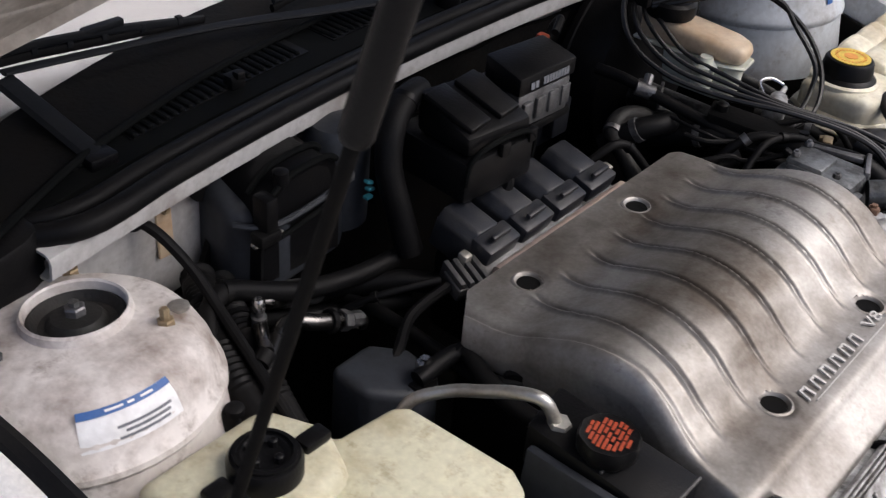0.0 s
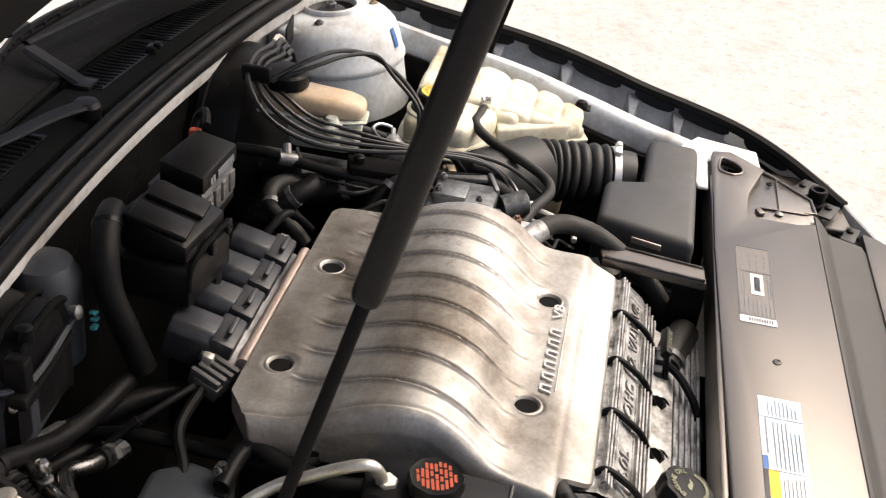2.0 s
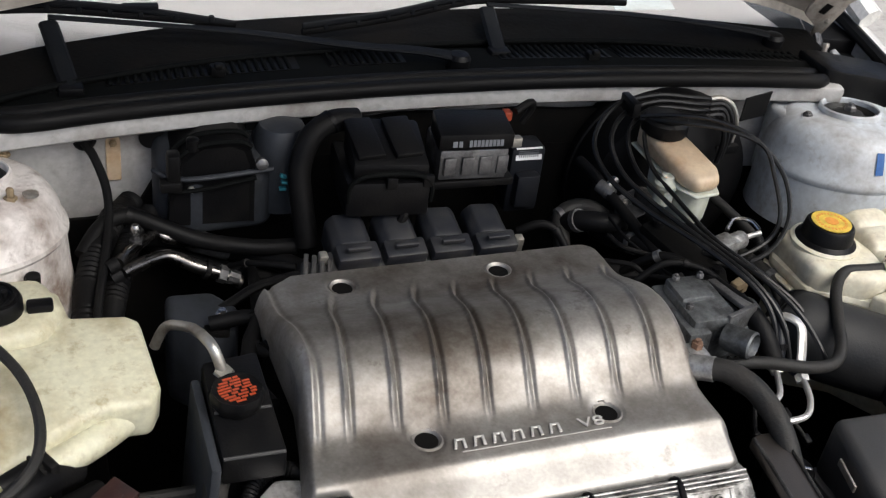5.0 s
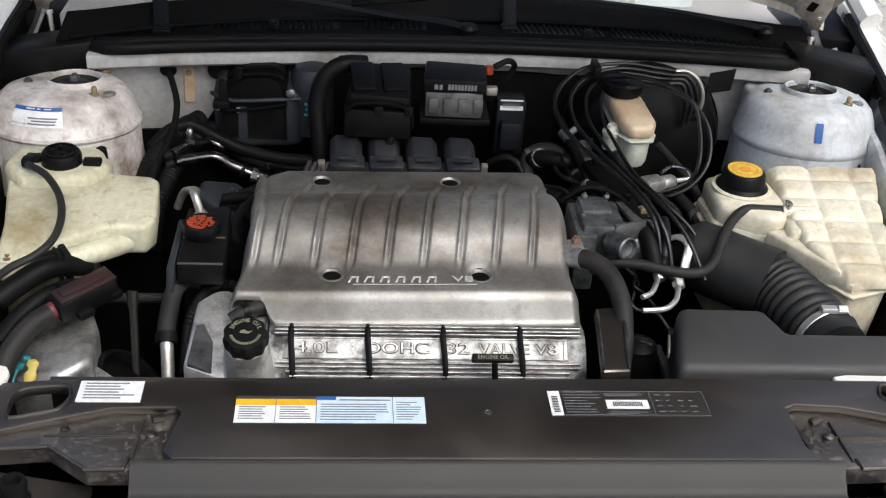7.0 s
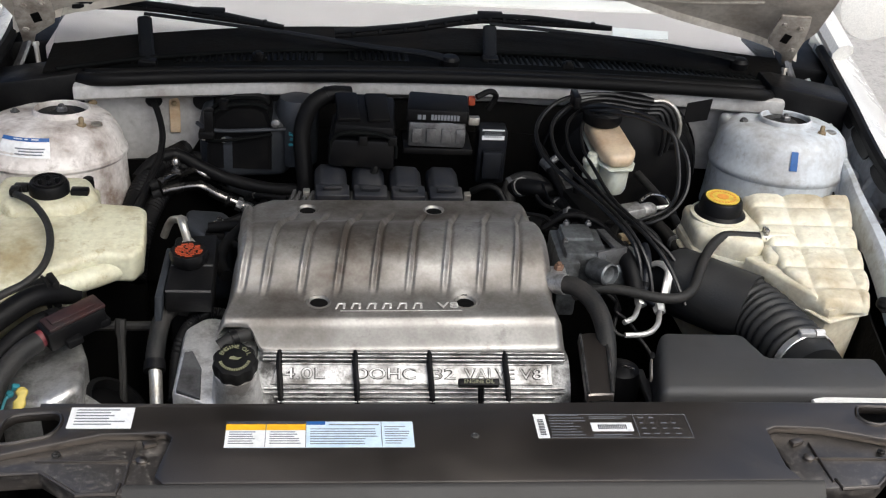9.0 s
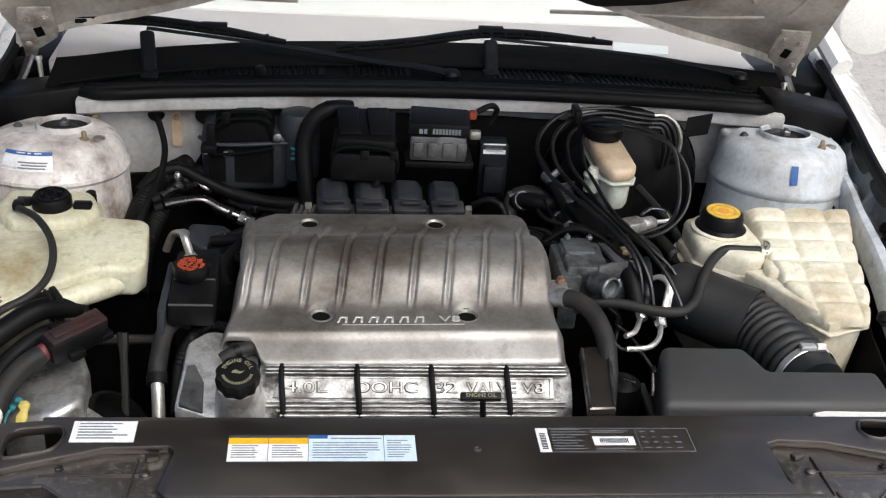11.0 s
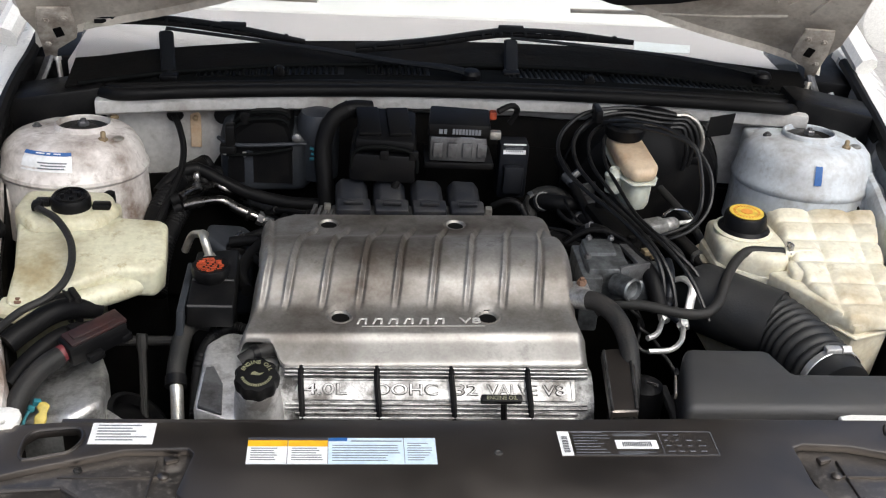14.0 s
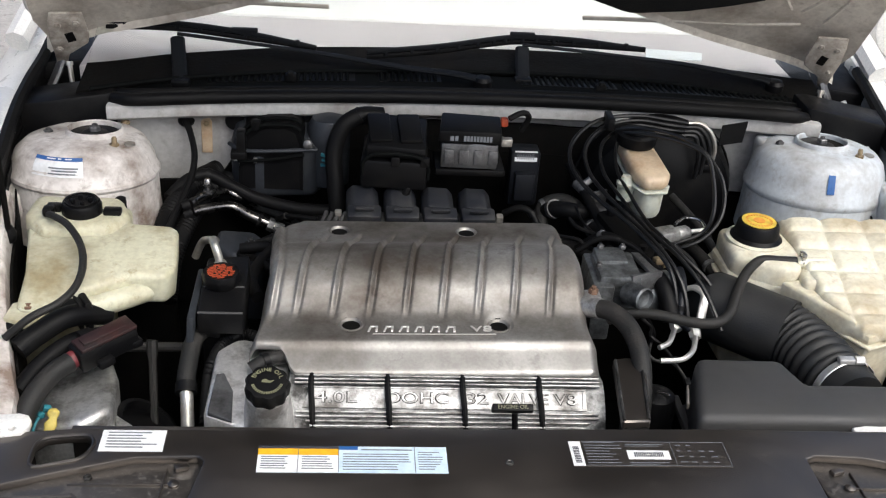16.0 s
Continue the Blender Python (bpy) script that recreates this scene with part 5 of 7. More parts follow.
duct = thing("intake_duct", (0.42, 0.10, 0.72), "black intake duct with a ribbed bellows", "intake duct")
part("duct_body", tube([(0.347, 0.166, 0.786), (0.350, 0.163, 0.786), (0.38, 0.140, 0.784), (0.41, 0.118, 0.782), (0.437, 0.095, 0.782)], lambda q: 0.050 if q < 0.02 else 0.052, 24, 6), M_DUCT, duct)
part("bellows", tube([(0.430, 0.102, 0.782), (0.446, 0.075, 0.78), (0.459, 0.035, 0.778), (0.471, -0.014, 0.776)], lambda s: 0.0425 + 0.0060 * abs(math.sin(3.14159 * 9 * s)) ** 0.7, 32, 42), M_DUCT, duct, "ribbed black rubber bellows", 85)
part("clamp", lathe([(0.0455, -0.006), (0.0465, -0.005), (0.0465, 0.005), (0.0455, 0.006)], (0.475, -0.024, 0.775), (90, 0, 12), 28, close=False), M_STEEL, duct, "steel hose clamp")
part("clamp_screw", join(box((0.468, -0.026, 0.822), (0.022, 0.012, 0.008), 0.002), lathe([(0.006, 0), (0.006, 0.012)], (0.480, -0.026, 0.822), (0, 90, 0), 8)), M_STEEL, duct)
part("inlet_neck", tube([(0.473, -0.016, 0.776), (0.480, -0.050, 0.772)], 0.0435, 24, 1), M_DUCT, duct)

throttle = thing("throttle_body", (0.20, 0.16, 0.74), "cast aluminium throttle body with its linkage", "throttle body")
part("housing", join(box((0.190, 0.165, 0.825), (0.062, 0.080, 0.060), 0.006), box((0.185, 0.185, 0.852), (0.045, 0.045, 0.016), 0.004), box((0.165, 0.165, 0.80), (0.03, 0.10, 0.09), 0.004)), M_THROT, throttle)
part("bore", lathe([(0.036, -0.035), (0.038, 0.0), (0.036, 0.035)], (0.235, 0.165, 0.805), (0, 90, 0), 28), M_THROT, throttle)
part("motor", lathe([(0.016, 0), (0.017, 0.034), (0.0145, 0.036), (0.0125, 0.030), (0.005, 0.028)], (0.200, 0.118, 0.835), (80, 0, 30), 24), M_THROT, throttle, "grey idle motor")
part("plate", join(box((0.228, 0.135, 0.842), (0.050, 0.006, 0.030), 0.001, (0, 0, 20)), box((0.236, 0.175, 0.850), (0.020, 0.060, 0.006), 0.001, (0, 10, 15))), M_CASTD, throttle)
for p in ((0.160, 0.145, 0.861), (0.205, 0.200, 0.861), (0.172, 0.20, 0.861)):
    part("bolt", hexnut(p, 0.005, 0.005), M_CASTD, throttle)
part("bright_band", tube([(0.290, 0.158, 0.815), (0.306, 0.150, 0.826), (0.317, 0.133, 0.824), (0.312, 0.115, 0.812), (0.306, 0.100, 0.795)], 0.0066, 10, 6, True, 0.5), M_STEEL, throttle, "bright sensor band")
thermo = thing("radiator_hose", (0.17, 0.0, 0.74), "worn grey-black upper radiator hose", "hose")
part("hose", tube([(0.142, 0.062, 0.842), (0.160, 0.048, 0.845), (0.178, 0.022, 0.840), (0.188, -0.015, 0.825), (0.187, -0.055, 0.800), (0.178, -0.10, 0.765), (0.172, -0.13, 0.72)], 0.0130, 16), M_HOSE, thermo)
part("outlet", join(tube([(0.125, 0.080, 0.834), (0.148, 0.058, 0.843)], 0.0145, 16, 1), box((0.142, 0.088, 0.838), (0.024, 0.030, 0.020), 0.004)), M_CASTM, thermo, "cast hose outlet")
part("bolt", hexnut((0.143, 0.092, 0.848), 0.007, 0.007), M_RUST, thermo)
bar = thing("engine_bracket", (0.16, -0.08, 0.70), "dusty steel bracket bar beside the cam cover", "bracket")
part("bar", prism([(0.153, -0.023), (0.168, -0.019), (0.191, -0.020), (0.192, -0.045), (0.173, -0.155), (0.138, -0.157)], 0.802, 0.816, 0.002, 1), M_PANEL, bar)
part("raised_edge", join(tube([(0.155, -0.026, 0.8165), (0.140, -0.155, 0.8165)], 0.0022, 8, 1), tube([(0.189, -0.030, 0.8165), (0.171, -0.153, 0.8165)], 0.0022, 8, 1)), M_DARKCAST, bar)
part("foot", prism([(0.145, -0.12), (0.172, -0.12), (0.172, -0.160), (0.140, -0.160)], 0.66, 0.807, 0.003, 1), M_DEEP, bar)
sens = thing("black_sensor_can", (0.215, -0.03, 0.70), "black domed sensor can with a bright pin", "sensor")
part("can", lathe([(0.026, 0.68), (0.028, 0.745), (0.024, 0.765), (0.012, 0.772)], (0.218, -0.030, 0), n=24), M_BLACK, sens)
part("pin", box((0.223, -0.040, 0.773), (0.018, 0.004, 0.004), 0.001, (0, 0, -25)), M_TUBE, sens)
for k, pts in enumerate(([(0.272, 0.101, 0.791), (0.265, 0.085, 0.790), (0.253, 0.061, 0.788), (0.236, 0.048, 0.788)], [(0.295, 0.082, 0.791), (0.290, 0.062, 0.790), (0.281, 0.040, 0.788), (0.261, 0.020, 0.788), (0.230, 0.016, 0.788)])):
    fit_t = thing("steel_line", pts[-1], "bright bent steel line with a hex fitting", "pipe", "steel lines")
    part("line", tube(pts, 0.0039, 10), M_STEEL, fit_t)
    part("fitting", lathe([(0.008, -0.008), (0.009, -0.004), (0.009, 0.006), (0.006, 0.010)], (pts[0][0], pts[0][1], pts[0][2]), (-60, 0, 0), 6), M_STEEL, fit_t)

# brake reservoir, booster, cables
mc = thing("brake_fluid_reservoir", (0.275, 0.39, 0.78), "brake fluid reservoir, amber above and milky below", "reservoir")
MP = [(0.245, 0.470), (0.296, 0.470), (0.302, 0.41), (0.307, 0.354), (0.298, 0.330), (0.262, 0.325), (0.250, 0.348), (0.245, 0.40)]
part("lower_body", join(prism([(0.250, 0.435), (0.292, 0.435), (0.302, 0.354), (0.294, 0.333), (0.266, 0.328), (0.254, 0.350)], 0.840, 0.892, 0.010, 2, taper=0.08), prism(shrink(MP, 1.05), 0.889, 0.894, 0.002, 1), lathe([(0.013, 0.862), (0.0135, 0.884), (0.0155, 0.886), (0.0155, 0.891), (0.010, 0.896), (0.008, 0.902)], (0.242, 0.366, 0), n=20)), M_MILK, mc, "milky lower body")
part("upper_body", prism(MP, 0.893, lambda x, y: 0.915 + 0.014 * (y - 0.31) / 0.16, 0.0105, 4), M_AMBER, mc, "amber stained upper body")
part("cap", lathe([(0.030, 0.926), (0.032, 0.930), (0.032, 0.944), (0.028, 0.948), (0.012, 0.950)], (0.268, 0.440, 0), n=32, wave=lambda a: 1 + 0.012 * math.cos(16 * a)), M_BLACK, mc, "black screw cap")
part("cylinder", tube([(0.275, 0.31, 0.80), (0.275, 0.50, 0.80)], 0.021, 18, 1), M_DARKCAST, mc, "dull cast master cylinder")
booster = thing("brake_booster", (0.31, 0.52, 0.66), "large round black brake booster on the firewall", "brake booster")
part("drum", lathe([(0.03, 0.075), (0.08, 0.068), (0.125, 0.045), (0.135, 0.02), (0.138, -0.01), (0.135, -0.04)], (0.335, 0.540, 0.805), (90, 0, 0), 40), M_BLACK, booster)
part("seam_band", lathe([(0.139, -0.006), (0.142, -0.004), (0.142, 0.004), (0.139, 0.006)], (0.335, 0.548, 0.805), (90, 0, 0), 40, close=False), M_BLACK, booster)
part("cable_comb", join(box((0.404, 0.478, 0.870), (0.040, 0.012, 0.014), 0.003), box((0.404, 0.492, 0.868), (0.012, 0.030, 0.010), 0.002)), M_RUBBER, booster, "black comb clip for the cable ends")


def cable_run(i):
    """One of the four nested cables that loop beside the brake reservoir."""
    d = 0.0165 * i
    ends = ([(0.255, 0.165, 0.868), (0.268, 0.128, 0.845), (0.273, 0.106, 0.800)], [(0.262, 0.170, 0.868), (0.281, 0.125, 0.840), (0.288, 0.100, 0.800)], [(0.285, 0.170, 0.862), (0.312, 0.120, 0.838), (0.330, 0.075, 0.800)], [(0.292, 0.190, 0.858), (0.330, 0.150, 0.830), (0.345, 0.110, 0.790)])[i]
    return [(0.366 - 0.3 * d, 0.490 - d * 0.5, 0.945 - d * 0.25), (0.33, 0.484 - d * 0.6, 0.952 - d * 0.3), (0.275, 0.488 - d * 0.5, 0.956 - d * 0.3), (0.205 + d, 0.472 - d * 0.3, 0.950 - d * 0.4), (0.160 + d * 1.5, 0.430, 0.925), (0.158 + d * 1.45, 0.375 + d * 0.3, 0.902), (0.185 + d * 1.1, 0.310 + d * 0.5, 0.888), (0.222 + d * 0.7, 0.235 + d * 0.5, 0.882 - d * 0.2)] + ends


for i in range(4):
    cb = thing("control_cable", cable_run(i)[-1], "black sheathed cable looped beside the brake reservoir", "cable", "looped cables")
    run = cable_run(i)
    part("sheath", tube(run, 0.0034 if i < 2 else 0.0030, 8), M_CABLE, cb)
    part("ferrule", tube([Vector(run[0]) + Vector((0.050 - 0.006 * i, -0.004, -0.075)), Vector(run[0]) + Vector((0.052 - 0.006 * i, -0.004, -0.042)), Vector(run[0]) + Vector((0.040 - 0.004 * i, -0.002, -0.014)), Vector(run[0]) + Vector((0.020, 0, 0)), run[0]], 0.0040, 8, 5), M_ZINC if i == 0 else M_CABLE, cb, "bright bent metal end" if i == 0 else "dark bent end")
clip = thing("cable_clip", (0.225, 0.47, 0.93), "black plastic clip holding the cables", "clip")
part("clip", box((0.226, 0.468, 0.953), (0.012, 0.040, 0.022), 0.003), M_BLACK, clip)
for k, (r, dz) in enumerate(((0.0, 0.0), (0.014, -0.004))):
    lp = thing("thin_cable", (0.36, 0.35, 0.80), "thin black cable in a wide loop", "cable", "thin loops")
    part("sheath", tube([(0.235, 0.45, 0.945 + dz), (0.27, 0.412 - r, 0.964 + dz), (0.312, 0.382 - r, 0.968 + dz), (0.352, 0.350 - r, 0.955), (0.376 - r, 0.310, 0.925), (0.372 - r, 0.272, 0.888), (0.345, 0.250 + r, 0.858), (0.305, 0.245 + r, 0.840), (0.262, 0.27, 0.82)], 0.0032, 8), M_CABLE, lp)
flap = thing("rubber_flap", (0.44, 0.50, 0.89), "black rubber flap on the firewall", "flap")
part("flap", prism([(-0.022, -0.018), (0.02, -0.012), (0.024, 0.026), (-0.020, 0.018)], 0, 0.003, 0.0006, 1, pose(0.445, 0.492, 0.925, 88, 0, 4)), M_RUBBER, flap)
oc2 = thing("orange_connector", (0.264, 0.20, 0.82), "small orange-brown connector among the hoses", "connector")
part("body", join(box((0.264, 0.199, 0.843), (0.020, 0.012, 0.010), 0.002, (0, 0, 20)), box((0.272, 0.204, 0.838), (0.010, 0.016, 0.014), 0.002, (0, 0, 20))), M_BRASS, oc2)
prop = thing("proportioning_valve", (0.30, 0.25, 0.78), "small grey valve block with bright lines", "valve")
part("block", join(box((0.296, 0.285, 0.838), (0.034, 0.028, 0.026), 0.004, (0, 0, 20)), lathe([(0.011, 0), (0.012, 0.004), (0.012, 0.022), (0.008, 0.028)], (0.308, 0.288, 0.840), (0, 90, 20), 14)), M_CASTM, prop)
part("stub", tube([(0.330, 0.296, 0.841), (0.362, 0.303, 0.842)], 0.0036, 10, 1), M_STEEL, prop, "bright steel stub")
part("line", tube([(0.315, 0.312, 0.846), (0.335, 0.328, 0.850), (0.356, 0.322, 0.850), (0.362, 0.306, 0.845)], 0.0028, 8), M_TUBE, prop)
blk = thing("harness_bracket", (0.228, 0.265, 0.80), "rough black bracket plate beside the throttle body", "bracket")
part("plate", prism([(0.190, 0.325), (0.228, 0.338), (0.262, 0.225), (0.250, 0.198), (0.224, 0.205)], 0.826, lambda x, y: 0.846 + 0.10 * (y - 0.20), 0.004), M_DEEP, blk)
part("boss", lathe([(0.008, 0), (0.008, 0.010), (0.005, 0.012)], (0.212, 0.318, 0.856), n=12), M_BLACK, blk)
part("boss", lathe([(0.006, 0), (0.006, 0.008)], (0.244, 0.222, 0.847), n=12), M_BLACK, blk)
# harness down the right side of the engine
for nm, pts, r, mt in (("wiring_harness", [(0.175, 0.40, 0.80), (0.19, 0.33, 0.825), (0.215, 0.27, 0.835), (0.235, 0.20, 0.84), (0.255, 0.14, 0.835), (0.265, 0.10, 0.80)], 0.013, M_RUBBER), ("vacuum_hose", [(0.12, 0.42, 0.80), (0.135, 0.385, 0.83), (0.17, 0.365, 0.835), (0.20, 0.39, 0.815), (0.21, 0.44, 0.79)], 0.014, M_RUBBER),
                       ("heater_hose", [(0.10, 0.34, 0.78), (0.14, 0.315, 0.80), (0.185, 0.29, 0.80), (0.235, 0.30, 0.79), (0.27, 0.34, 0.76)], 0.012, M_RUBBER), ("vacuum_line", [(0.155, 0.30, 0.80), (0.19, 0.27, 0.845), (0.22, 0.235, 0.848), (0.255, 0.20, 0.83)], 0.006, M_RUBBER), ("heater_hose", [(0.35, 0.33, 0.80), (0.365, 0.26, 0.80), (0.385, 0.21, 0.78)], 0.010, M_HOSE)):
    h = thing(nm, pts[0], "black hose run beside the throttle body", "hose")
    part("hose", tube(pts, r, 12), mt, h)
    d = (Vector(pts[1]) - Vector(pts[0])).normalized()
    part("clamp", tube([Vector(pts[1]) - d * 0.004, Vector(pts[1]) + d * 0.004], r + 0.0018, 14, 1), M_CASTD, h)

# ---- on the firewall ----
relay = thing("control_module", (0.0, 0.48, 0.86), "black lidded control module on a ribbed silver base", "control module")
part("lid", prism([(-0.055, 0.434), (0.046, 0.430), (0.048, 0.482), (-0.048, 0.490)], 0.918, lambda x, y: 0.940 + 0.009 * (y - 0.43) / 0.05, 0.004), M_BLACK, relay, "black plastic lid")
part("base", join(prism([(-0.050, 0.437), (0.042, 0.433), (0.044, 0.50), (-0.046, 0.505)], 0.874, 0.917, 0.003), *[box((-0.037 + 0.024 * k, 0.434, 0.895), (0.016, 0.006, 0.026), 0.002) for k in range(4)]), M_CASTD, relay, "ribbed silver base")
part("bracket", box((0.0, 0.475, 0.865), (0.115, 0.075, 0.012), 0.003), M_BLACK, relay)
part("print", bars([(-0.034, 0.0, 0.006, 0.008), (-0.026, 0, 0.005, 0.008)] + [(-0.012 + 0.0052 * i, 0.0, 0.0040, 0.009) for i in range(9)] + [(0.002, -0.006, 0.022, 0.002)], pose(-0.003, 0.4305, 0.924, 84, 0, -2.3)), M_INK, relay, "pale part number bars")
part("terminal", box((0.056, 0.487, 0.937), (0.012, 0.014, 0.014), 0.003), M_ORANGE, relay, "orange terminal cover")
part("wire", tube([(0.062, 0.475, 0.948), (0.085, 0.485, 0.955), (0.098, 0.50, 0.940), (0.088, 0.505, 0.915)], 0.005, 8), M_RUBBER, relay)
part("side_lug", box((0.058, 0.455, 0.915), (0.018, 0.012, 0.014), 0.002), M_ZINC, relay)
fuse = thing("relay_box", (-0.135, 0.46, 0.86), "black ribbed relay box on the firewall", "relay box")
part("lid", prism([(-0.172, 0.408), (-0.076, 0.400), (-0.072, 0.476), (-0.164, 0.486)], 0.900, lambda x, y: 0.920 + 0.026 * (y - 0.40) / 0.08, 0.006), M_BLACK, fuse)
for k in range(2):
    part("lid_ridge", box((-0.150 + 0.048 * k, 0.444, 0.937), (0.036, 0.066, 0.008), 0.003, (18, 0, 5)), M_BLACK, fuse)
part("base", prism([(-0.180, 0.402), (-0.074, 0.394), (-0.068, 0.50), (-0.172, 0.515)], 0.850, 0.899, 0.006), M_BLACK, fuse)
for lx in (-0.125, -0.078):
    part("latch", box((lx, 0.397, 0.900), (0.014, 0.008, 0.016), 0.002), M_BLACK, fuse)
part("hoop", tube([(-0.176, 0.404, 0.872), (-0.174, 0.402, 0.898), (-0.150, 0.398, 0.912), (-0.095, 0.396, 0.910), (-0.074, 0.396, 0.895), (-0.072, 0.398, 0.870)], 0.0032, 8), M_COWL, fuse, "moulded edge of the box")
part("lead", tube([(-0.10, 0.41, 0.87), (-0.105, 0.40, 0.845), (-0.12, 0.41, 0.825)], 0.006, 8), M_RUBBER, fuse)
tagb = thing("sensor_module", (0.098, 0.50, 0.78), "dark blue-black module with a white bar code tag", "sensor")
part("body", join(box((0.098, 0.505, 0.835), (0.050, 0.04, 0.10), 0.005), box((0.098, 0.480, 0.825), (0.034, 0.02, 0.05), 0.004)), M_NAVY, tagb)
part("tag", prism([(0.079, 0), (0.117, 0), (0.117, 0.018), (0.079, 0.018)], 0, 0.0008, 0, m=pose(0, 0.4845, 0.868, 80, 0, 0)), M_LABEL, tagb, "white bar code tag")
part("tag_print", bars([(0.083 + 0.003 * i, 0.004, 0.0015, 0.009) for i in range(10)], pose(0, 0.4835, 0.8685, 80, 0, 0)), M_INK, tagb)
case = thing("heater_case", (-0.33, 0.53, 0.76), "blue-grey moulded heater case on the firewall", "heater case")
part("case", join(prism([(-0.396, 0.515), (-0.36, 0.49), (-0.25, 0.50), (-0.225, 0.575), (-0.39, 0.575)], 0.78, lambda x, y: 0.872 + 0.03 * (y - 0.49) / 0.08, 0.016, 3), lathe([(0.035, 0.80), (0.036, 0.90), (0.028, 0.915), (0.01, 0.92)], (-0.232, 0.535, 0), n=24)), M_CASE, case)
part("case_flange", tube([(-0.396, 0.508, 0.874), (-0.36, 0.483, 0.872), (-0.25, 0.493, 0.874)], 0.0035, 8), M_CASE, case)
for cx, cz in ((-0.384, 0.855), (-0.352, 0.852)):
    part("case_screw", hexnut((cx, 0.492, cz), 0.005, 0.004, (80, 0, 0)), M_ZINC, case)
bl = thing("blower_housing", (-0.32, 0.50, 0.78), "black moulded blower housing on the firewall", "blower")
BLOW = [(-0.380, 0.80), (-0.379, 0.840), (-0.369, 0.893), (-0.352, 0.907), (-0.334, 0.914), (-0.296, 0.915), (-0.281, 0.907), (-0.274, 0.888), (-0.273, 0.80)]


def blower_ring(y, grow):
    """The blower's outline, an arch, at a depth y."""
    return [(x + grow * (0 if abs(x + 0.327) < 0.02 else math.copysign(1, x + 0.327)), y, z + (grow if z > 0.81 else 0)) for x, z in BLOW]


bb = sweep([blower_ring(0.492, -0.006), blower_ring(0.489, 0.0), blower_ring(0.520, 0.001), blower_ring(0.575, 0.004)])
face = bmesh.new()
face.faces.new([face.verts.new(p) for p in blower_ring(0.492, -0.006)])
part("housing", join(bb, face), M_BLACK, bl, "", 50)
for yy, g in ((0.4895, 0.002), (0.515, 0.003)):
    part("rim", tube(blower_ring(yy, g)[2:-2], 0.0036, 8, 3), M_COWL, bl)
part("seam", tube([(-0.381, 0.487, 0.852), (-0.340, 0.4865, 0.854), (-0.272, 0.487, 0.866)], 0.0030, 8), M_COWL, bl)
part("boss", join(box((-0.374, 0.487, 0.888), (0.016, 0.022, 0.040), 0.004), lathe([(0.008, 0), (0.008, 0.014), (0.005, 0.016)], (-0.350, 0.492, 0.908), n=12), box((-0.378, 0.482, 0.866), (0.026, 0.018, 0.014), 0.003)), M_BLACK, bl)
part("lug", lathe([(0.007, 0), (0.0075, 0.010), (0.004, 0.012)], (-0.266, 0.492, 0.885), (80, 0, 0), 12), M_CASTD, bl)
part("plug", join(*[box((-0.240 + 0.002 * (k % 2), 0.480, 0.852 + 0.009 * k), (0.009, 0.007, 0.004), 0.001, (0, 12 * k, 0)) for k in range(3)]), M_TEAL, bl, "teal wiring plug")
for nm, pts, r, lab in (("heater_hose", [(-0.145, 0.50, 0.935), (-0.18, 0.49, 0.938), (-0.208, 0.48, 0.922), (-0.222, 0.47, 0.885), (-0.220, 0.455, 0.84), (-0.214, 0.44, 0.79)], 0.0145, "thick black hose arching in front of the firewall"),
                        ("corrugated_conduit", [(-0.420, 0.535, 0.812), (-0.448, 0.49, 0.812), (-0.478, 0.42, 0.797), (-0.492, 0.34, 0.765), (-0.495, 0.28, 0.72)], 0.017, "black corrugated wiring conduit beside the strut tower"),
                        ("corrugated_conduit", [(-0.40, 0.525, 0.80), (-0.428, 0.47, 0.80), (-0.452, 0.40, 0.782), (-0.468, 0.33, 0.752), (-0.47, 0.27, 0.71)], 0.015, "black corrugated wiring conduit beside the strut tower"),
                        ("wiring_harness", [(-0.46, 0.53, 0.80), (-0.38, 0.505, 0.755), (-0.30, 0.475, 0.735), (-0.22, 0.43, 0.735)], 0.010, "black taped harness along the firewall"),
                        ("wiring_harness", [(-0.36, 0.30, 0.79), (-0.31, 0.29, 0.80), (-0.325, 0.245, 0.80), (-0.335, 0.19, 0.80), (-0.322, 0.14, 0.80)], 0.009, "black taped harness beside the engine cover")):
    h = thing(nm, pts[0], lab, "hose" if "hose" in nm else "wiring")
    part("hose", tube(pts, ribbed(r - 0.0016, 0.0022, 46) if "corr" in nm else r, 14, 24 if "corr" in nm else 6), M_RUBBER, h)
    d = (Vector(pts[2]) - Vector(pts[1])).normalized()
    part("tie", tube([Vector(pts[1]) - d * 0.003, Vector(pts[1]) + d * 0.003], r + 0.0014, 14, 1), M_BLACK, h)
cabl = thing("release_cable", (-0.472, 0.545, 0.88), "black cable hanging from a firewall grommet", "cable")
part("grommet", lathe([(0.015, -0.006), (0.016, 0.0), (0.012, 0.008), (0.006, 0.012)], (-0.472, 0.558, 0.894), (90, 0, 0), 20), M_RUBBER, cabl)
part("cable", tube([(-0.472, 0.548, 0.894), (-0.462, 0.530, 0.882), (-0.452, 0.50, 0.855), (-0.454, 0.46, 0.83), (-0.466, 0.40, 0.81), (-0.478, 0.34, 0.79), (-0.478, 0.29, 0.77)], 0.0055, 10), M_RUBBER, cabl)
tg = thing("firewall_strap", (-0.438, 0.552, 0.84), "tan clip strap on the firewall", "clip")
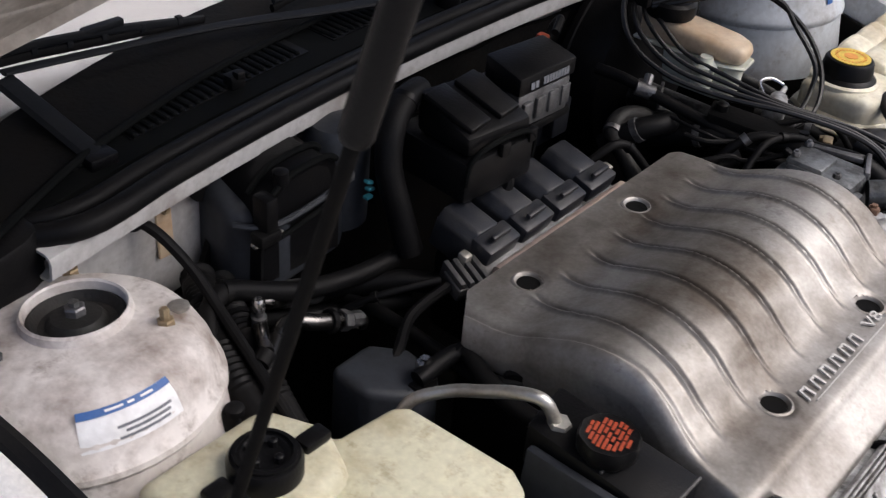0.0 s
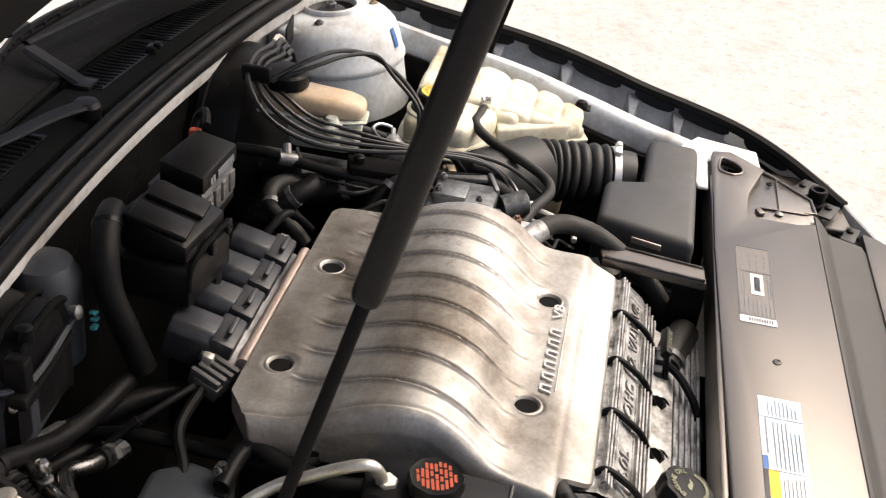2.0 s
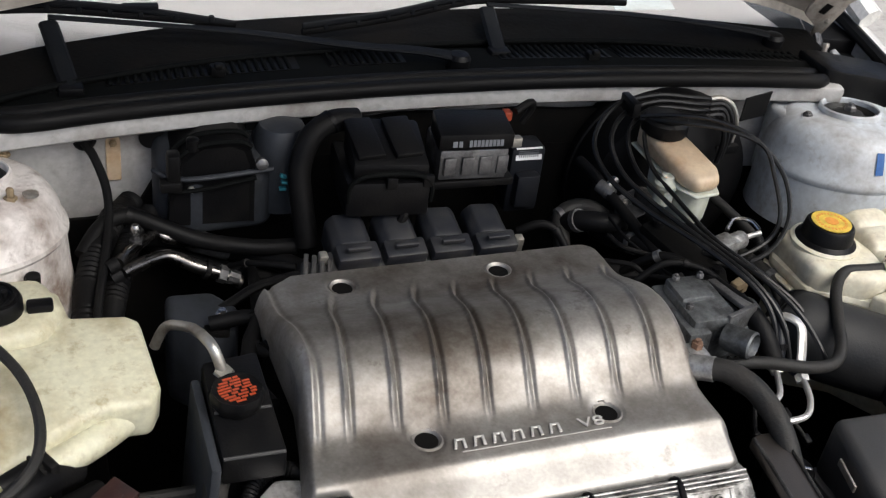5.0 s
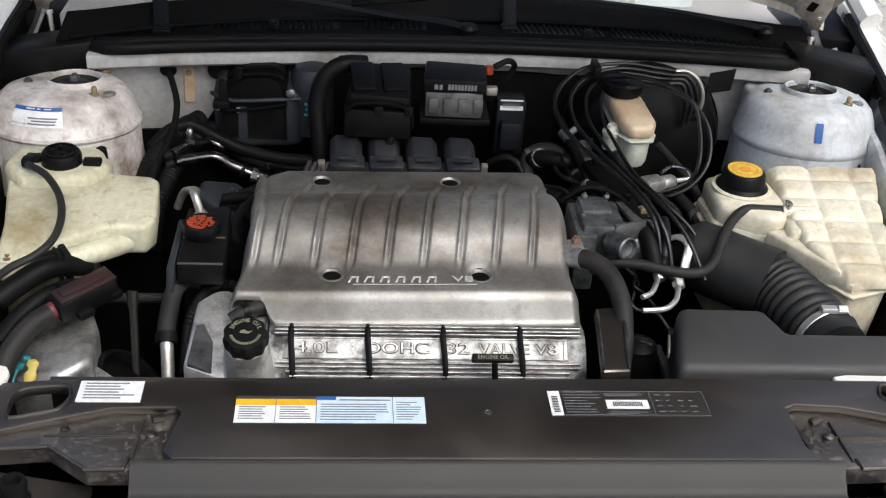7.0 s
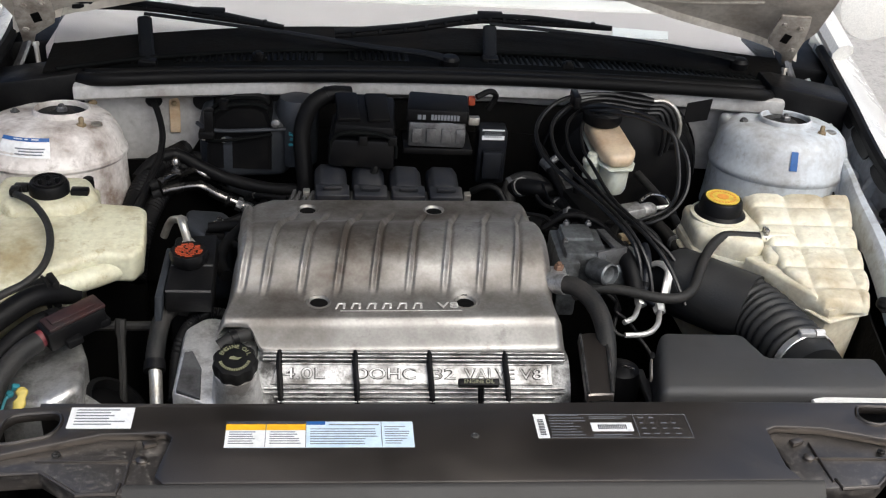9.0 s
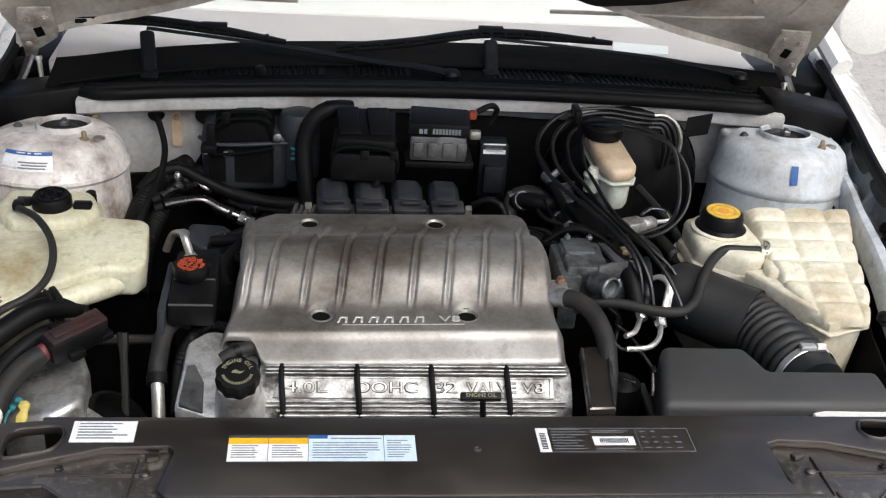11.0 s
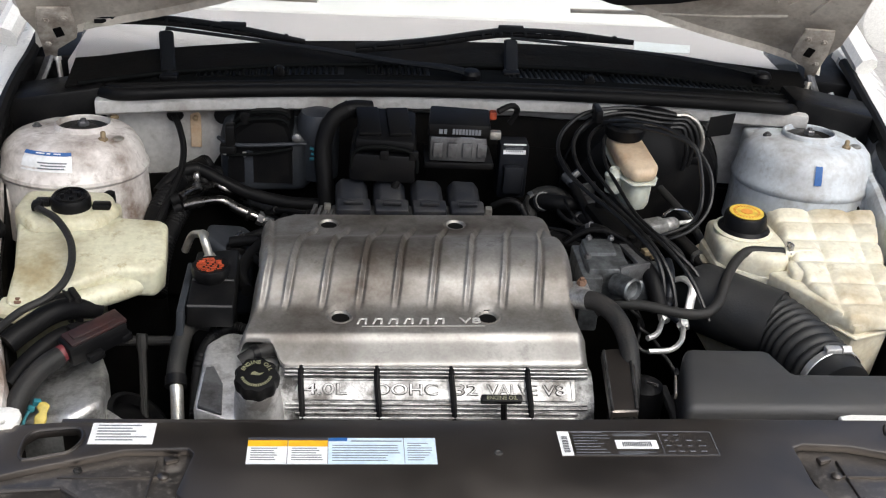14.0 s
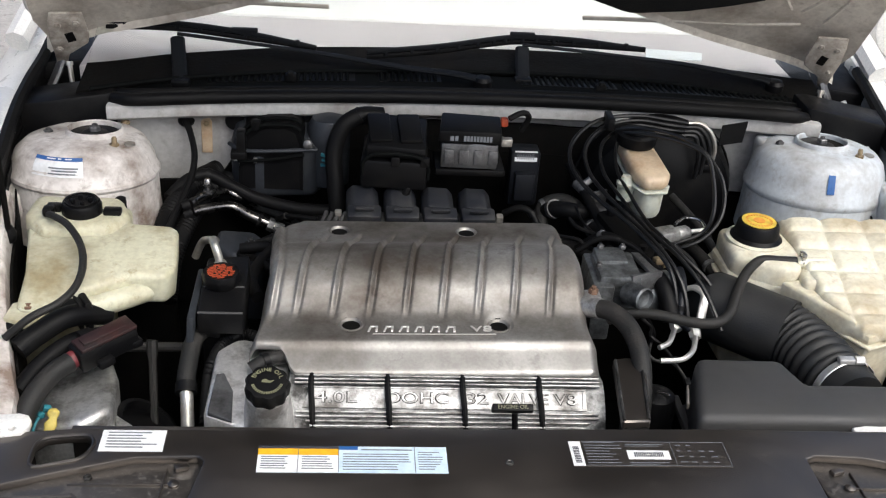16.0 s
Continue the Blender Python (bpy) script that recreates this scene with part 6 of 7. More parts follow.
part("strap", prism([(-0.009, -0.034), (0.009, -0.034), (0.009, 0.022), (0.005, 0.030), (-0.005, 0.030), (-0.009, 0.022)], 0, 0.004, 0.001, 1, pose(-0.438, 0.560, 0.868, 88, 0, 0)), M_AMBER, tg)
part("strap_screw", hexnut((-0.438, 0.556, 0.888), 0.005, 0.004, (88, 0, 0)), M_BRASS, tg)
for x, z in ((-0.391, 0.893), (-0.258, 0.903)):
    g = thing("firewall_grommet", (x, 0.56, z), "black ring grommet in the firewall", "grommet", "firewall grommets")
    part("ring", lathe([(0.010, -0.004), (0.015, -0.004), (0.016, 0.004), (0.011, 0.005)], (x, 0.560, z), (90, 0, 0), 20), M_RUBBER, g)

# ---- left side of the bay ----
wash = thing("washer_reservoir", (-0.56, 0.18, 0.66), "yellowed washer fluid reservoir with a black lobed cap", "washer reservoir")
WP = [(-0.670, 0.305), (-0.52, 0.305), (-0.510, 0.256), (-0.455, 0.250), (-0.442, 0.240), (-0.433, 0.140), (-0.443, 0.117), (-0.492, 0.118), (-0.538, 0.092), (-0.600, 0.050), (-0.628, 0.046), (-0.632, 0.12)]


def wash_z(x, y):
    return 0.834 + 0.020 * min(1, max(0, (y - 0.05) / 0.12))


part("tank", join(prism(WP, 0.799, wash_z, 0.011, 3, taper=0.03), box((-0.60, 0.20, 0.72), (0.12, 0.12, 0.14), 0.02), prism([(-0.66, 0.315), (-0.535, 0.315), (-0.512, 0.262), (-0.535, 0.215), (-0.63, 0.205), (-0.665, 0.25)], 0.80, 0.868, 0.014, 3)), M_WASH, wash)
wc = part("cap", join(lathe([(0.026, 0.866), (0.0285, 0.868), (0.0285, 0.880), (0.026, 0.885), (0.018, 0.886), (0.014, 0.883)], (-0.582, 0.258, 0), n=44), box((-0.538, 0.254, 0.872), (0.026, 0.016, 0.010), 0.003), box((-0.622, 0.262, 0.872), (0.022, 0.018, 0.010), 0.003)), M_BLACK, wash, "black snap cap")
part("cap_ridge", join(*[lathe([(0.0035, 0.882), (0.0035, 0.8885), (0.002, 0.8895)], (-0.582 + 0.012 * math.cos(a), 0.258 + 0.012 * math.sin(a), 0), n=8) for a in (0.3, 1.9, 3.4, 5.0)], lathe([(0.0235, 0.884), (0.0235, 0.888), (0.0205, 0.888), (0.0205, 0.884)], (-0.582, 0.258, 0), n=36, close=False)), M_BLACK, wc)
part("collar", lathe([(0.028, 0.858), (0.031, 0.860), (0.031, 0.865), (0.028, 0.867)], (-0.582, 0.258, 0), n=36), M_WASH, wash)
part("mount_screw", hexnut((-0.612, 0.055, 0.828), 0.007, 0.005), M_RUST, wash)
part("outlet_neck", tube([(-0.460, 0.140, 0.815), (-0.500, 0.106, 0.815), (-0.550, 0.076, 0.814)], 0.0155, 16), M_WASH, wash)
part("fixing_ear", join(prism([(-0.640, 0.030), (-0.606, 0.020), (-0.580, 0.050), (-0.600, 0.075), (-0.636, 0.070)], 0.815, 0.829, 0.004, 2), lathe([(0.0125, 0.826), (0.0125, 0.831), (0.010, 0.832), (0.009, 0.829)], (-0.612, 0.055, 0), n=20)), M_WASH, wash)
wh = thing("washer_hose", (-0.56, 0.1, 0.84), "black washer hose bowed over the reservoir", "hose")
part("hose", tube([(-0.623, 0.232, 0.876), (-0.610, 0.212, 0.883), (-0.586, 0.186, 0.884), (-0.560, 0.142, 0.878), (-0.547, 0.092, 0.872), (-0.549, 0.050, 0.864), (-0.566, 0.022, 0.856), (-0.596, 0.004, 0.846), (-0.628, -0.004, 0.820)], 0.0052, 10), M_HOSE, wh)
part("elbow", box((-0.624, 0.238, 0.878), (0.016, 0.018, 0.014), 0.004), M_BLACK, wh)

ps = thing("power_steering_reservoir", (-0.365, 0.09, 0.70), "black reservoir box with an orange-printed cap", "reservoir")
part("box", prism([(-0.393, 0.030), (-0.331, 0.030), (-0.334, 0.168), (-0.392, 0.160)], 0.808, lambda x, y: 0.842 + 0.010 * (y - 0.03) / 0.12, 0.005), M_BLACK, ps)
part("box_foot", prism([(-0.390, 0.060), (-0.336, 0.060), (-0.338, 0.155), (-0.390, 0.150)], 0.70, 0.808, 0.004), M_BLACK, ps)
part("rim", tube([(-0.391, 0.031, 0.8415), (-0.333, 0.031, 0.8415)], 0.0018, 8, 1), M_GREY, ps)
part("seam", tube([(-0.390, 0.088, 0.8475), (-0.335, 0.088, 0.8475)], 0.0015, 8, 1), M_GREY, ps)
part("side_plate", box((-0.404, 0.085, 0.765), (0.010, 0.13, 0.15), 0.003, (0, 4, 0)), M_CASE, ps, "blue-grey side plate")
pcap = part("cap", lathe([(0.0215, 0.846), (0.0250, 0.852), (0.0258, 0.861), (0.0240, 0.866), (0.0225, 0.8655), (0.012, 0.8658)], (-0.367, 0.098, 0), n=48, wave=lambda a: 1 + 0.022 * math.cos(8 * a)), M_BLACK, ps, "black cap with orange print")
random.seed(12)
strokes = []
for k in range(-4, 5):
    half = math.sqrt(max(0, 0.0185 ** 2 - (k * 0.0042) ** 2))
    q = -half
    while q < half - 0.003:
        w = min(random.uniform(0.006, 0.014), half - q)
        strokes.append(prism([(q, k * 0.0042 - 0.0013), (q + w, k * 0.0042 - 0.0013), (q + w, k * 0.0042 + 0.0013), (q, k * 0.0042 + 0.0013)], 0, 0.0006, 0, m=pose(-0.367, 0.098, 0.8657, 0, 0, 14)))
        q += w + random.uniform(0.0012, 0.0035)
part("print", join(*strokes), M_ORANGE, pcap, "orange warning strokes")
apipe = thing("bent_aluminium_pipe", (-0.38, 0.16, 0.80), "dull bent aluminium pipe beside the reservoir box", "pipe")
part("pipe", tube([(-0.372, 0.142, 0.838), (-0.375, 0.146, 0.858), (-0.381, 0.155, 0.874), (-0.386, 0.176, 0.871), (-0.387, 0.209, 0.852), (-0.392, 0.239, 0.836), (-0.412, 0.265, 0.820), (-0.425, 0.27, 0.79)], 0.0058, 12), M_ZINC, apipe)
part("nut", lathe([(0.010, -0.010), (0.011, -0.006), (0.011, 0.006), (0.009, 0.010)], (-0.372, 0.142, 0.845), (8, 0, 0), 6), M_ZINC, apipe)
for pts, r in (([(-0.449, 0.404, 0.812), (-0.432, 0.430, 0.812), (-0.400, 0.472, 0.803), (-0.382, 0.473, 0.795), (-0.349, 0.485, 0.775), (-0.315, 0.502, 0.750), (-0.281, 0.505, 0.730)], 0.0072), ([(-0.446, 0.402, 0.798), (-0.430, 0.415, 0.797), (-0.389, 0.442, 0.790), (-0.356, 0.433, 0.778), (-0.324, 0.429, 0.765), (-0.300, 0.425, 0.752)], 0.0085)):
    p = thing("bright_metal_pipe", pts[0], "bright bent metal pipe behind the engine", "pipe", "bright pipes")
    part("pipe", tube(pts, r, 14), M_PIPE, p)
    part("end_cap", tube([pts[0], Vector(pts[0]) + Vector((-0.012, -0.004, -0.004))], r + 0.002, 12, 1), M_RUBBER, p)
    e, d = Vector(pts[-2]), (Vector(pts[-2]) - Vector(pts[-3])).normalized()
    part("clamp", tube([e - d * 0.022, e - d * 0.016], r + 0.004, 12, 1), M_RUBBER, p, "black clamp round the pipe")
    part("nut", join(tube([e - d * 0.004, e + d * 0.006], r + 0.003, 6, 1, False), tube([e + d * 0.008, e + d * 0.022], r + 0.0012, 10, 1, False)), M_CASTD, p, "dull plated nut")
valve = thing("service_valve", (-0.425, 0.446, 0.81), "bright service valve cap on a pipe", "valve")
part("stem", lathe([(0.0075, -0.016), (0.0075, -0.006), (0.0045, -0.005), (0.0045, 0.0)], (-0.425, 0.441, 0.825), n=12), M_CASTD, valve)
part("cap", lathe([(0.0050, 0), (0.0066, 0.002), (0.0066, 0.010), (0.0040, 0.014)], (-0.425, 0.441, 0.8255), n=12), M_TUBE, valve)
acc = thing("grey_housing", (-0.36, 0.24, 0.70), "dark blue-grey plastic housing below the hoses", "housing")
part("housing", prism([(-0.402, 0.372), (-0.345, 0.378), (-0.318, 0.345), (-0.328, 0.296), (-0.372, 0.290), (-0.404, 0.325)], 0.66, lambda x, y: 0.786 - 0.10 * (x + 0.40), 0.010, 3), M_CASE, acc)
fit5 = thing("crimped_hose", (-0.43, 0.36, 0.78), "black hose with a crimped metal end", "hose")
part("hose", tube([(-0.42, 0.49, 0.79), (-0.358, 0.492, 0.779), (-0.295, 0.487, 0.757), (-0.237, 0.439, 0.765), (-0.20, 0.40, 0.76)], 0.012, 12), M_RUBBER, fit5)
part("ferrule", tube([(-0.352, 0.492, 0.777), (-0.305, 0.4885, 0.7605)], 0.0145, 12, 1), M_CASTD, fit5)
part("lug", box((-0.352, 0.300, 0.778), (0.03, 0.014, 0.012), 0.003, (0, 6, 0)), M_BLACK, acc)
knob = thing("brass_fitting", (-0.345, 0.30, 0.77), "small bright hex fitting in the shade", "fitting")
part("hex", hexnut((-0.345, 0.305, 0.790), 0.009, 0.010), M_TUBE, knob)

alt = thing("alternator_bracket", (-0.53, 0.0, 0.60), "dull aluminium housing low beside the panel", "housing")
part("housing", join(prism([(-0.590, 0.060), (-0.512, 0.055), (-0.492, 0.0), (-0.486, -0.075), (-0.52, -0.10), (-0.59, -0.09)], 0.62, lambda x, y: 0.745 + 0.02 * (x + 0.59) / 0.1, 0.012, 3)), M_CAST, alt)
part("opening", lathe([(0.045, 0), (0.047, 0.012), (0.040, 0.014), (0.038, 0.0)], (-0.458, -0.03, 0.695), (0, 35, 0), 28), M_BLACK, alt, "dark round opening")
part("tongue", prism([(-0.49, -0.045), (-0.44, -0.09), (-0.48, -0.09)], 0.725, 0.735, 0.002, 1), M_CAST, alt)
fl = thing("fusible_link_box", (-0.51, 0.01, 0.77), "dark reddish fusible link box with a red end", "fuse box")
part("box", join(box((-0.508, 0.008, 0.804), (0.082, 0.036, 0.029), 0.004, (0, -8, 38)), box((-0.535, 0.026, 0.80), (0.018, 0.018, 0.026), 0.003, (0, 0, 38)), box((-0.476, 0.028, 0.800), (0.016, 0.030, 0.012), 0.003, (0, -8, 38)), box((-0.502, -0.016, 0.794), (0.022, 0.012, 0.012), 0.003, (0, -8, 38))), M_BLACK, fl)
part("lid", join(box((-0.507, 0.009, 0.8195), (0.078, 0.032, 0.006), 0.002, (0, -8, 38)), box((-0.509, 0.008, 0.823), (0.060, 0.018, 0.004), 0.0015, (0, -8, 38))), M_MAROON, fl, "dark maroon lid")
part("red_end", lathe([(0.009, -0.010), (0.0120, -0.004), (0.0120, 0.004), (0.009, 0.010)], (-0.544, -0.019, 0.798), (0, 70, 38), 14), M_BOOT, fl, "red terminal boot")
for nm, pts, r, mt, lab in (("battery_cable", [(-0.546, -0.021, 0.796), (-0.564, -0.043, 0.792), (-0.582, -0.08, 0.778), (-0.592, -0.13, 0.75)], 0.0135, M_HOSE, "thick black sleeved battery cable"),
                            ("wiring_harness", [(-0.615, 0.00, 0.80), (-0.595, 0.02, 0.81), (-0.56, 0.05, 0.82), (-0.52, 0.09, 0.80)], 0.015, M_RUBBER, "black taped harness below the reservoir"),
                            ("wiring_harness", [(-0.605, -0.05, 0.77), (-0.585, -0.01, 0.785), (-0.55, 0.03, 0.795), (-0.50, 0.08, 0.775)], 0.012, M_RUBBER, "black taped harness below the reservoir"),
                            ("coolant_hose", [(-0.401, -0.034, 0.762), (-0.402, -0.022, 0.769), (-0.402, -0.005, 0.778), (-0.398, 0.035, 0.795), (-0.385, 0.058, 0.800), (-0.366, 0.062, 0.796)], 0.0122, M_HOSE, "worn black coolant hose beside the filler"),
                            ("corrugated_conduit", [(-0.375, -0.06, 0.73), (-0.375, 0.0, 0.77), (-0.36, 0.045, 0.785), (-0.33, 0.06, 0.79), (-0.30, 0.045, 0.785)], 0.008, M_RUBBER, "thin corrugated conduit round the filler")):
    h = thing(nm, pts[0], lab, "hose" if "hose" in nm else "cable")
    part("hose", tube(pts, ribbed(r - 0.001, 0.0016, 34) if "corr" in nm else r, 12, 18 if "corr" in nm else 6), mt, h)
mp = thing("metal_stub_pipe", (-0.393, -0.09, 0.66), "dull metal stub pipe below the coolant hose", "pipe")
part("pipe", tube([(-0.392, -0.105, 0.66), (-0.3985, -0.045, 0.752), (-0.4005, -0.036, 0.760)], 0.0085, 12, 4), M_ZINC, mp)
part("collar", tube([(-0.4005, -0.036, 0.761), (-0.4015, -0.024, 0.768)], 0.0142, 14, 1), M_BLACK, mp)
el = thing("black_elbow_duct", (-0.58, 0.05, 0.78), "black plastic elbow duct with a ribbed flange", "duct")
part("elbow", join(tube([(-0.640, 0.018, 0.800), (-0.618, 0.044, 0.808), (-0.590, 0.060, 0.811), (-0.548, 0.078, 0.813)], 0.0195, 16), box((-0.547, 0.079, 0.814), (0.010, 0.044, 0.042), 0.003, (0, 0, 30)), box((-0.556, 0.074, 0.813), (0.004, 0.044, 0.042), 0.001, (0, 0, 30))), M_BLACK, el)
rod = thing("upright_rod", (-0.452, 0.03, 0.62), "thin upright steel rod in the dark gap", "rod")
part("rod", tube([(-0.447, -0.03, 0.64), (-0.452, 0.02, 0.72), (-0.455, 0.045, 0.775), (-0.455, 0.05, 0.785)], lambda s: 0.0055 if s < 0.6 else 0.0075, 8), M_HOSE, rod)
rod2 = thing("cross_pipe", (-0.44, 0.08, 0.74), "dark cross pipe with a pale connector", "pipe")
part("pipe", tube([(-0.50, 0.085, 0.75), (-0.40, 0.080, 0.755)], 0.007, 10, 1), M_HOSE, rod2)
tape = thing("taped_connector", (-0.575, -0.075, 0.74), "blue plug with yellow tape on a lead", "connector")
part("tape", tube([(-0.556, -0.082, 0.768), (-0.554, -0.092, 0.762), (-0.558, -0.104, 0.752), (-0.563, -0.116, 0.742)], lambda q: 0.0050 + 0.0028 * math.sin(q * 9.0) ** 2, 10, 6, True, 0.6), M_YTAPE, tape)
part("plug", join(box((-0.564, -0.078, 0.766), (0.010, 0.008, 0.008), 0.002, (10, 20, 20)), box((-0.570, -0.086, 0.762), (0.007, 0.010, 0.006), 0.0015, (0, -15, 40)), tube([(-0.566, -0.084, 0.764), (-0.574, -0.094, 0.758), (-0.578, -0.108, 0.745)], 0.0022, 6)), M_TEAL, tape)


# stickers that bend with the strut towers
def tower_patch(cx, cy, a0, a1, prof, dz, lift, ox=0.0, oy=0.0):
    rows = []
    for i in range(13):
        a = radians(a0 + (a1 - a0) * i / 12)
        rows.append([(cx + ox + (r + lift) * math.cos(a), cy + oy + (r + lift) * math.sin(a), z + dz + lift * 0.7) for r, z in prof])
    return lean(thicken(sweep(rows), 0.0004), cx, cy, dz)


LAB = [(0.094, 0.8985), (0.1035, 0.887), (0.107, 0.8775), (0.1088, 0.872)]
tl = thing("tower_label", (-0.63, 0.35, 0.87), "white printed sticker with a blue edge on the strut tower", "label")
part("sheet", tower_patch(-0.6, 0.455, -79, -122, LAB, 0, 0.0014, -0.0155, -0.0115), M_LABEL, tl)
part("blue_edge", tower_patch(-0.6, 0.455, -79, -122, [(0.094, 0.8985), (0.0980, 0.8940)], 0, 0.0022, -0.0155, -0.0115), M_BLUE, tl)
for a0, a1 in ((-88, -94), (-97, -100), (-102, -110)):
    part("print", tower_patch(-0.6, 0.455, a0, a1, [(0.0953, 0.8970), (0.0965, 0.8957)], 0, 0.0030, -0.0155, -0.0115), M_LABEL, tl)
for k in range(3):
    part("print", tower_patch(-0.6, 0.455, -83 - k, -107 + 3 * (k % 2), [(0.1040 + 0.0012 * k, 0.8855 - 0.0042 * k), (0.1046 + 0.0012 * k, 0.8835 - 0.0042 * k)], 0, 0.0022, -0.0155, -0.0115), M_INK, tl)
tr = thing("tower_label", (0.59, 0.35, 0.87), "small blue sticker on the strut tower", "label")
part("sheet", tower_patch(0.592, 0.465, -97, -103, [(0.1035, 0.887), (0.107, 0.8775), (0.110, 0.868), (0.1125, 0.857)], 0.017, 0.0012), M_BLUE, tr)

# ---- wipers on the cowl and glass ----
for arm, blade, post in (([(0.03, 0.612, 0.962), (-0.02, 0.628, 0.966), (-0.11, 0.652, 0.966), (-0.25, 0.690, 0.972), (-0.385, 0.694, 0.985), (-0.50, 0.695, 0.996)], [(-0.62, 0.690, 1.006), (-0.50, 0.704, 1.002), (-0.385, 0.706, 0.990), (-0.26, 0.708, 0.976)], ((-0.500, 0.694, 0.988), (-0.482, 0.585, 0.948))),
                         ([(0.56, 0.640, 0.966), (0.53, 0.650, 0.972), (0.41, 0.684, 0.980), (0.27, 0.712, 0.984), (0.112, 0.730, 0.990)], [(-0.17, 0.700, 0.966), (-0.044, 0.715, 0.976), (0.06, 0.734, 0.988), (0.112, 0.739, 0.992), (0.206, 0.735, 0.992), (0.338, 0.723, 0.992)], ((0.112, 0.728, 0.984), (0.106, 0.650, 0.950)))):
    w = thing("windshield_wiper", arm[0], "black windshield wiper resting at the cowl", "wiper", "wipers")
    part("arm", tube(arm, lambda s: 0.013 - 0.007 * min(1, s * 1.4), 10, 8, True, 0.45), M_WIPER, w)
    part("pivot_cap", lathe([(0.016, -0.02), (0.017, 0.0), (0.013, 0.006), (0.005, 0.008)], arm[0], n=18), M_BLACK, w)
    bld = part("blade", tube(blade, 0.0034, 8, 6, True, 1.5), M_RUBBER, w, "thin black rubber blade")
    part("blade_frame", tube([(x, y - 0.002, z + 0.010) for x, y, z in blade[:-1]] + [blade[-1]], 0.0030, 8, 6, True, 1.6), M_WIPER, bld, "faded black frame over the blade")
    run = glide([Vector(p) for p in blade], 6)
    for k in range(2, len(run) - 1, 2):
        p = run[k]
        part("blade_claw", box((p[0], p[1] - 0.001, p[2] + 0.005), (0.007, 0.007, 0.010), 0.0015), M_WIPER, bld)
    m = blade[len(blade) // 2]
    part("blade_bridge", box((m[0], m[1], m[2] + 0.014), (0.046, 0.010, 0.008), 0.002), M_WIPER, bld)
    part("link", tube([post[0], post[1]], 0.0125, 8, 1, True, 0.45), M_WIPER, w)
    part("link_foot", box(post[1], (0.03, 0.022, 0.012), 0.003), M_BLACK, w)
for x in (-0.30, 0.24):
    nz = thing("washer_nozzle", (x, 0.62, 0.96), "black washer nozzle on the cowl", "nozzle", "nozzles")
    part("nozzle", join(box((x, lip_y(x) + 0.075, 0.954), (0.020, 0.016, 0.016), 0.004), box((x, lip_y(x) + 0.068, 0.963), (0.010, 0.010, 0.008), 0.002)), M_BLACK, nz)

ch = thing("breather_hose", (-0.30, 0.25, 0.76), "black breather hose plugged into the engine cover's side", "hose")
part("hose", tube([(-0.285, 0.46, 0.752), (-0.287, 0.415, 0.764), (-0.298, 0.337, 0.772), (-0.312, 0.285, 0.784), (-0.320, 0.245, 0.797), (-0.306, 0.225, 0.800), (-0.292, 0.236, 0.800)], 0.0075, 12), M_RUBBER, ch)
part("plug", tube([(-0.312, 0.226, 0.801), (-0.288, 0.240, 0.802)], 0.012, 12, 1), M_RUBBER, ch)

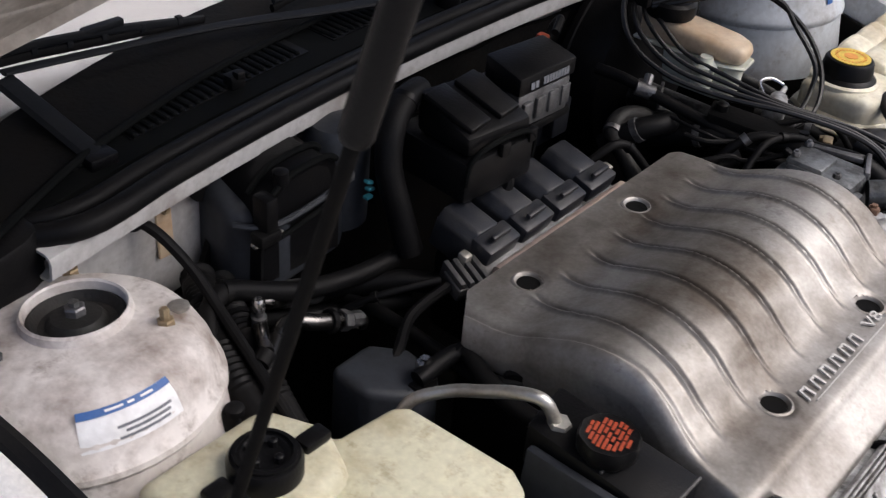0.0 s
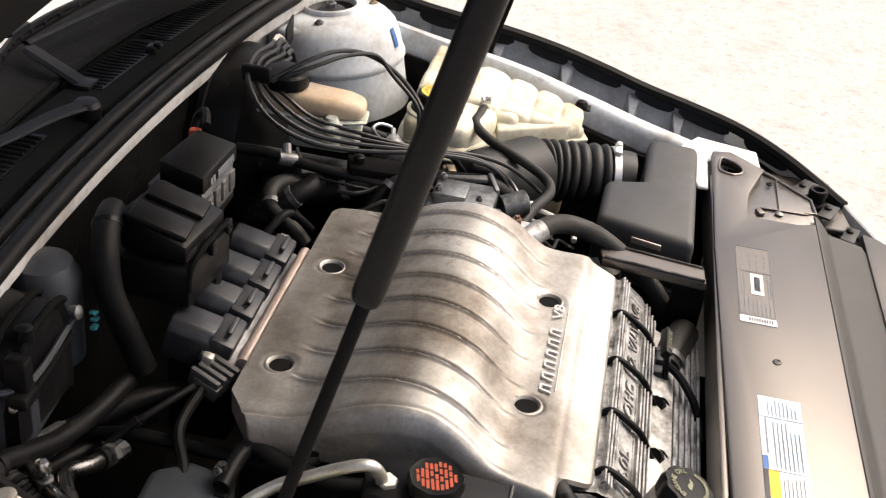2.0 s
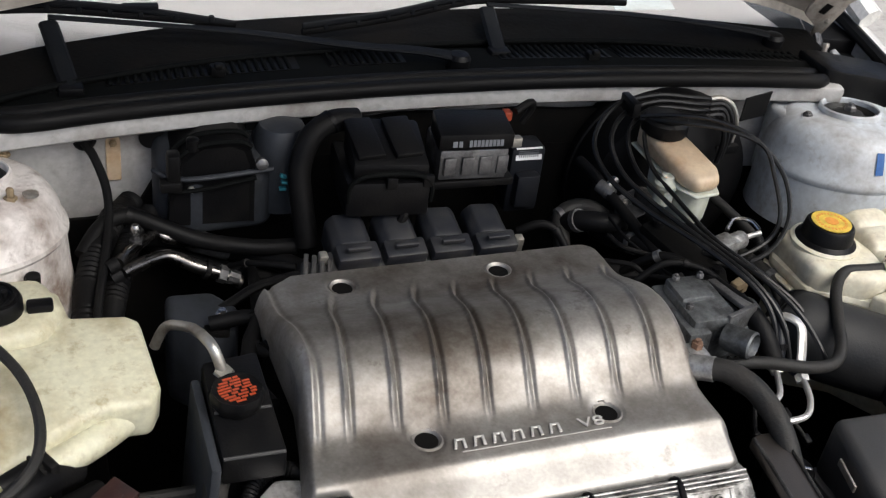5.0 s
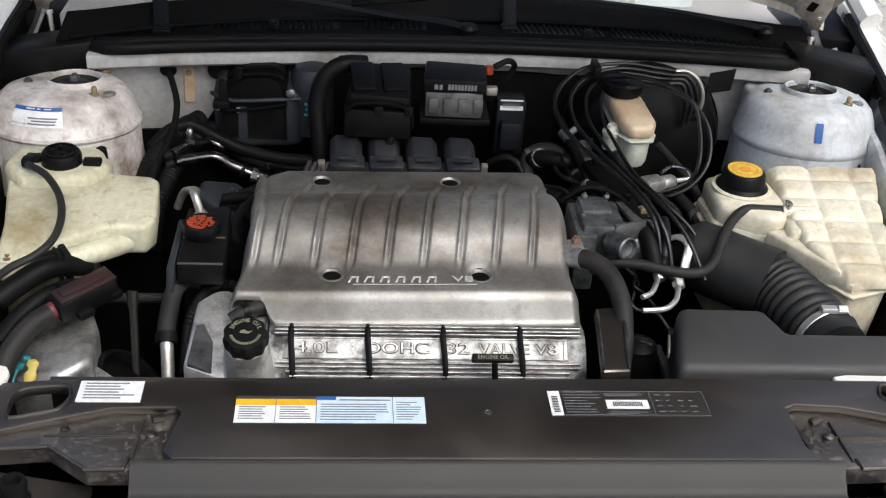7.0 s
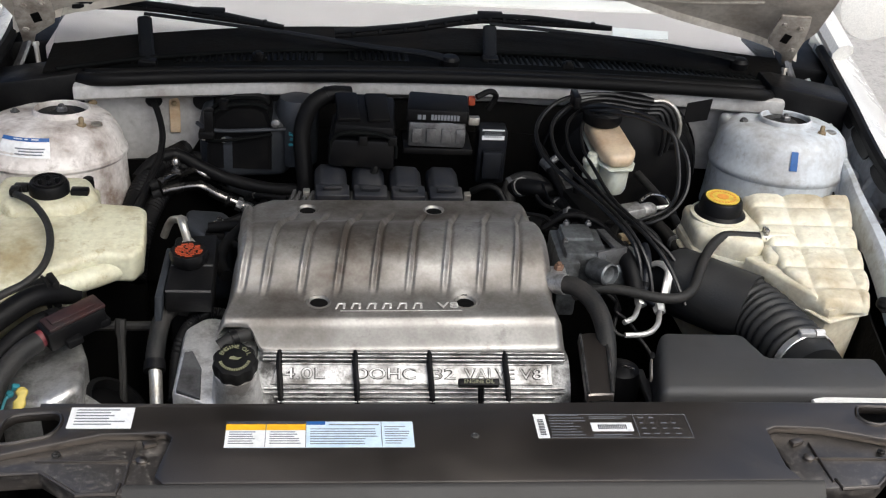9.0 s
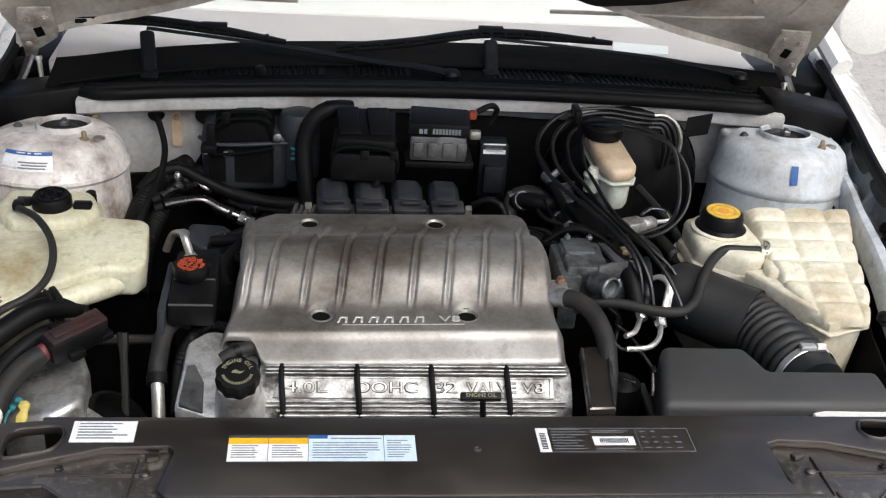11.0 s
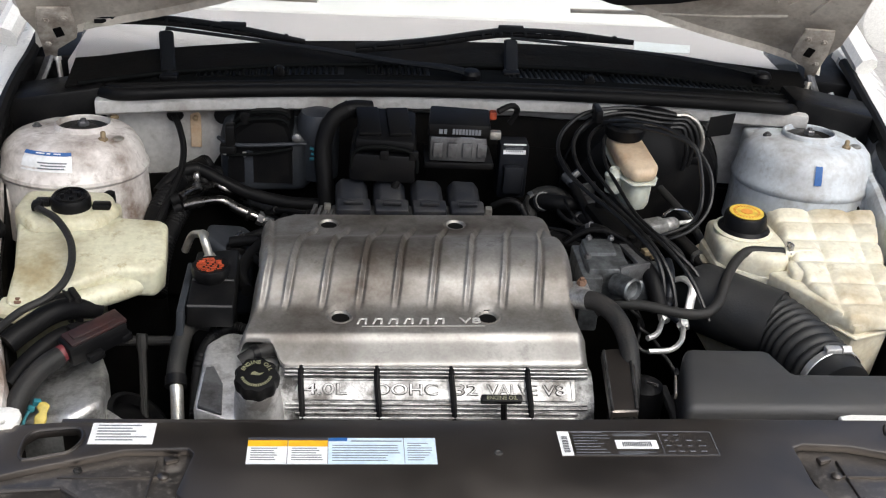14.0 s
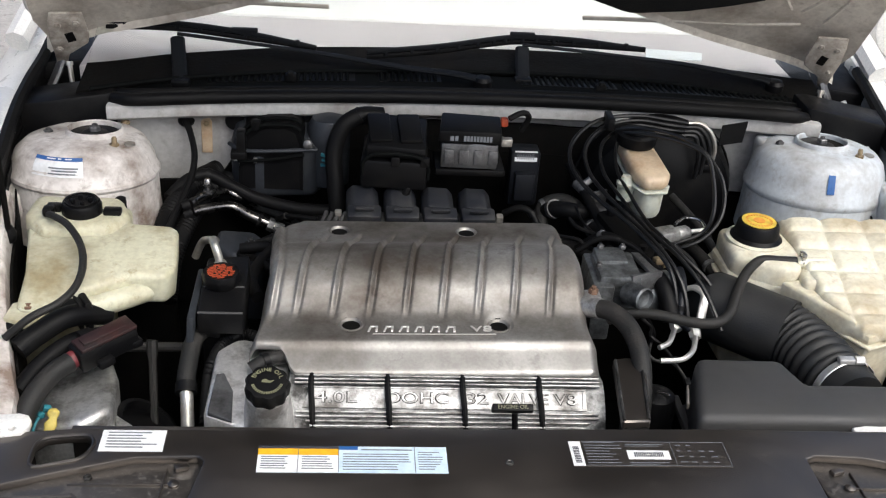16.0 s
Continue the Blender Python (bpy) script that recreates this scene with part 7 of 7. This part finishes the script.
# ---- hoses and lines round the brake reservoir and firewall ----
for nm, pts, r, mt, lab in (("firewall_harness", [(-0.487, 0.435, 0.805), (-0.462, 0.468, 0.822), (-0.430, 0.484, 0.826), (-0.388, 0.478, 0.808), (-0.342, 0.470, 0.790), (-0.278, 0.460, 0.780), (-0.225, 0.452, 0.782)], 0.0105, M_RUBBER, "thick black taped harness across the firewall"),
                            ("vacuum_hose", [(0.170, 0.475, 0.868), (0.176, 0.440, 0.866), (0.182, 0.405, 0.858), (0.193, 0.349, 0.846), (0.201, 0.281, 0.834), (0.212, 0.225, 0.82)], 0.0075, M_RUBBER, "black vacuum hose running forward from the firewall"),
                            ("booster_pipe", [(0.330, 0.400, 0.852), (0.350, 0.358, 0.840), (0.371, 0.314, 0.822), (0.385, 0.275, 0.80)], 0.0068, M_HOSE, "dull black pipe beside the brake booster"),
                            ("elbow_hose", [(0.112, 0.36, 0.775), (0.117, 0.385, 0.800), (0.122, 0.410, 0.822), (0.147, 0.415, 0.832), (0.172, 0.400, 0.830), (0.190, 0.372, 0.81)], 0.0115, M_HOSE, "worn black elbow hose behind the coils"),
                            ("fuel_line", [(0.287, 0.172, 0.842), (0.284, 0.140, 0.838), (0.278, 0.112, 0.814), (0.274, 0.102, 0.792)], 0.0068, M_NAVY, "dark blue-black line down to a steel fitting"),
                            ("fuel_line", [(0.262, 0.195, 0.832), (0.256, 0.150, 0.834), (0.262, 0.108, 0.812), (0.292, 0.086, 0.792)], 0.0060, M_NAVY, "dark blue-black line down to a steel fitting"),
                            ("vacuum_line", [(0.246, 0.258, 0.85), (0.268, 0.235, 0.858), (0.292, 0.222, 0.852), (0.318, 0.205, 0.835), (0.33, 0.18, 0.80)], 0.0042, M_RUBBER, "thin black line over the throttle"),
                            ("vacuum_line", [(0.150, 0.245, 0.83), (0.178, 0.242, 0.853), (0.205, 0.232, 0.858), (0.232, 0.214, 0.852), (0.250, 0.19, 0.835)], 0.0045, M_RUBBER, "thin black line over the throttle"),
                            ("coil_lead", [(0.055, 0.395, 0.815), (0.078, 0.382, 0.832), (0.098, 0.372, 0.826), (0.112, 0.352, 0.80)], 0.0055, M_RUBBER, "short black lead at the end of the coils"),
                            ("sensor_lead", [(-0.245, 0.372, 0.806), (-0.275, 0.392, 0.800), (-0.298, 0.412, 0.79), (-0.315, 0.436, 0.77)], 0.0040, M_RUBBER, "thin black lead behind the coils")):
    h = thing(nm, pts[0], lab, "hose" if "hose" in nm or "pipe" in nm else "cable")
    part("hose", tube(pts, r, 12), mt, h)
    p, q = Vector(pts[2]), Vector(pts[3])
    d = (q - p).normalized()
    part("clamp", tube([p - d * 0.0035, p + d * 0.0035], r + 0.0016, 14, 1), M_CASTD if "hose" in nm else M_BLACK, h)
tee = thing("vacuum_tee", (0.18, 0.411, 0.84), "small grey plastic tee on a vacuum hose", "fitting")
part("tee", join(tube([(0.174, 0.418, 0.862), (0.186, 0.398, 0.857)], 0.0092, 12, 1), tube([(0.181, 0.408, 0.862), (0.196, 0.414, 0.872)], 0.006, 10, 1)), M_CASTD, tee)
bk = thing("cable_bracket", (0.21, 0.40, 0.82), "dull folded steel cable bracket", "bracket")
part("plate", join(box((0.208, 0.400, 0.845), (0.034, 0.004, 0.026), 0.001, (0, 0, 25)), box((0.213, 0.388, 0.834), (0.034, 0.026, 0.004), 0.001, (0, 0, 25))), M_CASTD, bk)
part("screw", hexnut((0.205, 0.397, 0.846), 0.005, 0.004, (90, 0, 25)), M_ZINC, bk)

# ---- loose wires between the relay boxes, the coils and the throttle ----
random.seed(31)
for lab, group_pts in (("tangle of thin black wires behind the throttle", [((0.150, 0.330, 0.842), (0.235, 0.250, 0.846)), ((0.165, 0.360, 0.848), (0.215, 0.200, 0.838)), ((0.205, 0.330, 0.850), (0.262, 0.180, 0.836)), ((0.125, 0.300, 0.826), (0.190, 0.215, 0.850)), ((0.240, 0.300, 0.840), (0.275, 0.160, 0.815))]),
                       ("tangle of thin black wires below the steel lines", [((0.215, 0.120, 0.800), (0.262, 0.050, 0.765)), ((0.235, 0.130, 0.790), (0.215, 0.030, 0.755)), ((0.200, 0.080, 0.790), (0.275, 0.020, 0.750))])):
    loom = thing("wire_tangle", group_pts[0][0], lab, "wires", "wire tangles")
    for a, b in group_pts:
        a, b = Vector(a), Vector(b)
        pts = [a]
        for q in (0.25, 0.5, 0.75):
            pts.append(a.lerp(b, q) + Vector((random.uniform(-0.012, 0.012), random.uniform(-0.008, 0.004), random.uniform(-0.012, 0.010))))
        pts.append(b)
        w = part("wire", tube([tuple(p) for p in pts], random.choice((0.0021, 0.0026, 0.0032)), 8), random.choice((M_RUBBER, M_BLACK, M_HOSE)), loom)
        part("plug", box(tuple(b), (0.009, 0.013, 0.008), 0.002, (20, 0, random.uniform(-30, 30))), M_BLACK, w)
# stub of hose behind the oil filler
stub = thing("breather_stub", (-0.285, -0.010, 0.79), "short black breather stub behind the oil filler cap", "hose")
part("hose", tube([(-0.318, -0.030, 0.796), (-0.300, -0.022, 0.804), (-0.280, -0.012, 0.804), (-0.262, 0.000, 0.795)], 0.0095, 12), M_HOSE, stub)
part("collar", tube([(-0.303, -0.0235, 0.8035), (-0.296, -0.020, 0.8045)], 0.0118, 14, 1), M_BLACK, stub)
